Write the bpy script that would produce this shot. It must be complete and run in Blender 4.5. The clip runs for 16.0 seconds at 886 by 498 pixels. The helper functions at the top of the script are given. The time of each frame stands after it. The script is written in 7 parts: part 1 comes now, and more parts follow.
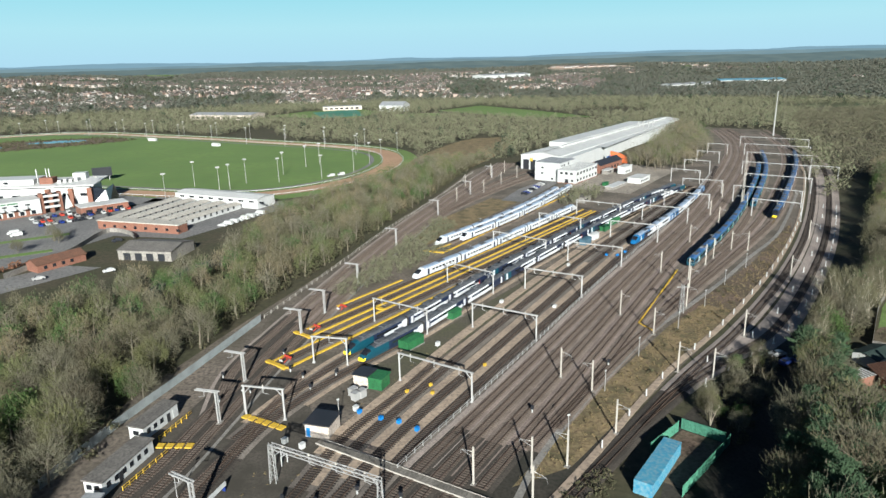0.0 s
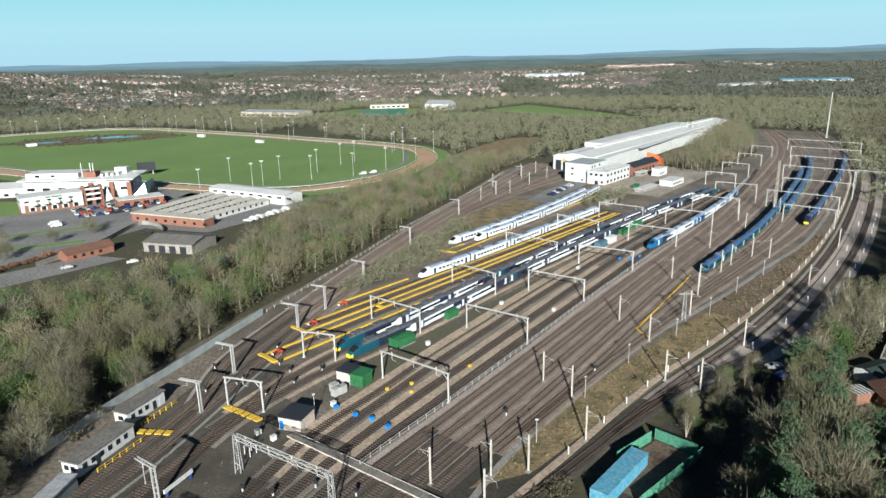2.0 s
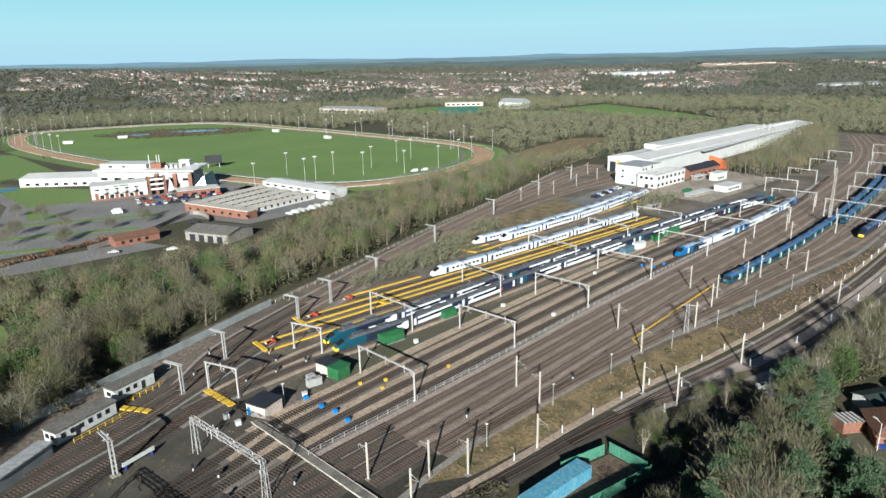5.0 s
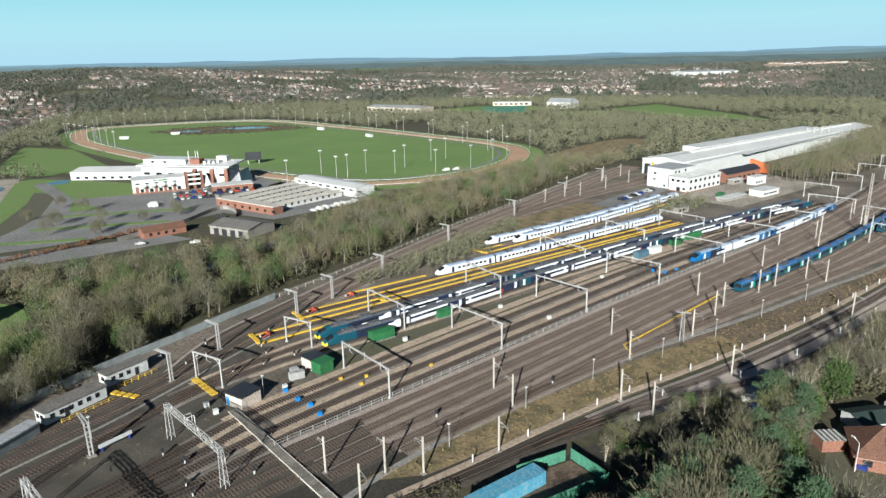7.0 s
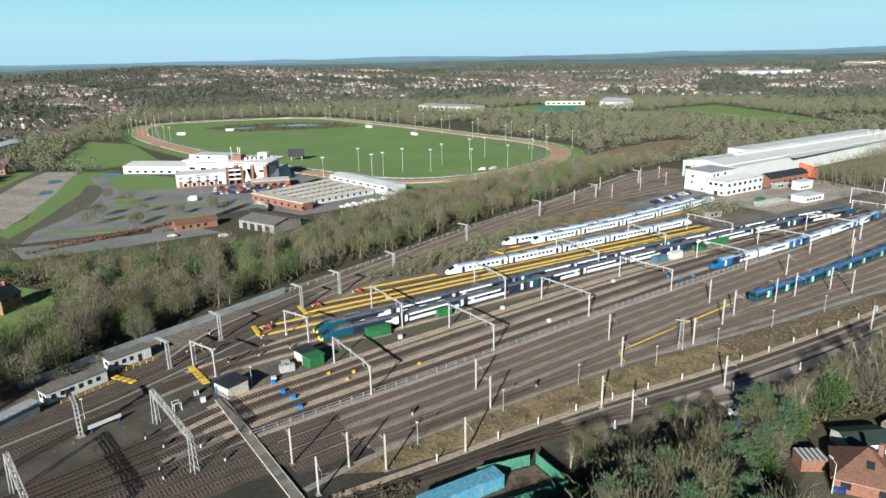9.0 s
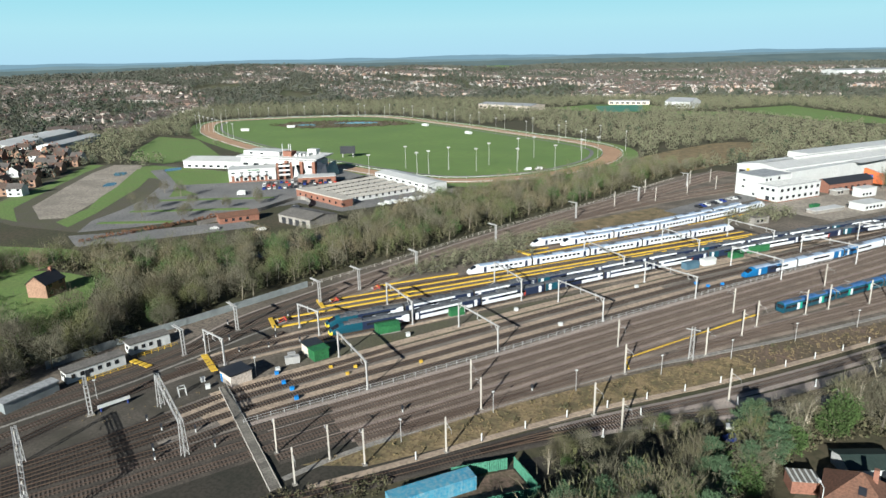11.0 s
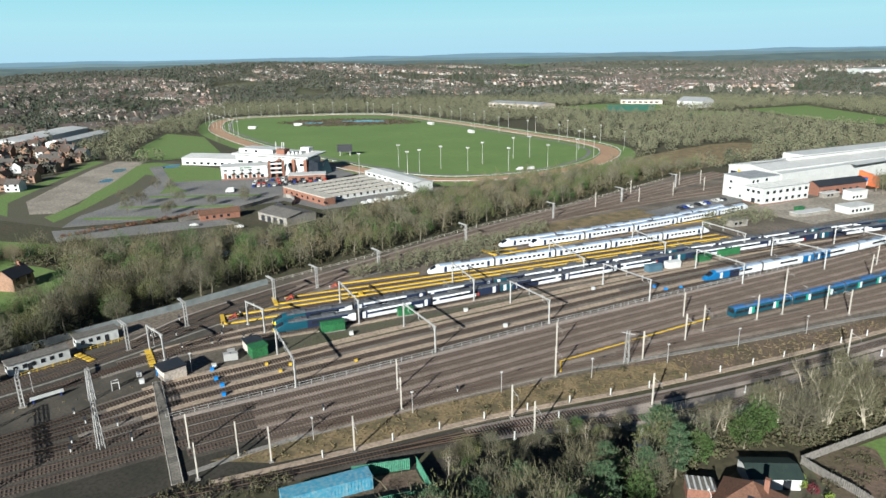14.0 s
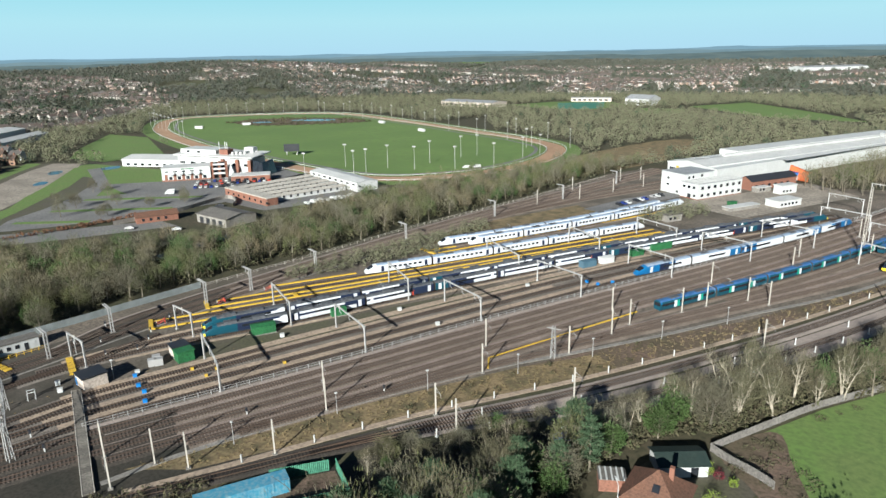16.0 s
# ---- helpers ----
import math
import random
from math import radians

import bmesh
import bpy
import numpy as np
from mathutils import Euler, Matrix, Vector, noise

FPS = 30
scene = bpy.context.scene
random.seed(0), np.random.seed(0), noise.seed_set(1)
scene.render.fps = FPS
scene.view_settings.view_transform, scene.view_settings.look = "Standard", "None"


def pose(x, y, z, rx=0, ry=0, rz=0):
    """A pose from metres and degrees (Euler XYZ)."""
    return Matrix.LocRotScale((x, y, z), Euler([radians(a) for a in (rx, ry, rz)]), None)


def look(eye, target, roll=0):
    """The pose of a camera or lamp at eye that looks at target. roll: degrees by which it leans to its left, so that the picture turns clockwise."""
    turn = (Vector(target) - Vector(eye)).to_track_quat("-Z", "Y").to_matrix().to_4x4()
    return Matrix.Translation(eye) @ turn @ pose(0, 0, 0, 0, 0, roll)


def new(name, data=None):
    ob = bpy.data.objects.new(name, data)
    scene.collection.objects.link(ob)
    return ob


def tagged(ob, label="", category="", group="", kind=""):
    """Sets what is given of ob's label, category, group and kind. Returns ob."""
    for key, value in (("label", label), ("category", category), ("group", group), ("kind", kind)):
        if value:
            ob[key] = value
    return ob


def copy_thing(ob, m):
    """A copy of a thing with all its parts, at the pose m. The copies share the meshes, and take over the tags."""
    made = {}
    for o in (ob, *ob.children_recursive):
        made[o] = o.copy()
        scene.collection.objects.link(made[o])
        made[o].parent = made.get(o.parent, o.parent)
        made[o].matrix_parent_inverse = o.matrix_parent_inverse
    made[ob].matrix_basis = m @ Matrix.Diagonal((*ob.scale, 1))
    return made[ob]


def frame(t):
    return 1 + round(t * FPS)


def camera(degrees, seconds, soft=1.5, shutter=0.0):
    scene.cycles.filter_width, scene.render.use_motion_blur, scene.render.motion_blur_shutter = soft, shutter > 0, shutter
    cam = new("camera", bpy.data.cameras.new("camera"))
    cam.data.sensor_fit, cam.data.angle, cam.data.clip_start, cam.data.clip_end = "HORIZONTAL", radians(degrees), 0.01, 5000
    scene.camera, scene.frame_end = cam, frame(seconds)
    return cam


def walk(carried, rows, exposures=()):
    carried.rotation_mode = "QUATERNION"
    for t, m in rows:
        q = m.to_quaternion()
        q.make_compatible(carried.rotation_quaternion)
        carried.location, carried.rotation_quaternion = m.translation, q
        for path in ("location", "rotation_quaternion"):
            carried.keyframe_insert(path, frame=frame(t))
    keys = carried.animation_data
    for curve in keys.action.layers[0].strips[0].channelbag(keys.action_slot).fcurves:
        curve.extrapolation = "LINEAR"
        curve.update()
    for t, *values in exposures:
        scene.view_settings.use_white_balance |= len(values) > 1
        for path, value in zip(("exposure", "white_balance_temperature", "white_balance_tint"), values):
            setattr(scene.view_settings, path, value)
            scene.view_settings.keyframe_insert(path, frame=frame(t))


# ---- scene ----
cam = camera(68.1, 16.0)
METRES, EYE, TILT, LEAN, TURN = 124.4, 75.0, -16.2, 1.2, 0.0
ROWS = [
    (0.0, 0.0, 0.0, 0.0, 0.0, 0.0, 0.0),
    (0.5, 0.0326, -0.0007, 0.0008, 1.16, -0.04, -0.34),
    (1.0, 0.0656, -0.0008, 0.0021, 2.31, -0.08, -0.69),
    (1.5, 0.099, -0.0003, 0.0033, 3.47, -0.13, -1.03),
    (2.0, 0.1326, 0.001, 0.005, 4.64, -0.19, -1.38),
    (2.5, 0.1662, 0.0028, 0.0068, 5.86, -0.25, -1.75),
    (3.0, 0.2002, 0.0054, 0.0091, 7.12, -0.33, -2.11),
    (3.5, 0.2347, 0.0088, 0.0113, 8.4, -0.41, -2.47),
    (4.0, 0.2691, 0.013, 0.014, 9.66, -0.51, -2.84),
    (6.5, 0.4419, 0.0454, 0.0271, 15.74, -1.04, -4.55),
    (7.0, 0.4764, 0.0542, 0.0304, 16.96, -1.16, -4.89),
    (7.5, 0.5106, 0.0636, 0.0343, 18.14, -1.29, -5.21),
    (8.0, 0.5443, 0.0738, 0.0382, 19.34, -1.43, -5.53),
    (8.5, 0.5767, 0.0843, 0.0423, 20.68, -1.6, -5.87),
    (9.0, 0.608, 0.0952, 0.0465, 22.15, -1.79, -6.25),
    (9.5, 0.6383, 0.1069, 0.0511, 23.7, -2.02, -6.64),
    (10.0, 0.6677, 0.119, 0.0552, 25.26, -2.23, -7.02),
    (12.5, 0.8054, 0.1869, 0.0794, 30.31, -3.05, -8.27),
    (13.0, 0.8321, 0.2015, 0.0844, 30.38, -3.07, -8.29),
    (13.5, 0.8582, 0.2157, 0.0895, 30.37, -3.1, -8.31),
    (14.0, 0.8828, 0.2288, 0.0942, 30.15, -3.1, -8.27),
    (14.5, 0.9049, 0.2399, 0.0984, 29.58, -3.06, -8.14),
    (15.0, 0.9232, 0.2487, 0.1018, 28.9, -3.0, -7.97),
    (15.5, 0.9379, 0.2551, 0.1046, 27.73, -2.89, -7.7),
    (16.0, 0.9448, 0.2577, 0.1059, 26.64, -2.77, -7.46),
]
walk(cam, [(t, pose(0, 0, EYE, TILT, LEAN, TURN) @ pose(METRES * x, METRES * y, METRES * z, 90 + pitch, roll, yaw)) for t, x, y, z, yaw, pitch, roll in ROWS], [(0.0, 1.14, 6000.0, 4.0), (16.0, 1.14, 6000.0, 4.0)])

# ---- light ----
SUN_UP, SUN_SIDE = 21.5, -4.5
world = bpy.data.worlds.new("sky")
scene.world = world
world.use_nodes = True
wn = world.node_tree.nodes
sky = wn.new("ShaderNodeTexSky")
sky.sky_type, sky.sun_disc = "NISHITA", False
sky.sun_elevation, sky.sun_rotation = radians(SUN_UP), radians(180 + SUN_SIDE)
sky.air_density, sky.dust_density, sky.ozone_density = 0.7, 0.0, 3.0
wn["Background"].inputs["Strength"].default_value = 0.027
# clear sky above, a pale cyan haze towards the horizon all round
coord, split, grade, lift = wn.new("ShaderNodeTexCoord"), wn.new("ShaderNodeSeparateXYZ"), wn.new("ShaderNodeValToRGB"), wn.new("ShaderNodeMapRange")
haze = wn.new("ShaderNodeMix")
haze.data_type = "RGBA"
wl = world.node_tree.links
wl.new(coord.outputs["Generated"], split.inputs["Vector"])
wl.new(split.outputs["Z"], grade.inputs["Fac"])
grade.color_ramp.elements[0].position, grade.color_ramp.elements[0].color = 0.0, (0.46, 0.68, 0.80, 1)
grade.color_ramp.elements[1].position, grade.color_ramp.elements[1].color = 0.11, (0.32, 0.68, 0.76, 1)
mid_sky = grade.color_ramp.elements.new(0.045)
mid_sky.color = (0.47, 0.74, 0.80, 1)
up = wn.new("ShaderNodeVectorMath")
up.operation = "SCALE"
up.inputs["Scale"].default_value = 17.8
wl.new(grade.outputs["Color"], up.inputs[0])
lift.inputs["From Min"].default_value, lift.inputs["From Max"].default_value = 0.08, 0.2
wl.new(split.outputs["Z"], lift.inputs["Value"])
wl.new(lift.outputs["Result"], haze.inputs["Factor"])
wl.new(up.outputs["Vector"], haze.inputs["A"])
wl.new(sky.outputs["Color"], haze.inputs["B"])
wl.new(haze.outputs["Result"], wn["Background"].inputs["Color"])
sun = new("sun", bpy.data.lights.new("sun", "SUN"))
sun.data.energy, sun.data.angle, sun.data.color = 5.0, radians(0.53), (1.0, 0.95, 0.87)
sd = Vector((math.sin(radians(SUN_SIDE)) * -1, -math.cos(radians(SUN_SIDE)), 0)) * math.cos(radians(SUN_UP)) + Vector((0, 0, math.sin(radians(SUN_UP))))
sun.matrix_world = look(sd * 300, (0, 0, 0))

# ---- materials ----
MATS = {}


def mat(name, a, b=None, rough=0.8, metal=0.0, big=0.0, fine=0.0, bump=0.0, rand=0.0, island=False, spec=0.3, split=(0.35, 0.65), c=None):
    """Two colours mixed by a coarse noise, a third by a fine one; sizes in metres; rand: lightness spread from piece to piece."""
    if name in MATS:
        return MATS[name]
    m = MATS[name] = bpy.data.materials.new(name)
    m.use_nodes = True
    nt, N, L = m.node_tree, m.node_tree.nodes, m.node_tree.links
    p = N["Principled BSDF"]
    p.inputs["Roughness"].default_value, p.inputs["Metallic"].default_value = rough, metal
    p.inputs["Specular IOR Level"].default_value = spec
    p.inputs["Base Color"].default_value = (*a, 1)
    geo = N.new("ShaderNodeNewGeometry")
    col = None

    def tex(size, detail=4.0):
        t = N.new("ShaderNodeTexNoise")
        t.inputs["Scale"].default_value, t.inputs["Detail"].default_value = 1.0 / size, detail
        L.new(geo.outputs["Position"], t.inputs["Vector"])
        return t

    def mix(fac, x, y):
        k = N.new("ShaderNodeMix")
        k.data_type = "RGBA"
        L.new(fac, k.inputs["Factor"])
        for v, s in ((x, k.inputs["A"]), (y, k.inputs["B"])):
            if isinstance(v, tuple):
                s.default_value = (*v, 1)
            else:
                L.new(v, s)
        return k.outputs["Result"]

    def ramp(sock, lo, hi):
        r = N.new("ShaderNodeMapRange")
        r.inputs["From Min"].default_value, r.inputs["From Max"].default_value = lo, hi
        L.new(sock, r.inputs["Value"])
        return r.outputs["Result"]

    b = b or tuple(v * 0.8 for v in a)
    if big:
        col = mix(ramp(tex(big).outputs["Fac"], *split), a, b)
    if fine:
        t2 = tex(fine, 3.0)
        col = mix(ramp(t2.outputs["Fac"], 0.4, 0.75), col or a, c or tuple(v * 0.62 for v in b))
        if bump:
            bp = N.new("ShaderNodeBump")
            bp.inputs["Strength"].default_value, bp.inputs["Distance"].default_value = 0.6, bump
            L.new(t2.outputs["Fac"], bp.inputs["Height"])
            L.new(bp.outputs["Normal"], p.inputs["Normal"])
    if rand:
        info = N.new("ShaderNodeObjectInfo")
        src = geo.outputs["Random Per Island"] if island else info.outputs["Random"]
        if not big:
            col = mix(src, col or a, b)
        h = N.new("ShaderNodeHueSaturation")
        L.new(ramp(src, 0, 1), h.inputs["Value"])
        h.inputs["Value"].links[0].from_node.inputs["To Min"].default_value = 1 - rand
        h.inputs["Value"].links[0].from_node.inputs["To Max"].default_value = 1 + rand
        L.new(col, h.inputs["Color"])
        col = h.outputs["Color"]
    if col is not None:
        L.new(col, p.inputs["Base Color"])
    return m


M_GROUND = mat("ground_litter", (0.072, 0.058, 0.036), (0.052, 0.052, 0.026), 0.95, big=22, fine=1.6, bump=0.15)
M_FARGREEN = mat("far_country", (0.060, 0.078, 0.030), (0.095, 0.085, 0.050), 0.95, big=260, fine=30)
M_YARD = mat("yard_ground", (0.190, 0.155, 0.125), (0.095, 0.082, 0.062), 0.95, big=14, fine=0.9, bump=0.05, c=(0.060, 0.050, 0.040))
M_BALLAST = mat("ballast_brown", (0.265, 0.210, 0.170), (0.165, 0.130, 0.105), 0.95, big=7, fine=0.35, bump=0.05)
M_BALLAST_GREY = mat("ballast_grey", (0.225, 0.192, 0.162), (0.140, 0.118, 0.100), 0.95, big=9, fine=0.35, bump=0.05)
M_BALLAST_PALE = mat("ballast_pale", (0.37, 0.305, 0.265), (0.28, 0.235, 0.205), 0.95, big=9, fine=0.4, bump=0.04)
M_SLEEPER = mat("sleeper_timber", (0.040, 0.032, 0.027), (0.026, 0.021, 0.018), 0.9, rand=0.4, island=True)
M_SLEEPER_MAIN = mat("sleeper_brown", (0.130, 0.100, 0.080), (0.085, 0.066, 0.054), 0.9, rand=0.3, island=True)
# dark soil, with the shade that lies on it put into the colour
M_DIRTSHADE = mat("dark_dirt", (0.050, 0.042, 0.033), (0.033, 0.031, 0.023), 0.95, big=6, fine=0.7, bump=0.05)
M_RAIL = mat("rail_rust", (0.120, 0.084, 0.064), (0.085, 0.060, 0.048), 0.5, 0.3, big=8)
M_SAND = mat("sandy_path", (0.42, 0.325, 0.24), (0.31, 0.24, 0.18), 0.95, big=9, fine=0.8)
M_CONC = mat("concrete", (0.29, 0.265, 0.235), (0.205, 0.19, 0.17), 0.85, big=5, fine=0.6)
M_ROUGHGRASS = mat("rough_grass", (0.255, 0.188, 0.100), (0.105, 0.092, 0.046), 0.95, big=5, fine=0.8, bump=0.2, c=(0.095, 0.064, 0.040))
M_BRACKEN = mat("brown_scrub_ground", (0.165, 0.112, 0.085), (0.100, 0.080, 0.050), 0.95, big=10, fine=0.8, bump=0.2)
M_WETYARD = mat("yard_moss", (0.085, 0.085, 0.045), (0.095, 0.083, 0.062), 0.95, big=9, fine=0.7)
M_YELLOW = mat("yellow_paint", (0.62, 0.40, 0.035), (0.52, 0.33, 0.03), 0.7, big=4, fine=0.5, c=(0.40, 0.26, 0.05))
M_STEEL = mat("galvanised_steel", (0.42, 0.41, 0.395), (0.33, 0.32, 0.31), 0.55, 0.25, big=3)
M_CREAM = mat("concrete_mast", (0.46, 0.42, 0.365), (0.37, 0.34, 0.30), 0.75, big=4)
M_TARMAC = mat("asphalt", (0.215, 0.205, 0.195), (0.155, 0.150, 0.145), 0.9, big=18, fine=1.2)
M_TURF = mat("race_turf", (0.128, 0.196, 0.052), (0.104, 0.166, 0.046), 0.95, big=60, fine=6, c=(0.112, 0.160, 0.050))
M_FIELD = mat("field_grass", (0.125, 0.200, 0.050), (0.135, 0.180, 0.056), 0.95, big=12, fine=1.3, c=(0.085, 0.125, 0.040))
M_DIRT = mat("race_sand", (0.40, 0.25, 0.155), (0.33, 0.21, 0.13), 0.95, big=25, fine=3, c=(0.30, 0.185, 0.115))
M_GRAVEL = mat("gravel_lot", (0.360, 0.310, 0.255), (0.225, 0.195, 0.160), 0.95, big=16, fine=1.5)
M_WATER = mat("water", (0.02, 0.045, 0.07), (0.02, 0.04, 0.06), 0.08, big=30, spec=0.8)
M_WHITE = mat("white_paint", (0.52, 0.52, 0.505), (0.46, 0.46, 0.445), 0.5, big=6, fine=0.9, c=(0.41, 0.41, 0.395))
M_ROOFWHITE = mat("pale_sheet_roof", (0.54, 0.53, 0.51), (0.46, 0.455, 0.435), 0.5, big=14, fine=2.0, c=(0.42, 0.415, 0.40))
M_BRICK = mat("red_brick", (0.245, 0.112, 0.075), (0.20, 0.095, 0.066), 0.9, big=4, fine=0.4)
M_DARK = mat("dark_paint", (0.022, 0.024, 0.028), (0.03, 0.03, 0.034), 0.4, big=5)
M_GLASS = mat("dark_glass", (0.012, 0.014, 0.018), (0.02, 0.022, 0.026), 0.08, big=3, spec=0.6)
M_GREEN = mat("green_paint", (0.035, 0.150, 0.055), (0.028, 0.115, 0.045), 0.5, big=3, fine=0.5)
M_MINT = mat("faded_green_sheet", (0.075, 0.225, 0.145), (0.058, 0.180, 0.120), 0.6, big=3, fine=0.5)
M_BLUEBOX = mat("faded_blue_sheet", (0.045, 0.200, 0.310), (0.060, 0.245, 0.350), 0.5, big=2.2, fine=0.7, c=(0.20, 0.30, 0.34))
M_BLUE = mat("blue_paint", (0.02, 0.20, 0.52), (0.02, 0.15, 0.42), 0.45, big=2)
M_NAVY = mat("navy_paint", (0.018, 0.035, 0.16), (0.02, 0.04, 0.2), 0.45, big=2)
M_ORANGE = mat("orange_paint", (0.62, 0.15, 0.05), (0.54, 0.125, 0.045), 0.6, big=4)
M_RED = mat("red_paint", (0.42, 0.050, 0.030), (0.36, 0.045, 0.028), 0.5, big=2)
M_TEAL = mat("train_teal", (0.010, 0.062, 0.090), (0.010, 0.052, 0.076), 0.35, big=6)
M_TBLUE = mat("train_blue", (0.012, 0.115, 0.280), (0.012, 0.095, 0.235), 0.35, big=5)
M_TGREEN = mat("train_green", (0.02, 0.26, 0.19), (0.02, 0.22, 0.16), 0.35, big=5)
M_TWHITE = mat("train_white", (0.64, 0.65, 0.66), (0.57, 0.58, 0.60), 0.3, big=8, fine=1.2, c=(0.52, 0.53, 0.55))
M_TROOF = mat("train_roof_grey", (0.10, 0.105, 0.115), (0.075, 0.078, 0.085), 0.6, big=5, fine=0.8)
M_TROOFB = mat("train_roof_blue", (0.055, 0.135, 0.30), (0.045, 0.115, 0.26), 0.5, big=5, fine=0.8)
M_TROOFW = mat("train_roof_pale", (0.30, 0.36, 0.45), (0.25, 0.31, 0.40), 0.5, big=5, fine=0.8)
M_TNAVY = mat("train_navy", (0.014, 0.020, 0.045), (0.016, 0.024, 0.05), 0.35, big=5)
M_UNDER = mat("underframe", (0.035, 0.032, 0.030), (0.05, 0.045, 0.04), 0.8, big=2)
M_TYELLOW = mat("train_yellow", (0.80, 0.58, 0.03), (0.74, 0.52, 0.03), 0.4, big=3)
M_BARK = mat("bark", (0.175, 0.150, 0.112), (0.110, 0.096, 0.072), 0.95, big=1.5, rand=0.3)
M_BIRCH = mat("birch_bark", (0.42, 0.37, 0.29), (0.28, 0.245, 0.19), 0.9, big=1.2)
M_TWIG = mat("bare_twigs", (0.132, 0.112, 0.072), (0.086, 0.080, 0.046), 0.95, rand=0.28)
M_TWIGG = mat("budding_twigs", (0.136, 0.134, 0.056), (0.082, 0.090, 0.037), 0.95, rand=0.25)
M_LEAF = mat("green_leaves", (0.060, 0.098, 0.026), (0.044, 0.078, 0.022), 0.9, rand=0.3)
M_SPRING = mat("spring_leaves", (0.19, 0.24, 0.035), (0.14, 0.19, 0.03), 0.9, rand=0.2)
M_PINE = mat("pine_needles", (0.062, 0.100, 0.050), (0.040, 0.070, 0.034), 0.85, rand=0.25, island=True)
M_WOODS = mat("wood_clumps", (0.170, 0.150, 0.102), (0.100, 0.110, 0.060), 0.95, rand=0.35, island=True)
M_WOODSFAR = mat("far_wood_clumps", (0.112, 0.106, 0.080), (0.048, 0.056, 0.046), 0.95, rand=0.35, island=True)
M_SCRUB = mat("scrub_clumps", (0.090, 0.074, 0.044), (0.050, 0.054, 0.025), 0.95, rand=0.3, island=True)
M_TUFT = mat("dry_tussocks", (0.250, 0.180, 0.095), (0.130, 0.105, 0.048), 0.95, rand=0.3, island=True)
M_BRACKENLEAF = mat("russet_leaves", (0.16, 0.075, 0.042), (0.12, 0.062, 0.036), 0.9, rand=0.3, island=True)
M_EVERGREEN = mat("evergreen_clumps", (0.030, 0.046, 0.030), (0.044, 0.062, 0.034), 0.9, rand=0.3, island=True)
M_WOODSHILL = mat("hill_wood_clumps", (0.125, 0.105, 0.074), (0.078, 0.082, 0.046), 0.95, rand=0.3, island=True)
M_TILE = mat("brown_roof_tiles", (0.165, 0.082, 0.052), (0.125, 0.066, 0.045), 0.9, big=3, fine=0.4)
M_TILEGREY = mat("grey_roof_tiles", (0.105, 0.092, 0.084), (0.080, 0.070, 0.064), 0.9, big=3, fine=0.4)
M_HOUSEWALL = mat("far_house_walls", (0.52, 0.505, 0.48), (0.28, 0.18, 0.13), 0.9, rand=0.15, island=True)
M_BRICKROW = mat("far_brick_walls", (0.46, 0.43, 0.39), (0.17, 0.108, 0.084), 0.9, rand=0.25, island=True)
M_HOUSEROOF = mat("far_house_roofs", (0.125, 0.088, 0.072), (0.072, 0.066, 0.062), 0.9, rand=0.3, island=True)
M_PLANK = mat("worn_planks", (0.205, 0.185, 0.158), (0.140, 0.126, 0.108), 0.9, big=3, fine=0.4, rand=0.2)
M_STABLE = mat("cream_sheet_roof", (0.50, 0.46, 0.40), (0.42, 0.385, 0.335), 0.7, big=8, fine=0.9)
M_OILY = mat("oily_ballast", (0.185, 0.144, 0.116), (0.118, 0.092, 0.075), 0.9, big=9, fine=0.35, bump=0.05)
M_BALLAST_RED = mat("ballast_reddish", (0.300, 0.234, 0.196), (0.200, 0.155, 0.130), 0.95, big=8, fine=0.35, bump=0.05)
M_BALLAST_DARK = mat("ballast_sooty", (0.082, 0.068, 0.055), (0.052, 0.044, 0.036), 0.95, big=6, fine=0.4, bump=0.05)
M_RENDER = mat("cream_render", (0.56, 0.48, 0.41), (0.48, 0.41, 0.35), 0.85, big=3, fine=0.5)
M_TWIG2 = mat("grey_twigs", (0.134, 0.122, 0.082), (0.108, 0.100, 0.066), 0.95, rand=0.2)
M_TWIG3 = mat("tan_twigs", (0.168, 0.136, 0.084), (0.138, 0.114, 0.068), 0.95, rand=0.2)
M_THROAT = mat("oily_yard_dirt", (0.092, 0.079, 0.064), (0.052, 0.046, 0.035), 0.95, big=6, fine=0.6, bump=0.05, c=(0.050, 0.043, 0.034))
M_ROOFGREEN = mat("dark_green_felt", (0.018, 0.032, 0.028), (0.026, 0.040, 0.034), 0.8, big=2, fine=0.3)
M_CRIMSON = mat("crimson_leaves", (0.14, 0.016, 0.028), (0.10, 0.014, 0.022), 0.8, rand=0.3)
M_GREYROOF = mat("grey_sheet_roof", (0.34, 0.345, 0.35), (0.27, 0.275, 0.28), 0.6, big=4, fine=0.7)
M_BRICKTAN = mat("tan_brick", (0.30, 0.185, 0.125), (0.235, 0.140, 0.095), 0.9, big=4, fine=0.4)
M_TILEBROWN = mat("dark_brown_tiles", (0.105, 0.070, 0.054), (0.078, 0.055, 0.044), 0.9, big=3, fine=0.4)
M_RAILDARK = mat("rail_dark_rust", (0.120, 0.080, 0.058), (0.090, 0.062, 0.046), 0.55, 0.3, big=8)
M_CABBLUE = mat("grey_blue_paint", (0.070, 0.125, 0.165), (0.055, 0.105, 0.14), 0.5, big=2)
M_PALI = mat("weathered_palisade", (0.235, 0.255, 0.255), (0.18, 0.195, 0.195), 0.6, 0.2, big=3)
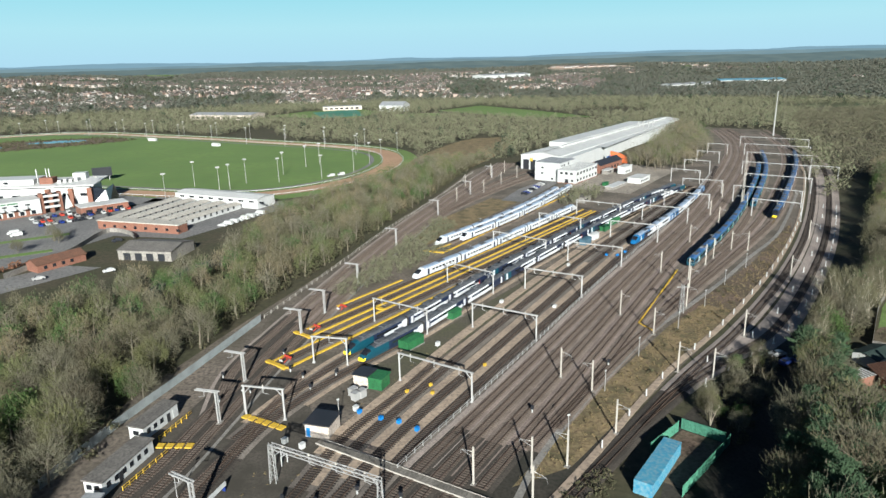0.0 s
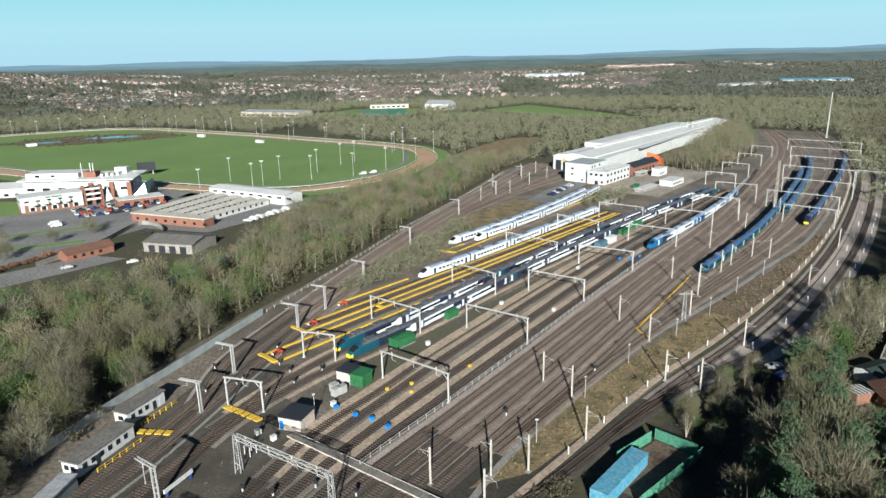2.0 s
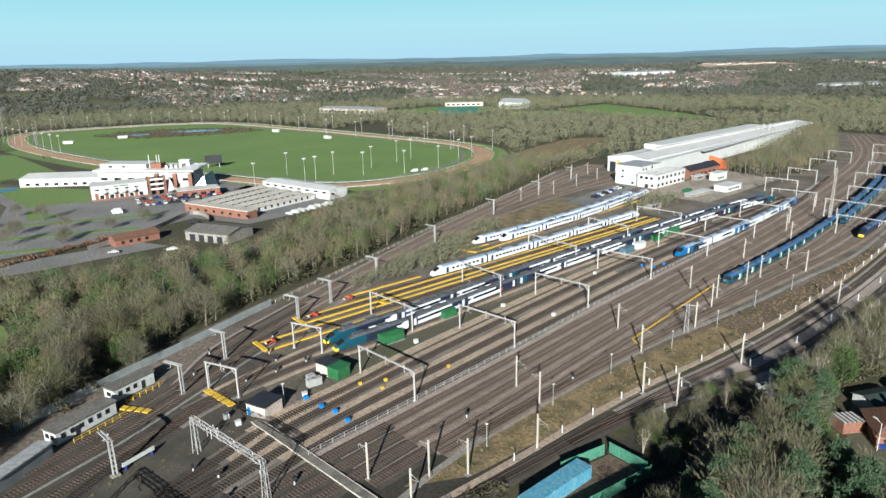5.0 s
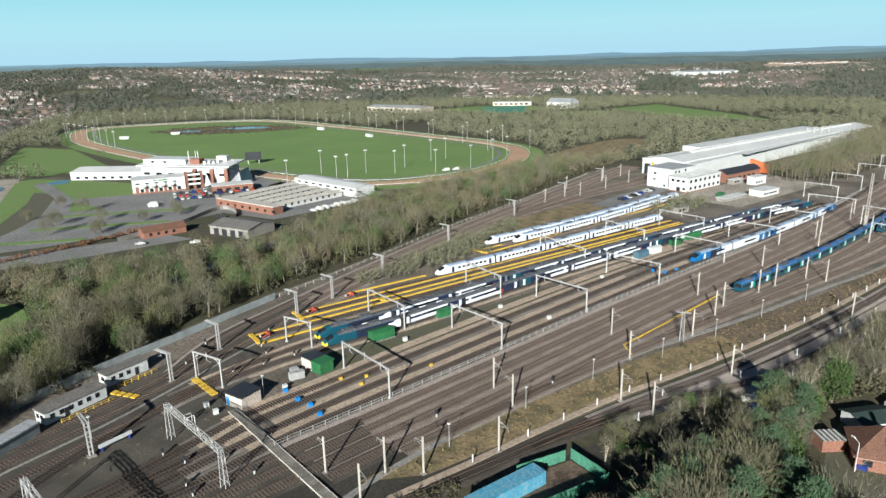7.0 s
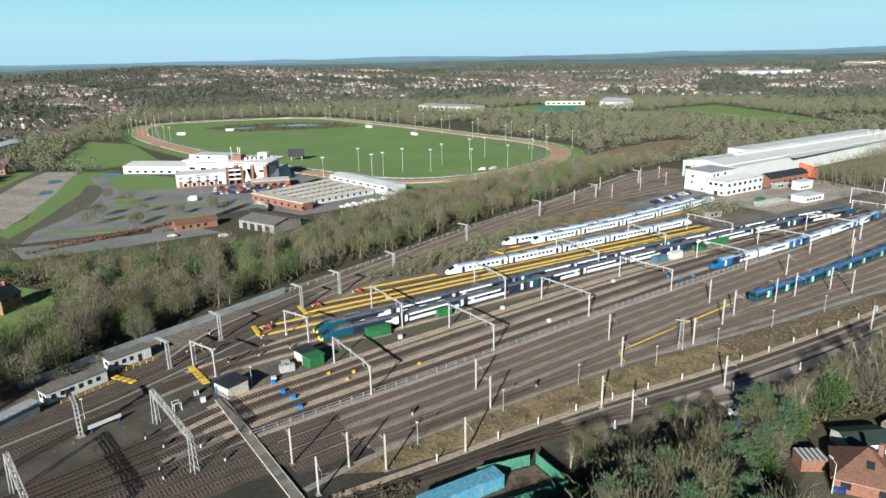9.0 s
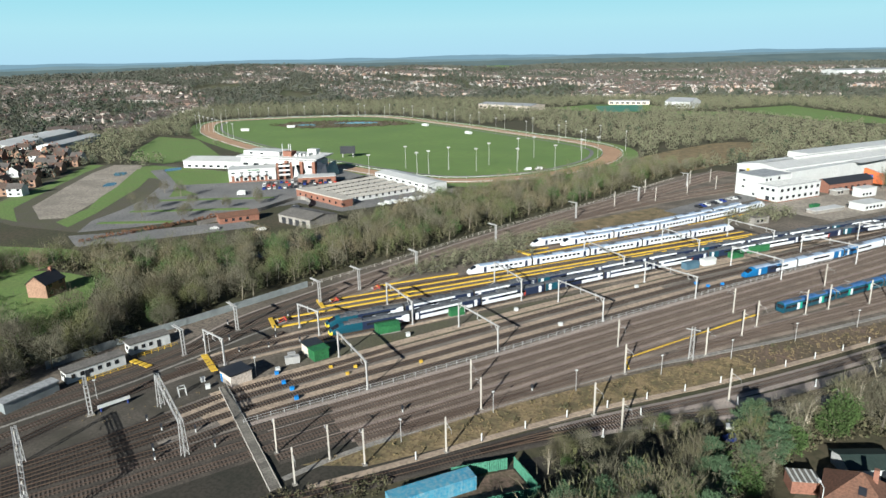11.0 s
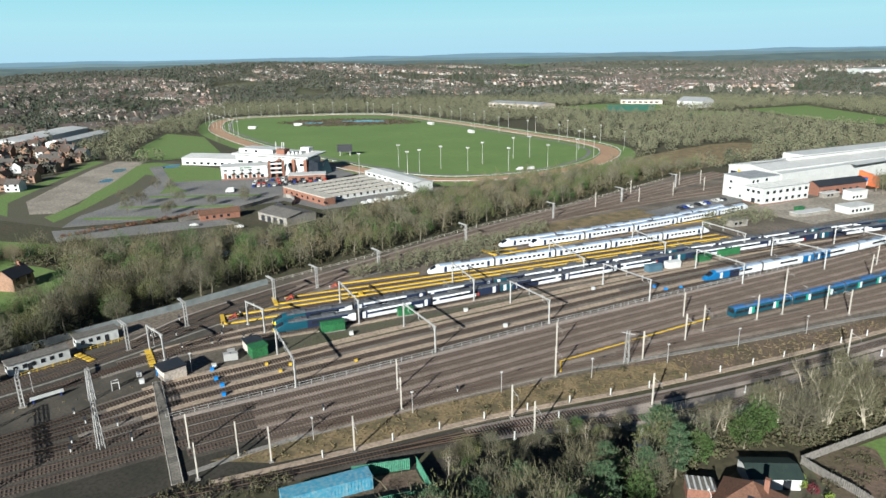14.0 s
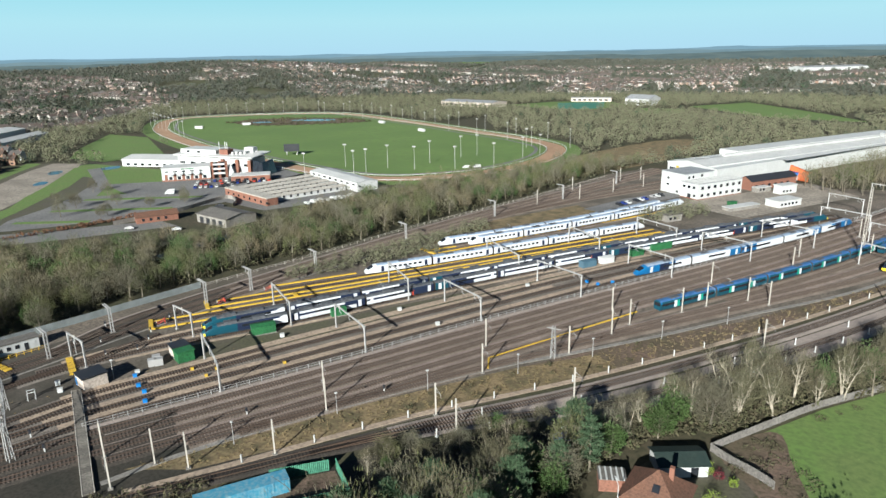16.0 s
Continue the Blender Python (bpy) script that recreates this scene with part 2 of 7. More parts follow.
M_TUFTGREEN = mat("green_tussocks", (0.135, 0.195, 0.055), (0.105, 0.150, 0.045), 0.95, rand=0.3, island=True)
M_FELT = mat("grey_felt_roof", (0.17, 0.155, 0.14), (0.12, 0.11, 0.10), 0.9, big=4, fine=0.5)


# ---- helpers for meshes ----
def mesh_of(name, verts, faces, mats, idx=None, smooth=False):
    me = bpy.data.meshes.new(name)
    me.from_pydata([tuple(v) for v in verts], [], faces)
    for m in (mats if isinstance(mats, (list, tuple)) else [mats]):
        me.materials.append(m)
    if idx is not None:
        me.polygons.foreach_set("material_index", idx)
    if smooth:
        me.polygons.foreach_set("use_smooth", [True] * len(me.polygons))
    me.update()
    return me


def child(name, me, parent, m=None, label=""):
    ob = new(name, me)
    ob.parent = parent
    if m is not None:
        ob.matrix_basis = m
    if label:
        tagged(ob, label)
    return ob


class Build:
    """Collects boxes, tubes and sheets into one mesh."""

    def __init__(self):
        self.v, self.f, self.i = [], [], []

    def quad(self, pts, k=0):
        n = len(self.v)
        self.v += [tuple(p) for p in pts]
        self.f.append(tuple(range(n, n + len(pts))))
        self.i.append(k)

    def box(self, x0, y0, z0, x1, y1, z1, k=0, m=None, bottom=True):
        c = [Vector((x, y, z)) for z in (z0, z1) for x, y in ((x0, y0), (x1, y0), (x1, y1), (x0, y1))]
        if m is not None:
            c = [m @ p for p in c]
        n = len(self.v)
        self.v += [tuple(p) for p in c]
        fs = [(4, 5, 6, 7), (0, 1, 5, 4), (1, 2, 6, 5), (2, 3, 7, 6), (3, 0, 4, 7)] + ([(3, 2, 1, 0)] if bottom else [])
        self.f += [tuple(n + a for a in q) for q in fs]
        self.i += [k] * len(fs)
        return self

    def tube(self, a, b, r0, r1=None, n=6, k=0, cap=True):
        a, b = Vector(a), Vector(b)
        r1 = r0 if r1 is None else r1
        d = (b - a).normalized()
        q = d.to_track_quat("Z", "Y").to_matrix()
        s = len(self.v)
        for p, r in ((a, r0), (b, r1)):
            for j in range(n):
                w = 2 * math.pi * (j + 0.5) / n
                self.v.append(tuple(p + q @ Vector((math.cos(w) * r, math.sin(w) * r, 0))))
        for j in range(n):
            self.f.append((s + j, s + (j + 1) % n, s + n + (j + 1) % n, s + n + j))
            self.i.append(k)
        if cap:
            self.f.append(tuple(s + n + j for j in range(n)))
            self.i.append(k)
        return self

    def prism(self, pts, z0, z1, k=0, ktop=None):
        """An upright block over a plan outline, counter-clockwise."""
        n, s = len(pts), len(self.v)
        self.v += [(x, y, z0) for x, y in pts] + [(x, y, z1) for x, y in pts]
        for j in range(n):
            self.f.append((s + j, s + (j + 1) % n, s + n + (j + 1) % n, s + n + j))
            self.i.append(k)
        self.f.append(tuple(s + n + j for j in range(n)))
        self.i.append(k if ktop is None else ktop)
        return self

    def gable(self, x0, y0, x1, y1, z0, z1, over=0.3, k=0, m=None, thick=0.15):
        """A gabled roof with its ridge along x."""
        ym = (y0 + y1) / 2
        for sgn, ye in ((1, y0 - over), (-1, y1 + over)):
            e = z0 - over * (z1 - z0) / (ym - y0)
            p = [(x0 - over, ye, e), (x1 + over, ye, e), (x1 + over, ym, z1), (x0 - over, ym, z1)]
            lo = [(a, b, c - thick) for a, b, c in p]
            c = [Vector(v) for v in lo + p]
            if m is not None:
                c = [m @ v for v in c]
            n = len(self.v)
            self.v += [tuple(v) for v in c]
            fs = [(4, 5, 6, 7), (0, 1, 5, 4), (1, 2, 6, 5), (2, 3, 7, 6), (3, 0, 4, 7), (3, 2, 1, 0)]
            self.f += [tuple(n + a for a in q) if sgn > 0 else tuple(n + a for a in reversed(q)) for q in fs]
            self.i += [k] * 6
        return self

    def mesh(self, name, mats, smooth=False):
        return mesh_of(name, self.v, self.f, mats, self.i, smooth)


def empty_at(name, m, label, category, group=""):
    ob = new(name)
    ob.matrix_basis = m
    return tagged(ob, label, category, group)


U, NN = Vector((0.604, 0.797)), Vector((0.797, -0.604))
U.normalize(), NN.normalize()


def W(s, n):
    """Plan place from metres along the yard and metres across it."""
    p = U * s + NN * n
    return (p.x, p.y)


YAW = math.degrees(math.atan2(U.y, U.x))


class Line:
    """A smooth line through a few plan points."""

    def __init__(self, pts, step=2.0, closed=False):
        p = [Vector(q) for q in pts]
        n = len(p)
        out = []
        rng = range(n if closed else n - 1)
        for i in rng:
            p0, p1, p2, p3 = (p[(i + k) % n] for k in (-1, 0, 1, 2)) if closed else (p[max(i - 1, 0)], p[i], p[i + 1], p[min(i + 2, n - 1)])
            m = max(2, int((p2 - p1).length / step))
            d1 = max((p1 - p0).length, 1e-3) ** 0.5
            d2 = max((p2 - p1).length, 1e-3) ** 0.5
            d3 = max((p3 - p2).length, 1e-3) ** 0.5
            t1 = (p2 - p0) / (d1 + d2) * d2 if (p1 - p0).length > 1e-3 else (p2 - p1)
            t2 = (p3 - p1) / (d2 + d3) * d2 if (p3 - p2).length > 1e-3 else (p2 - p1)
            if (p1 - p0).length > 1e-3:
                t1 = ((p1 - p0) / d1 - (p2 - p0) / (d1 + d2) + (p2 - p1) / d2) * d2
            if (p3 - p2).length > 1e-3:
                t2 = ((p2 - p1) / d2 - (p3 - p1) / (d2 + d3) + (p3 - p2) / d3) * d2
            for j in range(m):
                t = j / m
                out.append(p1 * (2 * t ** 3 - 3 * t * t + 1) + t1 * (t ** 3 - 2 * t * t + t) + p2 * (3 * t * t - 2 * t ** 3) + t2 * (t ** 3 - t * t))
        out.append(p[0].copy() if closed else p[-1])
        self.p = out
        self.d = [0.0]
        for a, b in zip(out, out[1:]):
            self.d.append(self.d[-1] + (b - a).length)
        self.length = self.d[-1]
        self.arr = np.array(self.d)

    def at(self, d):
        i = min(max(int(np.searchsorted(self.arr, d)) - 1, 0), len(self.p) - 2)
        a, b = self.p[i], self.p[i + 1]
        g = (b - a).normalized()
        return a + g * (d - self.d[i]), g

    def off(self, n):
        """The same line n metres to its right."""
        out = []
        for i, p in enumerate(self.p):
            g = (self.p[min(i + 1, len(self.p) - 1)] - self.p[max(i - 1, 0)]).normalized()
            out.append(p + Vector((g.y, -g.x)) * n)
        return out


def ribbon(B, line, a, b, z, k=0, thick=0.0, d0=None, d1=None):
    """A strip of ground between two offsets from a line; with thickness, a kerbed slab."""
    la, lb = line.off(a), line.off(b)
    keep = [i for i in range(len(la)) if (d0 is None or line.d[i] >= d0) and (d1 is None or line.d[i] <= d1)]
    for i, j in zip(keep, keep[1:]):
        B.quad([(*la[i], z), (*lb[i], z), (*lb[j], z), (*la[j], z)], k)
        if thick:
            B.quad([(*la[i], z - thick), (*la[i], z), (*la[j], z), (*la[j], z - thick)], k)
            B.quad([(*lb[i], z), (*lb[i], z - thick), (*lb[j], z - thick), (*lb[j], z)], k)
    return B


def sheet(name, pts, z, m, label, category, smooth=True, kind="structure"):
    q = Line(pts, 6.0, True).p[:-1] if smooth else [Vector(p) for p in pts]
    bm = bmesh.new()
    f = bm.faces.new([bm.verts.new((p.x, p.y, z)) for p in q])
    bm.normal_update()
    if f.normal.z < 0:
        f.normal_flip()
    bmesh.ops.triangulate(bm, faces=bm.faces[:])
    me = bpy.data.meshes.new(name)
    bm.to_mesh(me)
    bm.free()
    me.materials.append(m)
    return tagged(new(name, me), label, category, kind=kind)


def inside(x, y, poly):
    r, j = False, len(poly) - 1
    for i in range(len(poly)):
        (xi, yi), (xj, yj) = poly[i], poly[j]
        if (yi > y) != (yj > y) and x < (xj - xi) * (y - yi) / (yj - yi) + xi:
            r = not r
        j = i
    return r


# ---- ground ----
def height(x, y):
    """Level round the yard, rising to hills far off."""
    r = math.hypot(x - 30, y - 200)
    t = min(max((r - 950) / 3600, 0), 1)
    n = noise.noise((x / 900, y / 900, 0.3)) * 0.7 + noise.noise((x / 330, y / 330, 4.3)) * 0.3
    ridge = 48 * math.exp(-((x + 1350) / 700) ** 2 - ((y - 1500) / 520) ** 2)
    return 36 * t ** 1.05 + 30 * n * min(max((r - 1000) / 1800, 0), 1) + ridge * min(max((r - 900) / 500, 0), 1)


def build_ground():
    v, f, idx = [(30, 200, 0)], [], []
    rad = [40 * 1.105 ** k for k in range(47)] + [4400, 4660]
    A = 144
    for r in rad:
        for j in range(A):
            a = 2 * math.pi * j / A
            x, y = 30 + r * math.cos(a), 200 + r * math.sin(a)
            v.append((x, y, height(x, y)))
    for j in range(A):
        f.append((0, 1 + j, 1 + (j + 1) % A))
        idx.append(0)
    for i in range(len(rad) - 1):
        for j in range(A):
            a, b = 1 + i * A + j, 1 + i * A + (j + 1) % A
            f.append((a, a + A, b + A, b))
            idx.append(0 if rad[i] < 800 else 1)
    return tagged(new("ground", mesh_of("ground", v, f, [M_GROUND, M_FARGREEN], idx, True)), "leaf litter and rough grass running out to low hills", "ground", kind="structure")


build_ground()


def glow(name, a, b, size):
    """Distance haze painted as glowing colour on far hills, mottled like fields and woods."""
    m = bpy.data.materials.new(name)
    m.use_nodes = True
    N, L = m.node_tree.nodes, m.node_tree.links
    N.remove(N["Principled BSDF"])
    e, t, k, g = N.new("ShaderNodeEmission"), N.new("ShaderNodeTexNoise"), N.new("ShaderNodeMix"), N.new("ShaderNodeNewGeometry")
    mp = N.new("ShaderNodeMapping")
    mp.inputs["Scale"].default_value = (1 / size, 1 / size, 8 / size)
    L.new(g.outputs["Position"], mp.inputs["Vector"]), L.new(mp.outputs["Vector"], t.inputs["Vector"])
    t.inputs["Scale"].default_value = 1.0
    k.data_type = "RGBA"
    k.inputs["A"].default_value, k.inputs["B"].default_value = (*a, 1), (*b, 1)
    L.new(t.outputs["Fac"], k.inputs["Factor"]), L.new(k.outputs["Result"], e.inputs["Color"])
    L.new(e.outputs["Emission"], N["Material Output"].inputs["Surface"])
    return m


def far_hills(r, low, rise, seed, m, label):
    """A glowing upright band shaped like hills on the horizon, all round the view."""
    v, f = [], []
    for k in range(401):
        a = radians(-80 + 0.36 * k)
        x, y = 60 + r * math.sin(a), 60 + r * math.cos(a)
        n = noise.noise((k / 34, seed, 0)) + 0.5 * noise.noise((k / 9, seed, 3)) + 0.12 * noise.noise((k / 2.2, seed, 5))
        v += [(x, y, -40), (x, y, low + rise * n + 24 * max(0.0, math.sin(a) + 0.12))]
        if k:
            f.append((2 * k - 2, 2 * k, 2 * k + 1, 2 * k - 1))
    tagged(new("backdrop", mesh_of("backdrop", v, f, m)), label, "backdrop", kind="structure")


# aerial haze is in the glow colours: each farther band paler and bluer
far_hills(4800, 83, 15, 1.7, glow("haze_blue", (0.098, 0.160, 0.200), (0.132, 0.195, 0.225), 300), "hills on the horizon with pale blue haze painted in")
far_hills(4100, 66, 11, 6.3, glow("haze_grey", (0.078, 0.122, 0.145), (0.125, 0.165, 0.170), 160), "wooded hills below the horizon with grey-blue painted haze")
far_hills(3400, 55, 10, 11.9, glow("haze_olive", (0.046, 0.068, 0.074), (0.100, 0.122, 0.112), 90), "wooded country below the hills with painted haze")


# ---- the yard's ground and tracks ----
sheet("yard_ground", [W(20, -125), W(20, -70), W(40, -48), W(90, -46), W(150, -44), W(190, -42), W(250, -41), W(325, -46), W(410, -58), W(520, -78), W(620, -105), W(720, -150),
                      W(720, -215), W(640, -190), W(560, -150), W(470, -140), W(420, -182), W(400, -262), W(370, -258), W(290, -226), W(215, -198), W(165, -178), W(110, -160), W(70, -145), W(35, -128)],
      0.03, M_YARD, "brown gravelly railway yard ground", "ground", smooth=False)
sheet("yard_moss", [W(100, -108), W(128, -106.5), W(180, -109), W(235, -111), W(235, -106), W(180, -102), W(128, -96.5), W(104, -95)], 0.05, M_WETYARD, "mossy waste ground beside the sidings", "ground", smooth=False)
# real dark dirt; shade by the foot crossing's end is in the colour too
sheet("dark_dirt", [W(24, -50), W(24, -66), W(60, -64), W(86, -60), W(104, -55), W(118, -49), W(118, -45), W(60, -44)], 0.045, M_DIRTSHADE, "dark bare dirt beside the main line, deepened for shade", "ground", smooth=False)
sheet("bank_grass", [W(88, -53), W(100, -47), W(150, -45.5), W(200, -43), W(200, -52), W(176, -55), W(128, -55.5), W(100, -53.5)], 0.05, M_ROUGHGRASS, "tussocky straw-coloured grass strip between tracks", "grass", smooth=False)
sheet("throat_dirt", [(-74, 62), (-62, 118), (-54, 152), (-38, 150), (-30, 128), (-8, 110), (12, 97), (16, 84), (-12, 52), (-40, 44)], 0.036, M_THROAT, "dark grey-brown oily ground where the tracks fan out", "ground", smooth=False)
# tree shade on this floor is painted in as the sheet's dark colour
sheet("shaded_dirt", [(36, 97), (46, 96), (66, 106), (84, 132), (98, 156), (90, 164), (62, 138), (48, 123)], 0.04, M_DIRTSHADE, "bare dirt beside the lower track, darkened for tree shade", "ground", smooth=False)
sheet("bank_scrub", [W(176, -55), W(200, -52), W(200, -43), W(250, -42), W(300, -45), W(325, -50), W(250, -50), W(215, -53.5)], 0.056, M_BRACKEN, "brown scrubby bank between tracks", "ground", smooth=False)

SN = lambda pts: [W(s, n) for s, n in pts]
TRACKS = {
    "main_1": SN([(20, -61), (54, -66), (76, -69.3), (84, -70.3), (137, -76), (224, -85.5), (315, -94.5), (392, -106), (470, -119), (545, -134), (616, -155), (700, -190)]),
    "main_2": SN([(20, -57), (54, -61.8), (84, -66), (137, -71.8), (224, -81.5), (315, -90.5), (392, -101.5), (470, -114), (545, -129), (616, -150), (700, -185)]),
    "main_3": SN([(20, -53), (54, -57.5), (84, -61.6), (137, -67.5), (224, -77.5), (315, -86.5), (392, -97), (470, -109.5), (545, -124.5), (616, -145), (700, -180)]),
    "main_4": SN([(84, -57.4), (137, -63), (224, -73), (315, -82), (392, -92), (470, -104), (545, -119), (616, -140), (700, -175)]),
    "main_5": SN([(100, -56.4), (137, -59), (180, -63.5), (233, -66.6), (301, -70), (374, -79), (471, -96), (567, -122), (660, -156), (720, -186)]),
    "main_6": SN([(260, -64), (301, -66), (374, -75), (471, -91.5), (567, -117.5), (660, -151), (720, -181)]),
    "branch_1": SN([(110, -56.2), (150, -58.4), (200, -58.6), (260, -57.5), (325, -57.5), (401, -65), (508, -80), (591, -99), (655, -117), (720, -145)]),
    "branch_2": SN([(190, -60.5), (240, -61), (290, -61.5), (330, -63.5), (401, -71), (508, -86.5), (600, -108), (690, -141)]),
    "siding_a": SN([(30, -66.5), (49, -69), (64, -70.6), (85, -75.6), (109, -78.8), (143, -83), (198, -89), (251, -94.8), (300, -96.6), (384, -105.5), (470, -122.5)]),
    "siding_b": SN([(34, -69.5), (47, -72), (59, -74.6), (76, -78.6), (103, -83.2), (128, -86.2), (151, -89.2), (220, -98), (300, -104), (384, -111)]),
    "siding_c": SN([(30, -71.5), (42, -74), (54, -77), (68, -80.4), (80, -85), (100, -88.4), (123, -92), (145, -95), (220, -103.5), (300, -109), (384, -115)]),
    "siding_d": SN([(26, -74), (38, -76.4), (49, -79), (65, -84), (80, -89.2), (105, -92.6), (123, -96)]),
    "carriage_1": SN([(30, -82), (45, -93), (58, -100), (73, -106.4), (95, -110.2), (108, -110.6), (134, -110.6), (167, -113.6), (211, -116.2), (262, -117.4), (318, -117.4), (390, -114.5)]),
    "carriage_2": SN([(68, -107.5), (86, -112.4), (108, -116.4), (134, -117), (167, -119.4), (211, -121.8), (262, -123), (318, -123), (390, -120)]),
    "bay_1": SN([(100, -128.2), (160, -129), (230, -130.5), (300, -132)]),
    "bay_2": SN([(119, -137.4), (160, -137), (230, -137.5), (300, -138.5)]),
    "bay_3": SN([(135, -141.8), (165, -141.2), (200, -140.6), (254, -142.2), (300, -143.6)]),
    "bay_4": SN([(212, -156.4), (221, -156.6), (265, -158.6), (320, -165.4), (345, -170)]),
    "bay_5": SN([(203, -161), (221, -161.2), (265, -163), (320, -170), (345, -175)]),
    "left_1": [(-66, 60), (-58, 90), (-53, 108), (-50, 125), (-46, 150), (-40.5, 178), (-34, 208), (-23, 255), (-7, 312), (14, 375), (36, 440), (50, 480)],
    "left_2": [(-70, 62), (-62, 92), (-57, 110), (-54, 127), (-50, 151), (-44.5, 179), (-38, 209), (-27, 256), (-11, 313), (10, 376), (32, 441), (46, 481)],
    "left_3": [(-52, 127), (-54.5, 150), (-50, 176), (-42, 212), (-31.5, 257), (-15.5, 314), (5.5, 377), (27.5, 442), (42, 483)],
    "left_4": [(-60, 50), (-52, 83), (-49.5, 95), (-46, 108), (-42.5, 120), (-40, 133), (-36, 150)],
    "depot_1": [(-9, 300), (4, 340), (22, 385), (44, 425), (56, 444)],
    "depot_2": [(-4, 312), (10, 345), (30, 388), (52, 424), (62, 441)],
    "depot_3": [(3, 330), (18, 358), (38, 392), (58, 422), (67, 436)],
    "low_1": [(8, 84), (21, 99), (31, 111), (57, 143), (82, 171), (120, 220.5), (161, 283), (230, 407), (262, 478), (280, 540)],
    "low_2": [(40, 122.2), (47, 130), (58, 141), (70, 151.5), (88.5, 167), (126.5, 216.5), (167.5, 279.5), (236.5, 404), (268, 475), (286, 538)],
}
LINES = {k: Line(v, 3.0) for k, v in TRACKS.items()}
GREY = {"siding_a", "siding_b", "siding_c", "siding_d", "carriage_1", "carriage_2", "bay_1", "bay_2", "bay_3"}


def build_track(key, line):
    pale = key.startswith("low")
    bed = M_BALLAST_PALE if pale else M_BALLAST_GREY if key in GREY else M_BALLAST
    B = Build()
    prof = ((-2.5, 0.04), (-1.75, 0.16), (-0.5, 0.17), (0.5, 0.17), (1.75, 0.16), (2.5, 0.04))
    for o, z in prof:
        B.v += [(q.x, q.y, z) for q in line.off(o)]
    k = len(line.p)
    sooty = [q.x * U.x + q.y * U.y < (98 if key.startswith("main") else 138 if pale else 118 if key.startswith("left") else 62) for q in line.p]
    for j in range(5):
        B.f += [(j * k + i, (j + 1) * k + i, (j + 1) * k + i + 1, j * k + i + 1) for i in range(k - 1)]
        B.i += [2 if sooty[i] else 1 if j == 2 and not pale else 0 for i in range(k - 1)]
    if key in ("main_1", "main_4", "left_2", "branch_2"):
        bed = M_BALLAST_RED
    top = tagged(new("railway_track", B.mesh("ballast", [bed, M_OILY, M_BALLAST_DARK])), "steel rails on dark timber sleepers in %s ballast" % ("pale pinkish" if pale else "grey" if key in GREY else "brown"), "railway track", "railway tracks")
    R = None
    for o in (-0.75, 0.75):
        R = Build()
        ribbon(R, line, o - 0.045, o + 0.045, 0.42, thick=0.16)
        child("rail", R.mesh("rail", M_RAILDARK if key in GREY or pale else M_RAIL), top)
    S, d = Build(), 0.3
    near = key in GREY or pale
    sm = M_SLEEPER if near else M_SLEEPER_MAIN
    while d < line.length - 0.2:
        p, g = line.at(d)
        m = Matrix.Translation((p.x, p.y, 0)) @ Matrix.Rotation(math.atan2(g.y, g.x), 4, "Z")
        s = p.x * U.x + p.y * U.y
        if near and 40 < s < 112 and not key.startswith("bay"):
            child("sleeper", cached(("sl", sm.name), lambda: Build().box(-0.15, -1.3, 0.14, 0.15, 1.3, 0.27, bottom=False).mesh("sleeper", sm)), top, m)
        else:
            S.box(-0.15, -1.3, 0.14, 0.15, 1.3, 0.27, m=m, bottom=False)
        d += 0.72
    tagged(child("sleeper_run", S.mesh("sleeper_run", sm), top), "sleepers further along the track", kind="stuff")


CACHE = {}


def cached(key, make):
    if key not in CACHE:
        CACHE[key] = make()
    return CACHE[key]


for key, line in LINES.items():
    build_track(key, line)

FENCE = Line(SN([(80, -73.4), (83, -73.8), (110, -76.5), (147, -80.6), (182, -85), (224, -89.2), (315, -97.6), (392, -110), (450, -119)]), 3.0)


def strip(name, line, a, b, z, m, label, category, thick=0.1, d0=None, d1=None):
    return tagged(new(name, ribbon(Build(), line, a, b, z, 0, thick, d0, d1).mesh(name, m)), label, category, kind="structure")


strip("pavement", FENCE, 0.4, 1.7, 0.22, M_BALLAST_PALE, "pale pinkish gravel path beside a steel fence", "path")
for key, n0, n1, s0, s1 in (("siding_a", -3.6, -1.5, 70, 330), ("siding_b", -3.5, -1.5, 62, 190), ("siding_c", -3.2, -1.6, 62, 240), ("siding_c", -7.2, -4.4, 72, 290)):
    strip("path", LINES[key], n0, n1, 0.2, M_SAND, "sandy walking path between sidings", "path", d0=s0 - 26, d1=s1)
strip("path", LINES["carriage_1"], 2.0, 3.3, 0.2, M_SAND, "sandy walking path beside the carriage siding", "path", d0=60)
strip("path", LINES["carriage_1"], -3.4, -2.2, 0.2, M_SAND, "sandy walking path between carriage sidings", "path", d0=55, d1=100)
strip("path", LINES["carriage_2"], -3.3, -2.0, 0.2, M_SAND, "sandy walking path beside the carriage siding", "path", d0=4, d1=60)
CESS = Line(SN([(84, -50), (97, -53), (127, -56), (174, -57.2), (193, -55.5), (225, -53.2), (258, -52.4), (296, -50.6), (330, -53), (401, -60.5)]), 3.0)
strip("path", CESS, -0.7, 0.7, 0.16, M_CONC, "worn grey concrete cable trough beside the main line", "path")
TROUGH = Line([(17, 97), (27, 110), (53.5, 145.5), (78.5, 174), (116.5, 223.5), (157.5, 285.5), (226, 409), (258, 480)], 3.0)
strip("path", TROUGH, -1.0, 0.6, 0.2, M_SAND, "pale pinkish path beside the lower track", "path")
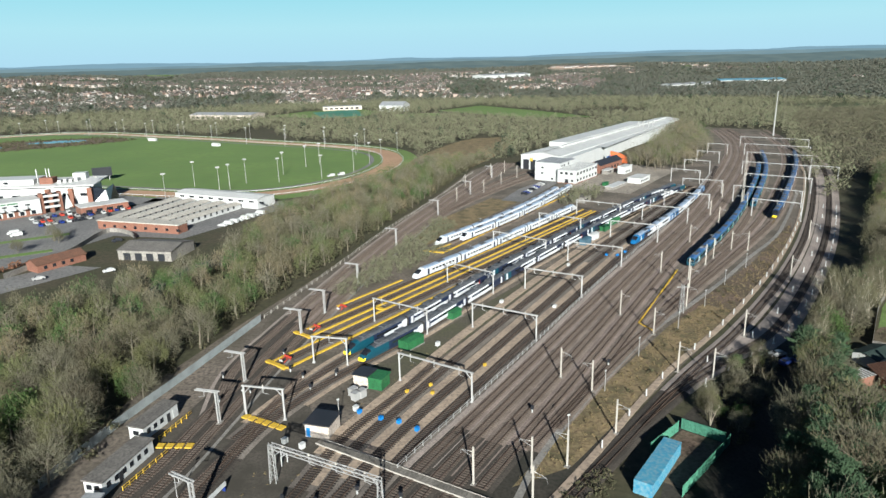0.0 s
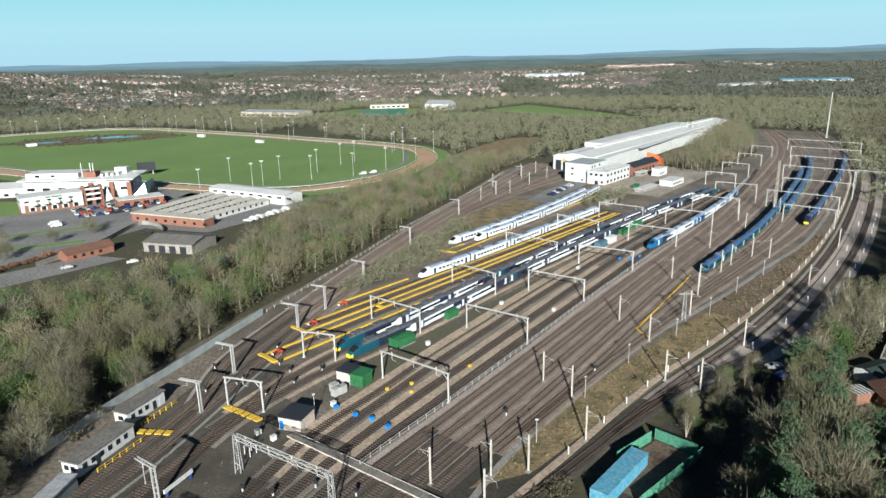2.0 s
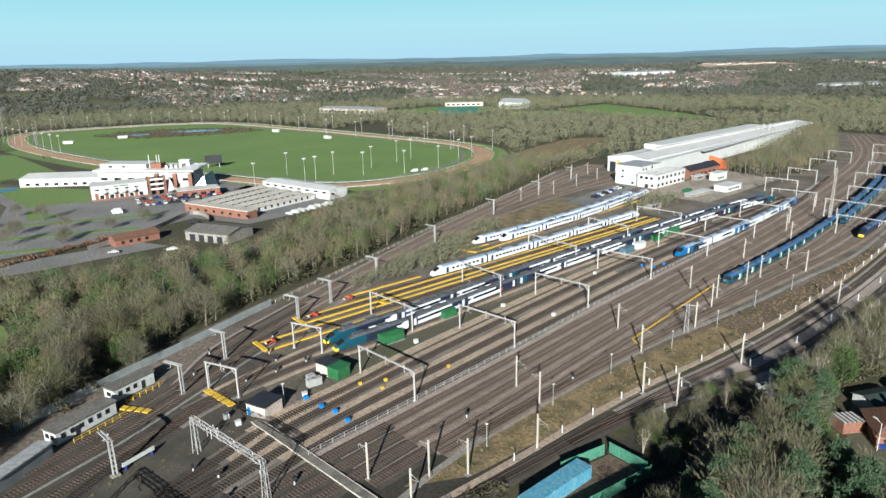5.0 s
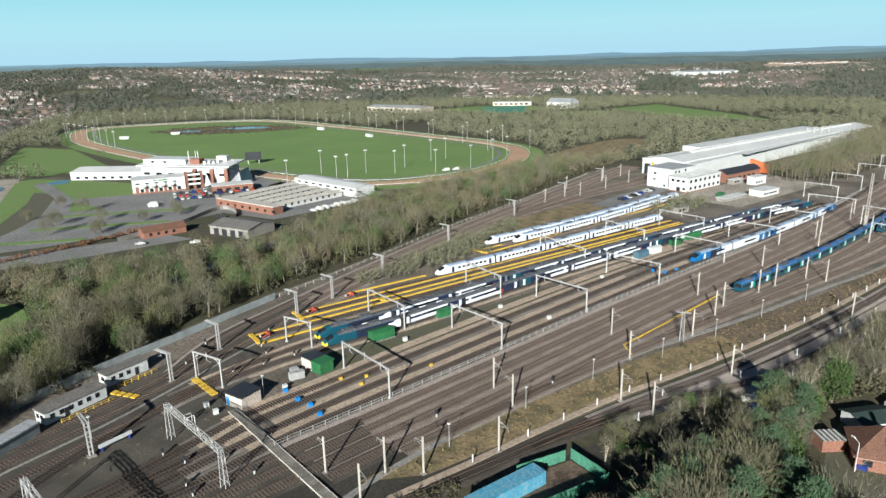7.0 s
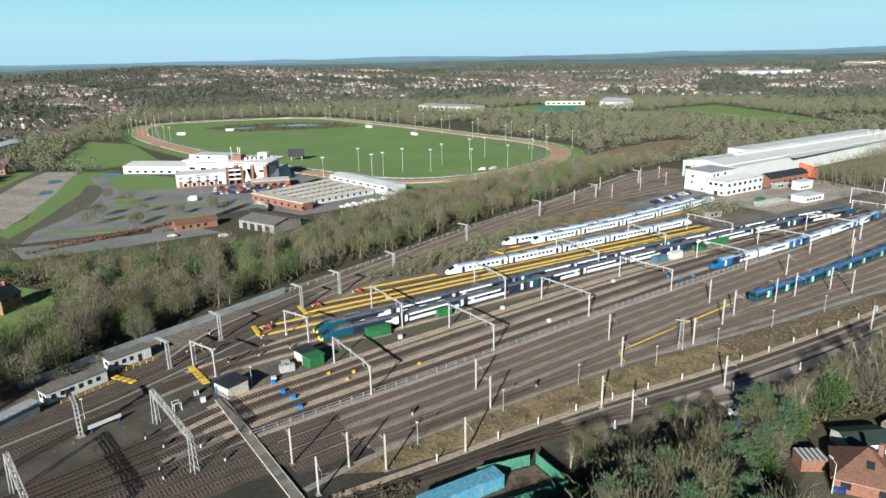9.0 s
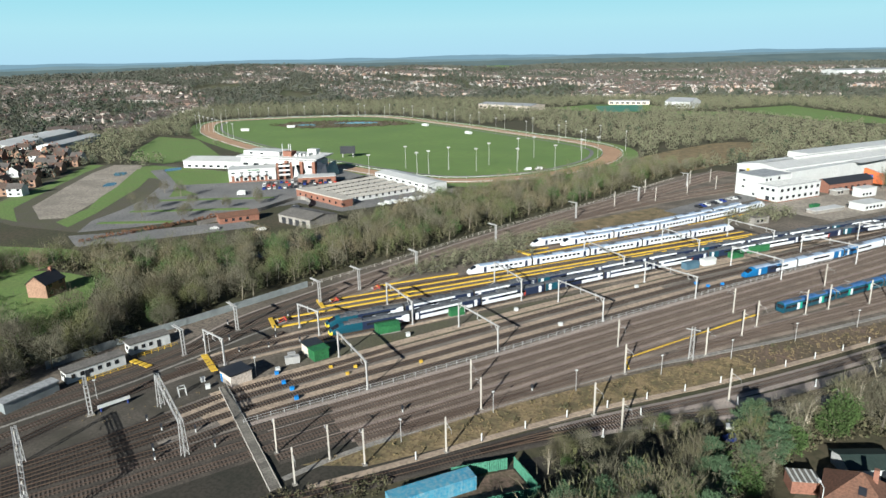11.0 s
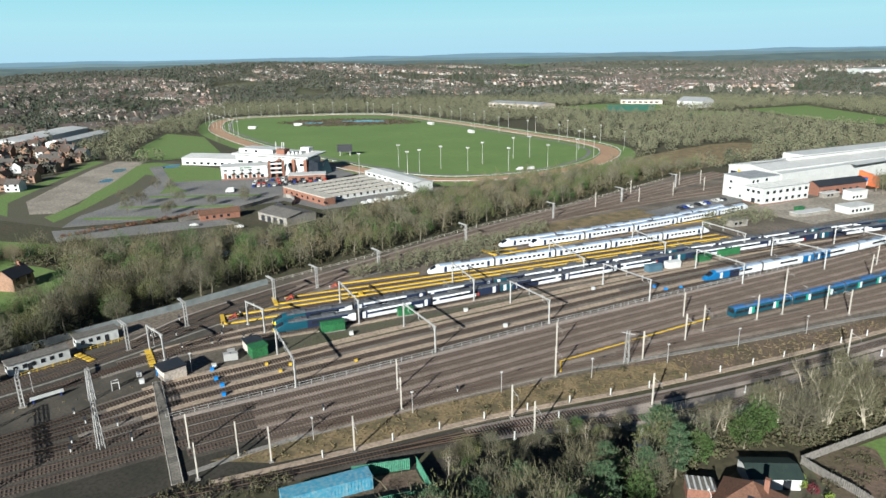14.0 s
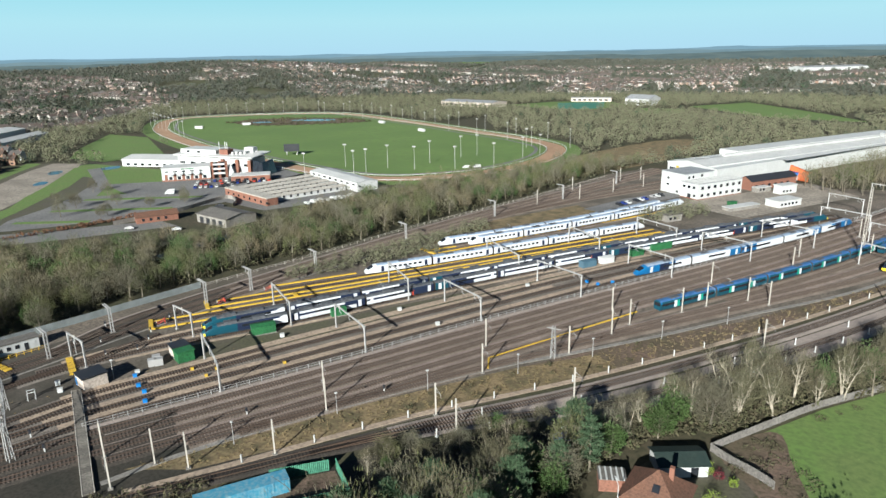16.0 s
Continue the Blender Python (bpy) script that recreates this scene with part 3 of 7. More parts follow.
strip("path", LINES["left_1"], 2.6, 3.3, 0.12, M_CONC, "grey cable trough beside the running lines", "path", d0=20, d1=260)
strip("path", LINES["left_3"], -3.4, -2.5, 0.12, M_BALLAST_PALE, "pale gravel shoulder beside the running lines", "path", thick=0)
for k, key in enumerate(("main_1", "main_2", "main_3", "main_4")):
    strip("path", LINES[key], 1.9, 2.35, 0.12, M_BALLAST_PALE if k == 0 else M_BALLAST_RED, "lighter ballast strip between running lines", "path", thick=0, d0=64)
strip("pavement", LINES["low_2"], -4.6, 4.6, 0.08, M_BALLAST_PALE, "pale pinkish gravel round the lower tracks", "ground", thick=0, d0=48)


# ---- trains ----
def ring(x, w, h, z0, bow):
    """Half section of a coach from sill to roof crown, right side, then mirrored."""
    half = [(w * 0.90, z0), (w * 0.985, z0 + 0.28 * (h - z0)), (w, z0 + 0.40 * (h - z0)), (w * 0.985, z0 + 0.64 * (h - z0)), (w * 0.90, z0 + 0.84 * (h - z0)), (w * 0.60, z0 + 0.965 * (h - z0)), (0.0, h)]
    return [(x, y, z) for y, z in half] + [(x, -y, z) for y, z in reversed(half[:-1])]


def coach_mesh(name, length, nose, parts, roof, mats, nose_mat, lip=None, height_m=3.75):
    """Lofted body; parts: (start share, low side, window band, high side) material numbers along the coach."""
    xs = sorted({0.0, length} | {length * p[0] for p in parts} | ({length - d for d in (0.25, 0.8, 1.7, 2.8, 4.2)} if nose else set()))
    rings = []
    for x in xs:
        k = 0.0 if not nose else max(0.0, 1 - (length - x) / 4.2)
        h = height_m - (height_m - 1.75) * k ** 1.7
        w = 1.38 * (1 - 0.34 * k ** 2.2)
        rings.append(ring(x, w, max(h, 1.8), 0.75, 0))
    n = len(rings[0])
    v = [p for r in rings for p in r]
    f, idx = [], []
    for i in range(len(xs) - 1):
        mid = (xs[i] + xs[i + 1]) / 2
        part = [p for p in parts if p[0] * length <= mid][-1]
        for j in range(n - 1):
            f.append((i * n + j, (i + 1) * n + j, (i + 1) * n + j + 1, i * n + j + 1))
            jj = min(j, n - 2 - j)
            far = length - mid
            if nose and far < 4.2:
                idx.append(nose_mat if not (lip is not None and far < 0.9 and jj < 3) else lip)
                if nose and 1.0 < far < 2.8 and jj >= 4:
                    idx[-1] = 0
            else:
                idx.append((part[1], part[1], part[2], part[3], roof, roof)[jj])
        f.append(((i + 1) * n, i * n, i * n + n - 1, (i + 1) * n + n - 1))
        idx.append(1)
    f.append(tuple(range(n)))
    idx.append(1)
    f.append(tuple((len(xs) - 1) * n + j for j in reversed(range(n))))
    idx.append(nose_mat if lip is None or not nose else lip)
    return mesh_of(name, v, f, mats, idx)


def bogie_mesh():
    B = Build()
    B.box(-1.6, -1.05, 0.55, 1.6, 1.05, 0.85)
    for x in (-1.2, 1.2):
        for y in (-0.75, 0.75):
            B.tube((x, y - 0.07, 0.82), (x, y + 0.07, 0.82), 0.42, n=10)
            B.tube((x, y + 0.07, 0.82), (x, y - 0.07, 0.82), 0.42, n=10)
    return B.mesh("bogie", M_UNDER)


BOGIE = bogie_mesh()
WIN = Build().box(-0.62, -1.392, 1.86, 0.62, 1.392, 2.62).mesh("window", M_GLASS)
WINL = Build().box(-4.4, -1.392, 1.90, 4.4, 1.392, 2.58).mesh("window_band", M_GLASS)
DOORS = {k: Build().box(-0.55, -1.395, 0.95, 0.55, 1.395, 2.95).mesh("door", m) for k, m in (("white", M_TWHITE), ("navy", M_TNAVY), ("green", M_TGREEN), ("grey", M_FELT))}
EQUIP = Build().box(-1.8, -0.9, 3.55, 1.8, 0.9, 3.98).box(-0.3, -0.5, 3.9, 0.5, 0.5, 4.12).mesh("roof_unit", M_TROOF)
PANTO = Build().box(-0.9, -0.6, 3.7, 0.9, 0.6, 3.84).tube((-0.8, 0, 3.8), (0.5, 0, 4.5), 0.05).tube((0.5, 0, 4.5), (-0.6, 0, 5.2), 0.05).box(-0.75, -0.8, 5.18, -0.45, 0.8, 5.26).mesh("pantograph", M_STEEL)
UNDERBOX = Build().box(-5.2, -1.2, 0.48, 5.2, 1.2, 1.0).mesh("underfloor_box", M_UNDER)
CAB = Build().box(-0.03, -1.1, 2.0, 0.02, 1.1, 3.1).mesh("windscreen", M_GLASS)
GANGWAY = Build().box(-0.45, -0.75, 1.0, 0.45, 0.75, 3.4).mesh("gangway", M_UNDER)


def train(line, d0, cars, length, style, label, both=True, sense=1, nose_first=True):
    """Coaches set one behind another along a track, from d0 up the line. The first looks back down it."""
    p, g = line.at(d0)
    top = empty_at("passenger_train", Matrix.Translation((p.x, p.y, 0.25)), label, "train", "trains in the yard")
    inv = top.matrix_basis.inverted()
    gap = 0.7
    for c in range(cars):
        a, b = d0 + c * (length + gap), d0 + c * (length + gap) + length
        pa, pb = line.at(a)[0], line.at(b)[0]
        ang = math.atan2(pb.y - pa.y, pb.x - pa.x)
        first, last = c == 0 and nose_first, c == cars - 1 and both
        flip = first
        m = Matrix.Translation((pa.x, pa.y, 0.25)) @ Matrix.Rotation(ang, 4, "Z")
        if flip:
            m = Matrix.Translation((pb.x, pb.y, 0.25)) @ Matrix.Rotation(ang + math.pi, 4, "Z")
        body = child("coach", style["mesh"](c, cars, first or last, length), top, inv @ m)
        for x in (length * 0.15, length * 0.85 - (1.5 if first or last else 0)):
            child("bogie", BOGIE, body, Matrix.Translation((x, 0, -0.25)))
        child("underfloor_box", UNDERBOX, body, Matrix.Translation((length / 2, 0, 0)))
        for x in style["windows"](c, length, first or last):
            child("window", WIN, body, Matrix.Translation((x, 0, 0)))
        for x in style.get("bands", lambda *q: [])(c, length, first or last):
            child("window_band", WINL, body, Matrix.Translation((x, 0, 0)))
        for x, k in style["doors"](c, length, first or last):
            child("door", DOORS[k], body, Matrix.Translation((x, 0, 0)))
        for x in style["equip"](c, length):
            child("roof_unit", EQUIP, body, Matrix.Translation((x, 0, -0.12)))
        if style.get("cab") and first:
            child("windscreen", CAB, body, Matrix.Translation((length + 0.01, 0, 0)))
        if c in style.get("panto", ()):
            child("pantograph", PANTO, body, Matrix.Translation((length * 0.3, 0, -0.1)))
        if c < cars - 1 and not last:
            child("gangway", GANGWAY, body, Matrix.Translation((length + gap / 2 if not flip else -gap / 2, 0, 0)))
    return top


def white_mesh(c, cars, end, length):
    return cached(("w", end), lambda: coach_mesh("coach", length, end, [(0, 2, 2, 2)], 3, [M_GLASS, M_UNDER, M_TWHITE, M_TROOFW], 2))


WHITE = {"mesh": white_mesh, "windows": lambda c, L, e: [4.6 + 1.95 * k for k in range(9 if not e else 7)], "doors": lambda c, L, e: [(2.2, "navy"), ((L - 2.2) if not e else L - 6.3, "navy")],
         "equip": lambda c, L: [7.0, 16.0] if c % 2 else [11.0], "panto": (1,)}


def pend_mesh(c, cars, end, length):
    def make():
        mats = [M_GLASS, M_UNDER, M_TWHITE, M_TROOF, M_TNAVY, M_TEAL, M_RED]
        if end:
            parts = [(0, 2, 2, 2), (0.06, 6, 2, 4), (0.10, 2, 2, 4), (0.30, 2, 2, 4), (0.42, 4, 4, 4), (0.6, 5, 5, 5)]
        elif c % 3 == 1:
            parts = [(0, 4, 4, 4), (0.12, 2, 4, 2), (0.72, 2, 4, 4), (0.88, 4, 4, 4)]
        elif c % 3 == 2:
            parts = [(0, 2, 4, 2), (0.55, 2, 4, 4), (0.66, 6, 6, 4), (0.69, 4, 4, 4)]
        else:
            parts = [(0, 5, 5, 5), (0.2, 4, 4, 4), (0.5, 4, 4, 2), (0.62, 2, 4, 2)]
        return coach_mesh("coach", length, end, parts, 3, mats, 5, None, 3.55)
    return cached(("p", end, c % 3 if not end else 0), make)


PEND = {"mesh": pend_mesh, "windows": lambda c, L, e: [], "bands": lambda c, L, e: [L * 0.5] if not e else [L * 0.36], "doors": lambda c, L, e: [(1.7, "white"), (L - 1.7, "white")] if not e else [(1.7, "white")],
        "equip": lambda c, L: [5.5, 12, 18.5] if c % 2 else [8.0, 16.0], "panto": (2, 6)}


def pend_yellow_mesh(c, cars, end, length):
    if not end:
        return pend_mesh(c, cars, end, length)
    return cached(("py",), lambda: coach_mesh("coach", length, True, [(0, 2, 2, 2), (0.06, 6, 2, 4), (0.10, 2, 2, 4), (0.42, 4, 4, 4), (0.6, 5, 5, 5)], 3, [M_GLASS, M_UNDER, M_TWHITE, M_TROOF, M_TNAVY, M_TEAL, M_RED, M_TYELLOW], 5, 7, 3.55))


PENDY = dict(PEND, mesh=pend_yellow_mesh)


def blue_mesh(c, cars, end, length):
    def make():
        mats = [M_GLASS, M_UNDER, M_TWHITE, M_TROOFW, M_TBLUE, M_TNAVY]
        parts = [(0, 2, 2, 2), (0.30, 2, 2, 4), (0.42, 5, 5, 5), (0.6, 4, 4, 4)] if end else ([(0, 2, 2, 2), (0.78, 4, 4, 4)] if c % 2 else [(0, 4, 5, 4), (0.35, 2, 2, 2)])
        return coach_mesh("coach", length, end, parts, 3, mats, 4)
    return cached(("b", end, c % 2), make)


BLUE = dict(WHITE, mesh=blue_mesh, doors=lambda c, L, e: [(2.2, "white"), ((L - 2.2) if not e else L - 6.3, "white")], windows=lambda c, L, e: [], bands=lambda c, L, e: [L * 0.5] if not e else [L * 0.36])


def wm_mesh(c, cars, end, length):
    return cached(("m", end), lambda: coach_mesh("coach", length, end and False, [(0, 5, 5, 4), (0.03, 5, 0, 5), (0.97, 5, 5, 4)], 3, [M_GLASS, M_UNDER, M_TWHITE, M_TROOFB, M_TBLUE, M_TEAL], 5))


WM = {"cab": True, "mesh": wm_mesh, "windows": lambda c, L, e: [2.2, 3.6, 9.0, 10.6, 12.2, 13.8, 19.2, 20.8], "doors": lambda c, L, e: [(6.1, "green"), (7.2, "white"), (16.1, "green"), (17.2, "white")], "equip": lambda c, L: [6.0, 17.0], "panto": (1, 6)}

train(LINES["carriage_1"], 85.5, 11, 23.9, PENDY, "long dark teal and white tilting train standing in a siding")
train(LINES["carriage_2"], 42.0, 11, 23.9, PENDY, "long navy and white tilting train beside another in a siding")
train(LINES["bay_3"], 32.0, 5, 25.4, WHITE, "plain white five-coach train beside yellow walkways")
train(LINES["bay_4"], 5.0, 5, 25.4, WHITE, "plain white train with pale blue-grey roof in a bay")
train(LINES["bay_5"], 2.5, 5, 25.4, WHITE, "plain white train beside the grassy bank")
train(LINES["siding_a"], 222.0, 5, 25.4, BLUE, "blue-nosed white train standing on a siding")
train(LINES["main_5"], 134.5, 10, 23.5, WM, "blue-roofed electric train with green and white doors", both=False)
train(LINES["main_6"], 88.0, 8, 23.5, WM, "blue-roofed electric train on the far curve", both=False)
train(LINES["branch_1"], 218.0, 9, 23.9, dict(PENDY, mesh=lambda c, n, e, L: cached(("q", e), lambda: coach_mesh("coach", L, e, [(0, 5, 0, 5)], 3, [M_GLASS, M_UNDER, M_TWHITE, M_TROOFB, M_TBLUE, M_TNAVY, M_RED, M_TYELLOW], 5, 7))), "dark blue electric train with a yellow nose", both=False)


# ---- overhead line masts ----
def mast_mesh(B, p, h, w=0.34, lattice=False):
    x, y = p
    if not lattice:
        B.box(x - w / 2, y - w / 2, 0, x + w / 2, y + w / 2, h)
        B.box(x - w, y - w, 0, x + w, y + w, 0.3)
        return B
    r = 0.55
    for a, b in ((-r, -r), (r, -r), (r, r), (-r, r)):
        B.tube((x + a, y + b, 0), (x + a * 0.6, y + b * 0.6, h), 0.09, n=4)
    z = 0.4
    s = 1
    while z < h - 1:
        k = r * (1 - 0.4 * z / h)
        for (a, b), (c, d) in (((-1, -1), (1, -1)), ((1, -1), (1, 1)), ((1, 1), (-1, 1)), ((-1, 1), (-1, -1))):
            q = (a, b, c, d) if s > 0 else (c, d, a, b)
            B.tube((x + q[0] * k, y + q[1] * k, z), (x + q[2] * k, y + q[3] * k, z + 1.1), 0.05, n=3)
        z += 1.1
        s = -s
    return B


def portal(a, b, h=7.6, lattice=False, m=None):
    """A frame over the tracks: two masts, a beam with corner braces, droppers with insulators."""
    a, b = Vector(a), Vector(b)
    top = empty_at("catenary_portal", Matrix.Translation((a.x, a.y, 0)), "%s steel portal carrying overhead wires over sidings" % ("lattice" if lattice else "pale grey"), "catenary portal", "portals over the sidings")
    v = b - a
    m = m or M_STEEL
    g = v.normalized()
    for q in (Vector((0, 0)), v):
        child("mast", mast_mesh(Build(), q, h, 0.36, lattice).mesh("mast", m), top)
    B = Build()
    if lattice:
        for dy, dz in ((-0.4, 0), (0.4, 0), (-0.4, 0.8), (0.4, 0.8)):
            o = Vector((-g.y, g.x)) * dy
            B.tube((o.x, o.y, h - 0.8 + dz), (v.x + o.x, v.y + o.y, h - 0.8 + dz), 0.09, n=4)
        n = int(v.length / 1.1)
        for k in range(n):
            for dy in (-0.4, 0.4):
                o = Vector((-g.y, g.x)) * dy
                p, q = g * (k * v.length / n) + o, g * ((k + 1) * v.length / n) + o
                z0, z1 = (h - 0.8, h) if k % 2 else (h, h - 0.8)
                B.tube((p.x, p.y, z0), (q.x, q.y, z1), 0.05, n=3)
            p, q = g * (k * v.length / n), g * ((k + 1) * v.length / n)
            o = Vector((-g.y, g.x)) * 0.4 * (1 if k % 2 else -1)
            B.tube((p.x + o.x, p.y + o.y, h), (q.x - o.x, q.y - o.y, h), 0.05, n=3)
    else:
        mt = Matrix.Rotation(math.atan2(v.y, v.x), 4, "Z")
        B.box(-0.4, -0.17, h - 0.34, v.length + 0.4, 0.17, h, m=mt)
    child("beam", B.mesh("beam", m), top)
    for q, sg in ((Vector((0, 0)), 1), (v, -1)):
        e = q + g * 1.6 * sg
        child("brace", Build().tube((q.x, q.y, h - 2.0), (e.x, e.y, h - 0.25), 0.1, n=5).mesh("brace", m), top)
    n = max(1, int(v.length / 5.5))
    for k in range(n):
        p = g * (v.length * (k + 0.5) / n)
        child("dropper", Build().box(p.x - 0.07, p.y - 0.07, h - 1.5, p.x + 0.07, p.y + 0.07, h - 0.3).tube((p.x, p.y, h - 1.5), (p.x + g.x * 1.3, p.y + g.y * 1.3, h - 1.7), 0.05, n=4).mesh("dropper", M_STEEL), top)
        child("insulator", Build().tube((p.x, p.y, h), (p.x, p.y, h + 0.45), 0.16, 0.12, n=8).mesh("insulator", M_CREAM), top)


def cantilever(p, g, h=7.8, arm=5.0):
    """A twin-legged mast with a beam over the nearer tracks; g: the arm's direction in degrees."""
    top = empty_at("catenary_mast", pose(p[0], p[1], 0, 0, 0, g), "grey twin-post steel mast with a long overhead arm", "catenary mast", "twin masts along the curve")
    for y in (-0.35, 0.35):
        child("post", Build().box(-0.16, y - 0.12, 0, 0.16, y + 0.12, h).mesh("post", M_STEEL), top)
    B = Build()
    for k in range(1, 7):
        B.box(-0.1, -0.3, k * h / 7 - 0.08, 0.1, 0.3, k * h / 7 + 0.08)
    child("batten", B.mesh("batten", M_STEEL), top)
    B = Build()
    for y in (-0.3, 0.3):
        B.box(-0.7, y - 0.1, h - 0.25, arm, y + 0.1, h)
    for k in range(6):
        B.box(-0.5 + k * (arm + 0.4) / 6, -0.3, h - 0.2, -0.3 + k * (arm + 0.4) / 6, 0.3, h - 0.06)
    child("arm", B.mesh("arm", M_STEEL), top)
    child("base", Build().box(-0.6, -0.8, 0, 0.6, 0.8, 0.35).mesh("base", M_CONC), top)
    child("dropper", Build().tube((arm * 0.6, 0, h - 0.2), (arm * 0.6, 0, h - 1.6), 0.07, n=5).tube((arm * 0.6, 0, h - 1.5), (arm * 0.9, 0, h - 1.9), 0.05, n=4).mesh("dropper", M_STEEL), top)


def single_mast():
    top = empty_at("catenary_mast", Matrix(), "pale concrete-grey single overhead line mast", "catenary mast", "single masts beside the main line")
    child("post", Build().box(-0.14, -0.14, 0, 0.14, 0.14, 8.0).mesh("post", M_CREAM), top)
    child("base", Build().box(-0.45, -0.45, 0, 0.45, 0.45, 0.3).mesh("base", M_CONC), top)
    child("bracket", Build().tube((0, 0.1, 7.0), (0, 2.6, 6.6), 0.05, n=5).tube((0, 0.1, 5.9), (0, 2.6, 6.6), 0.04, n=5).tube((0, 2.6, 6.6), (0, 2.9, 5.6), 0.03, n=4).mesh("bracket", M_STEEL), top)
    child("insulator", Build().tube((0, 0.25, 6.97), (0, 0.7, 6.9), 0.11, n=8).mesh("insulator", M_CREAM), top)
    return top


portal((-33, 105), (-12, 94), 8.2, True)
for a, b in (((-45, 129), (-36, 127)), ((-35, 155), (-26, 153)), ((-22, 182), (-6, 171.5)), ((-12, 144), (5, 133)), ((7, 176), (24, 166)), ((26, 208), (43, 198.5)), ((46, 239), (64, 230)), ((0, 216), (15, 204)), ((19, 257), (38, 242)),
             ((42, 288), (58, 275)), ((64, 314), (82, 302)), ((70, 271), (87, 261)), ((92, 300), (110, 291)), ((112, 330), (131, 320)), ((134, 366), (152, 356))):
    portal(a, b)
FIRST = single_mast()
FIRST.matrix_basis = pose(4, 103, 0, 0, 0, YAW)
for x, y in ((15, 106), (14, 97), (22, 108), (34, 119), (27, 144), (33, 137), (51.5, 183), (57, 168.5), (73, 188), (76, 222), (80, 205), (83, 214), (95, 230), (101, 238), (112, 248), (100, 260), (118, 247), (126, 305), (124, 290), (148, 345), (150, 320), (147, 319)):
    copy_thing(FIRST, pose(x, y, 0, 0, 0, YAW + (180 if (x * 7 + y) % 3 < 1 else 0)))
for x, y, g in ((-50, 126, 165), (-50, 145, 160), (-42, 173, 160), (-38, 189, 160), (-31, 215, 155), (-21, 263, 155), (-44, 95, 150), (-4, 318, 155), (14, 368, 150), (30, 420, 150)):
    cantilever((x, y), g)
portal((-39, 77), (-16, 66), 8.4, True)
for x, y in ((22, 372), (34, 396), (46, 418), (12, 392), (6, 350), (30, 430), (40, 440)):
    copy_thing(FIRST, pose(x, y, 0, 0, 0, YAW + 90))
# frames over the far curve
for s, n0, n1 in ((330, -68, -47), (360, -84, -52), (400, -88, -54), (445, -100, -62), (490, -108, -68), (535, -120, -76), (580, -134, -84)):
    portal(W(s, n0), W(s, n1), 8.6)
portal(W(455, -63), W(455, -48), 7.5)
for s in (400, 440, 485, 530):
    portal(W(s, -130 - (s - 400) * 0.12), W(s, -113 - (s - 400) * 0.14), 8.0)


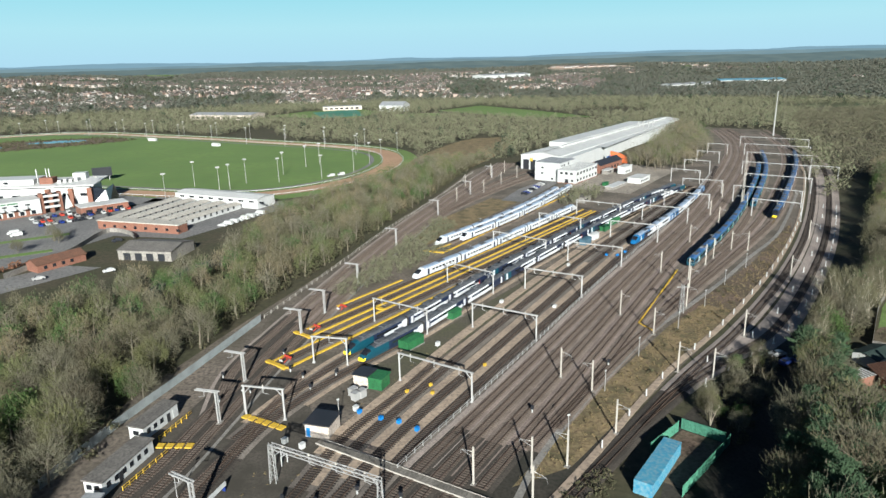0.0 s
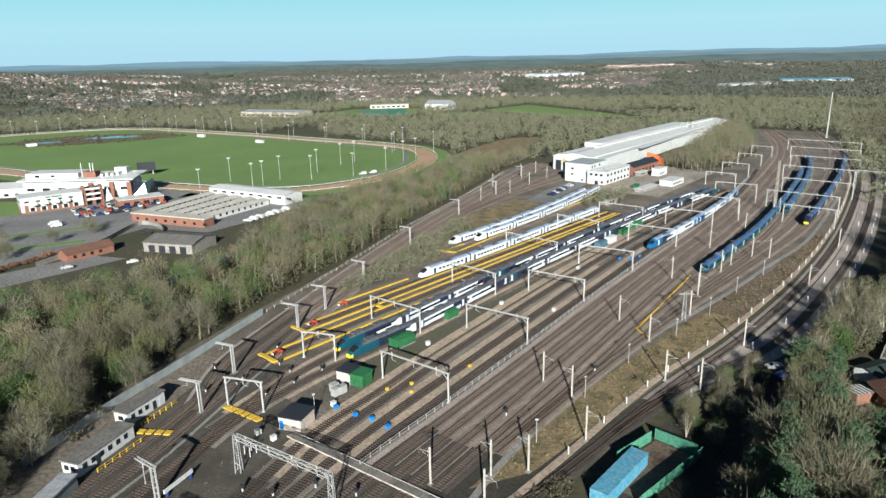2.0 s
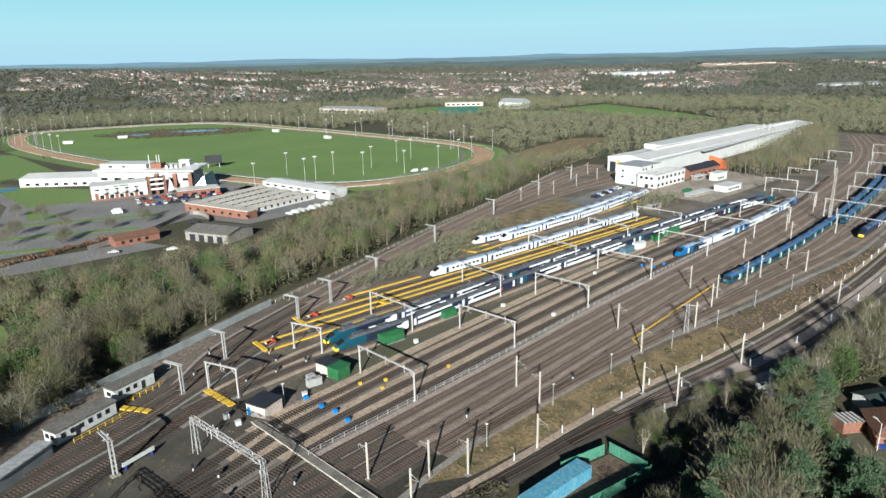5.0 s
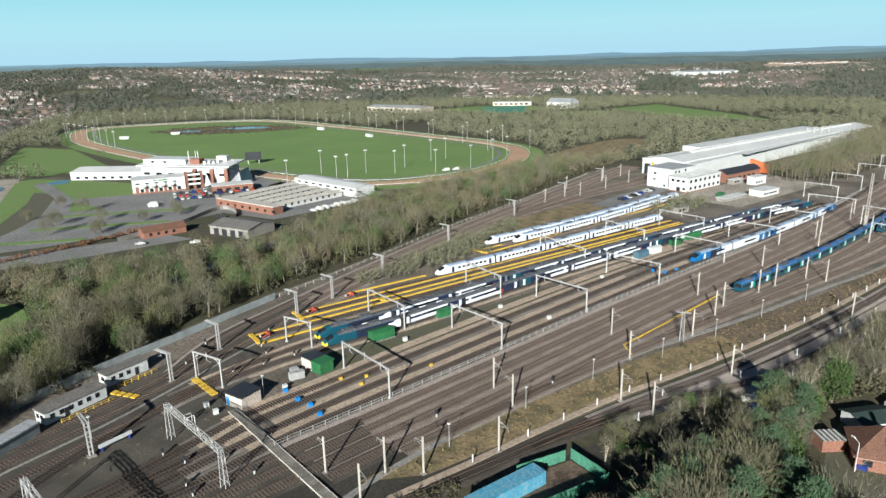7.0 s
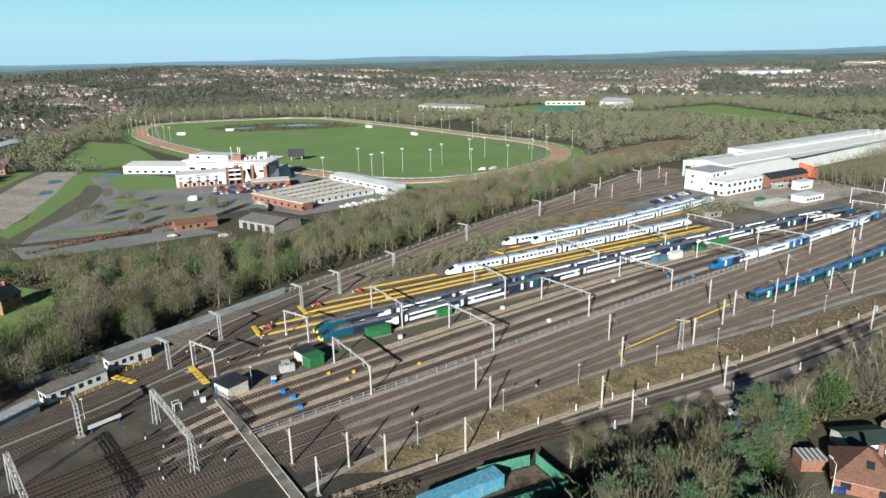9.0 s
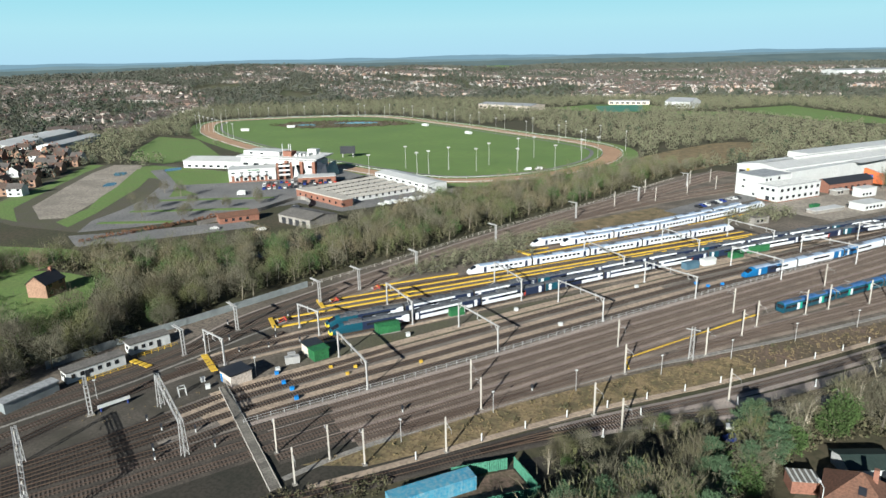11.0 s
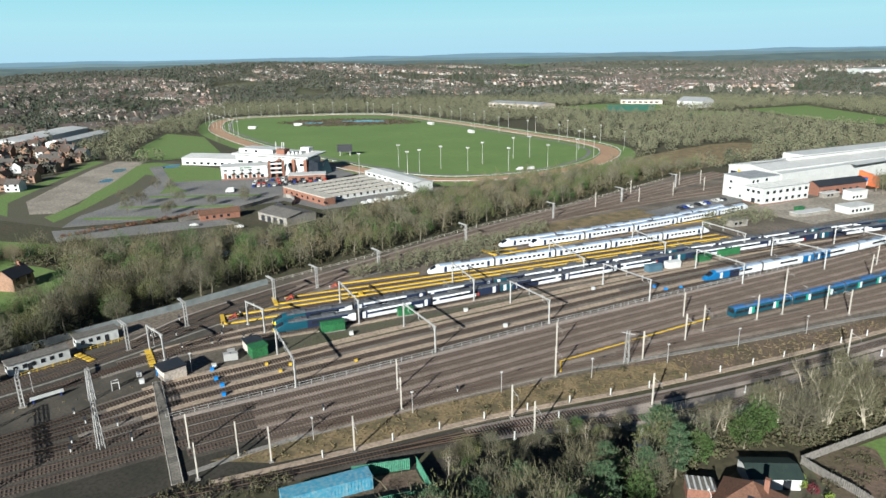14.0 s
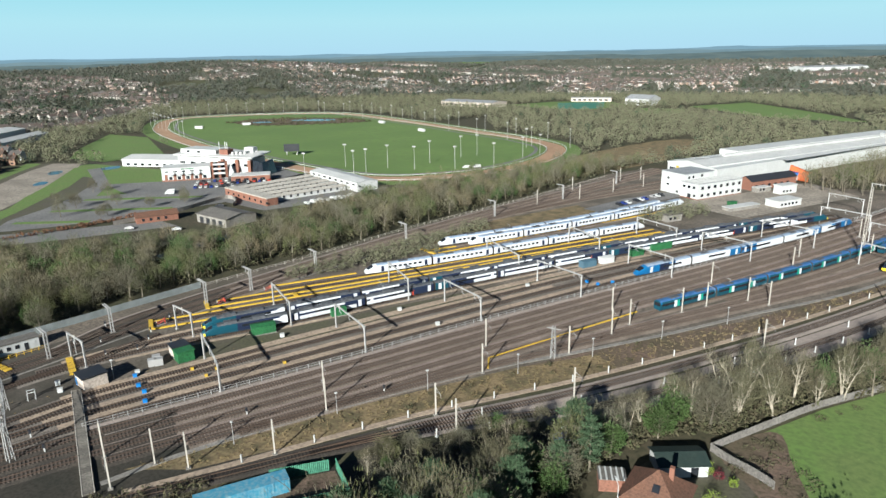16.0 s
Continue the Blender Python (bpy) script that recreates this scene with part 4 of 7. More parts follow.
# ---- trees ----
def tree_meshes(seed, h, r, twigs, trunk_m, crown_m, low=0.22, slim=0.15, long=1.5, flat=1.0, fork=1, dome=0.0):
    rnd = np.random.RandomState(seed)
    B = Build()
    base = 0.028 * h
    tops = []
    for s in range(fork):
        lean = Vector((rnd.uniform(-.12, .12), rnd.uniform(-.12, .12), 0)) * (2.2 if fork > 1 else 1) * h
        mid = lean * 0.4 + Vector((0, 0, h * 0.42))
        end = lean + Vector((0, 0, h * 0.86))
        B.tube((0, 0, -0.2), mid, base / fork ** 0.4, base * 0.62 / fork ** 0.4, 6)
        B.tube(mid, end, base * 0.62 / fork ** 0.4, base * 0.12, 5)
        tops.append((mid, end))
    ends = []
    for k in range(11):
        mid, end = tops[k % fork]
        t = rnd.uniform(0.0, 0.75)
        p = mid.lerp(end, t) if k > 2 else Vector((0, 0, 0)).lerp(mid, 0.6 + 0.13 * k)
        a = k * 2.4 + rnd.uniform(-.4, .4)
        d = Vector((math.cos(a), math.sin(a), rnd.uniform(0.5, 1.1)))
        q = p + d.normalized() * r * rnd.uniform(0.55, 0.9)
        B.tube(p, q, base * 0.28, base * 0.08, 4, cap=False)
        ends.append((p, q))
        for _ in range(4):
            e = q + Vector(rnd.normal(0, 0.35, 3)) * r * 0.7 + Vector((0, 0, r * 0.25))
            B.tube(p.lerp(q, rnd.uniform(.5, .95)), e, base * 0.12, base * 0.04, 3, cap=False)
            ends.append((q, e))
    trunk = B.mesh("trunk", trunk_m)
    # twigs: long thin blades gathered round lumps of the crown
    lumps = [e[1] for e in ends] + [t[1] for t in tops]
    lumps = np.array([tuple(v) for v in lumps])
    c = lumps[rnd.randint(0, len(lumps), twigs)] + rnd.normal(0, 1, (twigs, 3)) * np.array([r, r, r * flat]) * 0.27
    c[:, 2] = np.maximum(c[:, 2], h * low * rnd.uniform(0.6, 1.4, twigs))
    # the rest stand on a lumpy dome, as a full round crown does
    k = int(twigs * dome)
    if k:
        g = rnd.normal(0, 1, (k, 3))
        g[:, 2] = np.abs(g[:, 2]) * 1.1 - 0.75
        g /= np.linalg.norm(g, axis=1, keepdims=True)
        bump = 1 + 0.13 * np.sin(g[:, :1] * 5.1 + seed) * np.sin(g[:, 1:2] * 5.7 + seed * 2) + 0.08 * np.sin(g[:, 2:] * 9 + g[:, :1] * 7)
        c[:k] = np.array([0, 0, h * 0.56]) + g * np.array([r * 1.12, r * 1.12, h * 0.40]) * bump * rnd.uniform(0.62, 0.98, (k, 1))
    out = c - np.array([0, 0, h * 0.45])
    d = out / (np.linalg.norm(out, axis=1, keepdims=True) + 1e-6) + rnd.normal(0, 0.6 - 0.2 * dome, (twigs, 3)) + np.array([0, 0, 0.45])
    d /= np.linalg.norm(d, axis=1, keepdims=True)
    side = np.cross(d, rnd.normal(0, 1, (twigs, 3)))
    side /= np.linalg.norm(side, axis=1, keepdims=True)
    L = long * rnd.uniform(0.5, 1.2, (twigs, 1))
    wd = slim * rnd.uniform(0.6, 1.4, (twigs, 1))
    v = np.stack([c - side * wd, c + side * wd, c + d * L], 1).reshape(-1, 3)
    f = [(3 * i, 3 * i + 1, 3 * i + 2) for i in range(twigs)]
    crown = mesh_of("crown", v, f, crown_m)
    return trunk, crown


KINDS = {}


def kind(name, label, *a, **k):
    KINDS.setdefault(name, []).append((label, tree_meshes(*a, **k)))


for i in range(5):
    kind("bare", "bare grey-brown deciduous tree in early spring", 10 + i, 10 + i, 4.0 + 0.25 * i, 2400, M_BARK, M_TWIG if i % 2 else M_TWIG2, slim=0.04, long=1.7, dome=0.6)
for i in range(4):
    kind("bud", "deciduous tree with a haze of olive-green buds", 30 + i, 9 + i, 4.0 + 0.3 * i, 2600, M_BARK, M_TWIGG, slim=0.06, long=0.95, dome=0.8)
for i in range(2):
    kind("ivy", "dense dark green broad tree", 50 + i, 8 + 1.5 * i, 3.2, 2400, M_BARK, M_LEAF, low=0.12, slim=0.17, long=0.5, dome=0.7)
for i in range(3):
    kind("birch", "slender pale-stemmed birch with bare twigs", 60 + i, 11.5 + i, 2.9, 1700, M_BIRCH, M_TWIG, slim=0.035, long=1.5, fork=3)


def pine_meshes(seed, h, r):
    """A pine: one stem, whorls of boughs that shorten to the top, and flat pads of needle tufts on each bough."""
    rnd = np.random.RandomState(seed)
    B = Build().tube((0, 0, -0.2), (0.1, 0, h * 0.97), 0.022 * h, 0.03, 7)
    v, n = [], 0
    z, a = h * 0.24, 0.0
    while z < h * 0.97:
        t = (z / h - 0.24) / 0.76
        reach = r * (0.55 + 0.6 * t if t < 0.25 else 0.93 * (1 - t) ** 0.75 + 0.12)
        for _ in range(4 if t < 0.8 else 3):
            a += 2.4 + rnd.uniform(-.3, .3)
            L = reach * rnd.uniform(0.6, 1.15)
            e = Vector((math.cos(a) * L, math.sin(a) * L, z + L * rnd.uniform(0.12, 0.4)))
            B.tube((0, 0, z), e, 0.05, 0.02, 4, cap=False)
            for s in (0.45, 0.75, 1.0):
                q = Vector((0, 0, z)).lerp(e, s)
                m = int(30 + 26 * s)
                p = np.array(q) + rnd.normal(0, 1, (m, 3)) * np.array([0.42, 0.42, 0.2]) * (0.55 + 0.3 * s)
                d = rnd.normal(0, 0.7, (m, 3)) + np.array([math.cos(a) * 0.4, math.sin(a) * 0.4, 0.8])
                d /= np.linalg.norm(d, axis=1, keepdims=True)
                w = np.cross(d, rnd.normal(0, 1, (m, 3)))
                w /= np.linalg.norm(w, axis=1, keepdims=True)
                v.append(np.stack([p - w * 0.085, p + w * 0.085, p + d * rnd.uniform(0.3, 0.55, (m, 1))], 1).reshape(-1, 3))
        z += h * rnd.uniform(0.05, 0.075)
    v = np.concatenate(v)
    return B.mesh("trunk", M_BARK), mesh_of("crown", v, [(i, i + 1, i + 2) for i in range(0, len(v), 3)], M_PINE)


for i in range(3):
    KINDS.setdefault("pine", []).append(("dark green pine with clumped needles", pine_meshes(70 + i, 11.5 + i, 3.0 + 0.2 * i)))
for i in range(2):
    kind("spring", "bush-like tree in bright yellow-green leaf", 80 + i, 5.5 + i, 2.8, 1100, M_BARK, M_SPRING, low=0.12, slim=0.2, long=0.6)


def plant(x, y, name, rnd, scale=1.0, z=0.0):
    label, (trunk, crown) = KINDS[name][rnd.randint(len(KINDS[name]))]
    s = scale * rnd.uniform(0.8, 1.15)
    top = empty_at("tree", Matrix.Translation((x, y, z)) @ Matrix.Rotation(rnd.uniform(0, 6.28), 4, "Z") @ Matrix.Scale(s, 4), label, "tree", "trees round the yard")
    child("trunk", trunk, top), child("crown", crown, top)


def scatter(poly, spacing, seed, keep=1.0, clear=()):
    rnd = np.random.RandomState(seed)
    xs, ys = [p[0] for p in poly], [p[1] for p in poly]
    out = []
    y = min(ys)
    while y < max(ys):
        x = min(xs)
        while x < max(xs):
            px, py = x + rnd.uniform(-.45, .45) * spacing, y + rnd.uniform(-.45, .45) * spacing
            if inside(px, py, poly) and rnd.rand() < keep and not any(inside(px, py, c) for c in clear):
                out.append((px, py))
            x += spacing
        y += spacing
    return out, rnd


def clumps(name, spots, rnd, m, n, size, r, h, label, category="woodland", lift=0.0, slim=0.5):
    """Many crowns of loose leaf-sized blades as one mesh."""
    k = len(spots)
    base = np.array([(x, y, height(x, y)) for x, y in spots])
    sc = rnd.uniform(0.6, 1.25, (k, 1, 1))
    g = rnd.normal(0, 1, (k, n, 3))
    g /= np.linalg.norm(g, axis=2, keepdims=True)
    g *= rnd.uniform(0.45, 1.0, (k, n, 1))
    g[:, :, 2] = g[:, :, 2] * h * 0.5 + h * (0.5 + lift)
    g[:, :, :2] *= r
    c = base[:, None, :] + g * sc
    d = rnd.normal(0, 1, (k, n, 3)) + np.array([0, 0, 0.3])
    d /= np.linalg.norm(d, axis=2, keepdims=True)
    s = np.cross(d, rnd.normal(0, 1, (k, n, 3)))
    s /= np.linalg.norm(s, axis=2, keepdims=True)
    L = size * rnd.uniform(0.6, 1.4, (k, n, 1)) * sc
    v = np.stack([c - s * L * slim, c + s * L * slim, c + d * L], 2)
    # blades of one crown share a foot, so that a crown is one island in colour
    foot = base + np.array([0, 0, 0.3])
    verts = np.concatenate([v.reshape(k, n * 3, 3), foot[:, None, :]], 1).reshape(-1, 3)
    faces = []
    w = n * 3 + 1
    for a in range(k):
        for b in range(n):
            o = a * w + b * 3
            faces.append((o, o + 1, o + 2))
    me = mesh_of(name, verts, faces, m)
    return tagged(new(name, me), label, category, kind="stuff")


def grove(name, spots, rnd, label, scale=1.0, twigs=900):
    """Whole bare trees, trunk, limbs and twigs, joined into one wood."""
    mats = [M_BARK, M_TWIG, M_TWIGG, M_TWIG2, M_TWIG3, M_LEAF]
    protos = []
    for i in range(6):
        t, c = tree_meshes(200 + i, 9 + i * 0.8, 3.7 + 0.2 * i, twigs, M_BARK, M_TWIG, slim=0.075, long=1.3, dome=0.7)
        both = []
        for me in (t, c):
            v = np.empty(len(me.vertices) * 3)
            me.vertices.foreach_get("co", v)
            both.append((v.reshape(-1, 3), [tuple(q.vertices) for q in me.polygons]))
            bpy.data.meshes.remove(me)
        protos.append(both)
    V, F, I, n = [], [], [], 0
    for x, y in spots:
        both = protos[rnd.randint(6)]
        a, s = rnd.uniform(0, 6.28), scale * rnd.uniform(0.7, 1.15)
        R = np.array([[math.cos(a), -math.sin(a), 0], [math.sin(a), math.cos(a), 0], [0, 0, 1]]) * s
        pick = 1 + int(np.searchsorted([0.27, 0.52, 0.70, 0.86], rnd.rand()))
        for k, (v, f) in enumerate(both):
            V.append(v @ R.T + np.array([x, y, height(x, y)]))
            F += [tuple(j + n for j in q) for q in f]
            I += [0 if k == 0 else pick] * len(f)
            n += len(v)
    return tagged(new(name, mesh_of(name, np.concatenate(V), F, mats, I)), label, "woodland", kind="stuff")


BELT = [(-76, 60), (-72, 110), (-70, 150), (-62, 188), (-46, 236), (-33, 285), (-8, 366), (14, 446), (30, 500), (-10, 480), (-30, 440), (-60, 395), (-80, 345), (-88, 300), (-90, 264), (-90, 236), (-116, 204), (-158, 176), (-196, 146), (-230, 120), (-230, 40), (-150, 10)]
GARDEN = [(-162, 122), (-130, 104), (-100, 100), (-96, 116), (-116, 146), (-136, 158), (-170, 152)]
spots, rnd = scatter(BELT, 7.3, 3, 1.0, (GARDEN,))
spots.sort(key=lambda q: math.hypot(q[0] - 60, q[1] - 10))
for x, y in spots[:95]:
    k = rnd.rand()
    plant(x, y, "bare" if k < 0.52 else "bud" if k < 0.86 else "ivy" if k < 0.93 else "birch", rnd, 0.9)
grove("woodland", spots[95:], rnd, "belt of bare brown and olive trees beside the railway", 0.78)
spots, rnd = scatter(BELT, 3.6, 4, 0.85, (GARDEN,))
clumps("undergrowth", spots, rnd, M_SCRUB, 40, 1.0, 2.0, 3.4, "brown and olive brambles and saplings under trees", "undergrowth", slim=0.25)
NEAR = [(52, 84), (60, 104), (74, 124), (88, 146), (96, 162), (112, 184), (141, 208), (186, 275), (224, 333), (262, 398), (310, 400), (262, 318), (214, 262), (160, 214), (128, 184), (111, 163), (100, 157), (97, 152), (93, 144), (90, 132), (84, 118), (72, 94)]
spots, rnd = scatter(NEAR, 5.2, 5)
spots.sort(key=lambda q: math.hypot(q[0] - 60, q[1] - 10))
for x, y in spots[:88]:
    k = rnd.rand()
    far = (x + y) > 262
    plant(x, y, ("birch" if k < 0.55 else "bare" if k < 0.9 else "ivy") if far else ("bare" if k < 0.3 else "bud" if k < 0.5 else "birch" if k < 0.62 else "pine" if k < 0.86 else "ivy" if k < 0.94 else "spring"), rnd, 0.95 if far else 0.85)
grove("woodland", spots[88:], rnd, "bare birches and saplings beside the lower track")
for x, y, s in ((66, 111, 1.2), (69, 120, 1.15), (76, 121, 1.1), (72, 115, 1.25), (81, 127, 1.1), (85, 138, 0.85), (79, 133, 0.85), (62, 104, 1.25)):
    plant(x + 2.5, y - 3.5, "pine", rnd, s * 0.88)
KINDS["broad_pine"] = [("broad spreading green pine beside the lower track", pine_meshes(75, 9.8, 4.4))]
plant(87.2, 147.0, "broad_pine", np.random.RandomState(8))
spots, rnd = scatter(NEAR, 2.0, 6)
clumps("undergrowth", spots, rnd, M_SCRUB, 44, 0.7, 1.5, 2.2, "brown brambles and bushes beside the lower track", "undergrowth", slim=0.3)
TALL = [(34, 48), (42, 70), (52, 80), (59, 90), (65, 101), (71, 110), (79, 120), (84, 118), (92, 104), (100, 84), (94, 50)]
spots, rnd = scatter(TALL, 5.4, 15)
for x, y in spots:
    k = rnd.rand()
    plant(x, y, "pine" if k < 0.4 else "ivy" if k < 0.62 else "bare" if k < 0.85 else "bud", rnd, 1.15)
SHADE = [(56, 112), (64, 122), (76, 138), (86, 154), (80, 157), (69, 146), (60, 137), (53, 127)]
spots, rnd = scatter(SHADE, 5.2, 18)
for x, y in spots:
    k = rnd.rand()
    plant(x, y, "bare" if k < 0.5 else "birch" if k < 0.75 else "ivy" if k < 0.85 else "bud", rnd, 0.40)
spots, rnd = scatter(SHADE, 2.2, 29)
clumps("undergrowth", spots, rnd, M_SCRUB, 36, 0.45, 1.2, 0.7, "dark brambles on the shaded wood floor", "undergrowth", slim=0.25)
SAPLINGS = [W(140, -148), W(170, -150), W(205, -152), W(200, -164), W(235, -172), W(240, -186), W(170, -164), W(142, -156)]
spots, rnd = scatter(SAPLINGS, 2.6, 16)
clumps("saplings", spots, rnd, M_WOODS, 44, 1.5, 1.3, 4.2, "thin bare saplings and dead stems beside the line", "saplings", slim=0.06)
sheet("verge", [W(205, -166), W(240, -170), W(300, -178), W(300, -196), W(250, -190), W(215, -180)], 0.06, M_ROUGHGRASS, "straw and green rough grass beside the bays", "grass", smooth=False)
spots, rnd = scatter([W(300, -150), W(330, -146), W(345, -150), W(335, -160), W(305, -158)], 4.0, 17)
clumps("woodland", spots, rnd, M_WOODS, 130, 0.9, 2.4, 6.0, "bare bushes beside a lineside hut", slim=0.2)
spots, rnd = scatter([W(88, -53), W(100, -47.5), W(150, -46), W(200, -43.5), W(250, -42.5), W(300, -45.5), W(320, -50), W(250, -50), W(200, -53), W(128, -55)], 1.5, 19, 0.8)
clumps("grass_tufts", spots, rnd, M_TUFT, 12, 0.42, 0.55, 0.5, "dry straw-coloured grass tussocks and brambles", "grass", slim=0.16)
spots, rnd = scatter([W(96, -52), W(150, -47), W(200, -44.5), W(260, -44), W(320, -50), W(250, -49), W(200, -52), W(128, -54)], 5.5, 27, 0.5)
clumps("bramble", spots, rnd, M_SCRUB, 40, 0.45, 1.1, 1.0, "low brown brambles on the bank", "brambles", slim=0.25)
spots, rnd = scatter([(9, 86), (14, 95), (26, 106), (34, 108), (26, 97), (15, 83)], 2.2, 28, 0.9)
clumps("undergrowth", spots, rnd, M_SCRUB, 40, 0.5, 1.3, 1.3, "dark bramble bushes beside the foot crossing", "undergrowth", slim=0.25)
spots, rnd = scatter([W(40, -100), W(75, -92), W(110, -100), W(240, -108), W(300, -112), W(300, -108), W(110, -95), W(60, -84), W(40, -90)], 2.6, 20, 0.5)
clumps("weeds", spots, rnd, M_TUFT, 8, 0.3, 0.4, 0.3, "low weeds on the yard's waste ground", "weeds", slim=0.2)
MOUND = [W(425, -150), W(440, -178), W(500, -186), W(600, -205), W(690, -225), W(700, -205), W(640, -180), W(560, -152), W(480, -136), W(440, -140)]
spots, rnd = scatter(MOUND, 8.0, 7)
grove("woodland", spots, rnd, "bare brown trees on the mound beside the depot", 1.05, 330)
HILL = [(246, 330), (252, 412), (300, 520), (330, 620), (420, 800), (760, 900), (800, 500), (600, 250), (400, 150), (240, 220), (232, 290)]
spots, rnd = scatter(HILL, 9.5, 8)
clumps("woodland", spots, rnd, M_WOODSHILL, 110, 1.1, 5.0, 10.5, "bare brown and olive spring woodland", slim=0.25)
RACE = [(-46, 560), (-33, 490), (-57, 415), (-110, 374), (-205, 391), (-388, 465), (-524, 549), (-598, 645), (-538, 722), (-437, 775), (-282, 712), (-149, 637), (-85, 600)]


# ---- racecourse ----
RING = Line(RACE, 8.0, True)
sheet("race_turf", RACE, 0.05, M_TURF, "mown green turf inside the racecourse", "grass")
tagged(new("race_track", ribbon(Build(), RING, 0, 15, 0.09).mesh("race_track", M_DIRT)), "brown sand racing track in a wide oval", "race track", kind="structure")
tagged(new("turf_track", ribbon(Build(), RING, 15, 21, 0.08).mesh("turf_track", M_FIELD)), "green verge inside the sand track", "grass", kind="structure")
tagged(new("service_road", ribbon(Build(), RING, 22, 25, 0.08).mesh("service_road", M_TARMAC)), "narrow asphalt road inside the track", "road", kind="structure")
tagged(new("outer_verge", ribbon(Build(), RING, -12, 0, 0.04).mesh("outer_verge", M_FIELD)), "green verge outside the sand track", "grass", kind="structure")


def rails(line, off, label, h=1.2, gap=6.0):
    top = empty_at("running_rail", Matrix(), label, "rail", "white rails of the racecourse")
    B = Build()
    ribbon(B, line, off - 0.12, off + 0.12, h, 0, 0.22)
    child("rail", B.mesh("rail", M_WHITE), top)
    P, d = Build(), 0.0
    L2 = line.off(off)
    for q in L2[::1]:
        P.box(q.x - 0.1, q.y - 0.1, 0, q.x + 0.1, q.y + 0.1, h - 0.1, bottom=False)
    tagged(child("posts", P.mesh("posts", M_WHITE), top), "short white posts", kind="stuff")


rails(RING, -0.6, "white running rail on the outside of the sand track")
rails(RING, 15.3, "white running rail on the inside of the sand track")
sheet("pond_bank", [(-480, 628), (-420, 615), (-360, 655), (-330, 690), (-370, 715), (-430, 700), (-480, 670)], 0.12, M_BRACKEN, "brown reedy ground round ponds", "ground")
sheet("water", [(-458, 636), (-440, 634), (-428, 644), (-440, 652), (-456, 648)], 0.16, M_WATER, "small blue pond in the infield", "water")
sheet("water", [(-428, 672), (-400, 672), (-374, 688), (-385, 700), (-412, 694)], 0.16, M_WATER, "long blue pond in the infield", "water")
spots, rnd = scatter([(-490, 622), (-420, 605), (-350, 648), (-320, 690), (-360, 722), (-440, 706), (-492, 670)], 7, 21, 1.0, ([(-460, 630), (-424, 640), (-440, 656), (-460, 650)], [(-432, 668), (-398, 668), (-370, 688), (-385, 704), (-415, 698)]))
clumps("reeds", spots, rnd, M_SCRUB, 26, 0.9, 3.0, 1.1, "brown reeds and low bushes round the ponds", "reeds")


def floodlight():
    top = empty_at("floodlight", Matrix(), "tall white floodlight column with a lamp head", "floodlight", "floodlights of the racecourse")
    child("column", Build().tube((0, 0, 0), (0, 0, 15.4), 0.17, 0.10, 8).mesh("column", M_STEEL), top)
    B = Build()
    B.box(-1.0, -0.12, 15.2, 1.0, 0.12, 15.4)
    for x in (-0.8, 0, 0.8):
        B.box(x - 0.34, -0.3, 15.4, x + 0.34, 0.3, 16.0)
    child("lamp_head", B.mesh("lamp_head", M_STEEL), top)
    return top


FL = floodlight()
FL.matrix_basis = pose(-196, 364, 0)
for x, y in ((-160, 368), (-160, 413), (-136, 389), (-133, 399), (-129, 420), (-108, 421), (-82, 431), (-112, 450), (-64, 456), (-103, 483), (-95, 495), (-57, 494), (-50, 512), (-74, 546)):
    copy_thing(FL, pose(x, y, 0, 0, 0, 25))
for k in range(34):
    p, g = RING.at(RING.length * (0.46 + 0.56 * k / 34) % RING.length)
    o = -4 if k % 2 else 24
    copy_thing(FL, pose(p.x + g.y * o, p.y - g.x * o, 0, 0, 0, math.degrees(math.atan2(g.y, g.x))))
for k in range(8):
    copy_thing(FL, pose(-420 - 17 * k, 500 + 9 * k, 0, 0, 0, 20))


def block(name, m, size, h, wall, roof, label, category, openings=(), roof_m=None, gable=0.0, parapet=0.25):
    """A building: walls, roof slab or gable, window and door panels set proud. openings: (side, along, sill, width, height, kind)."""
    L, D = size
    top = empty_at(name, m, label, category)
    child("wall", Build().prism([(0, 0), (L, 0), (L, D), (0, D)], 0, h).mesh("wall", wall), top)
    if gable:
        B = Build().gable(0, 0, L, D, h, h + gable, 0.4)
        for x in (0.0, L):
            G = Build()
            G.quad([(x, 0, h), (x, D, h), (x, D / 2, h + gable)])
            child("gable_end", G.mesh("gable_end", wall), top)
    else:
        B = Build().box(-0.25, -0.25, h, L + 0.25, D + 0.25, h + parapet)
    child("roof", B.mesh("roof", roof), top)
    for side, a, z, w, hh, k in openings:
        mt = {"f": Matrix.Translation((a, 0, z)), "b": Matrix.Translation((a, D, z)), "l": Matrix.Translation((0, a, z)) @ Matrix.Rotation(math.pi / 2, 4, "Z"), "r": Matrix.Translation((L, a, z)) @ Matrix.Rotation(math.pi / 2, 4, "Z")}[side]
        me = cached(("op", w, hh, k), lambda: Build().box(-w / 2, -0.06, 0, w / 2, 0.06, hh).mesh(k, {"window": M_GLASS, "door": M_DARK, "panel": M_BRICK, "blue_door": M_BLUE, "white_panel": M_WHITE}[k]))
        child({"blue_door": "door", "white_panel": "panel"}.get(k, k), me, top, mt)
    return top


def facing(a, b, z=0.0):
    """The pose whose x runs from a to b on the ground."""
    return pose(a[0], a[1], z, 0, 0, math.degrees(math.atan2(b[1] - a[1], b[0] - a[0]))), math.hypot(b[0] - a[0], b[1] - a[1])


# grandstand
m, L = facing((-236, 319), (-214, 339))
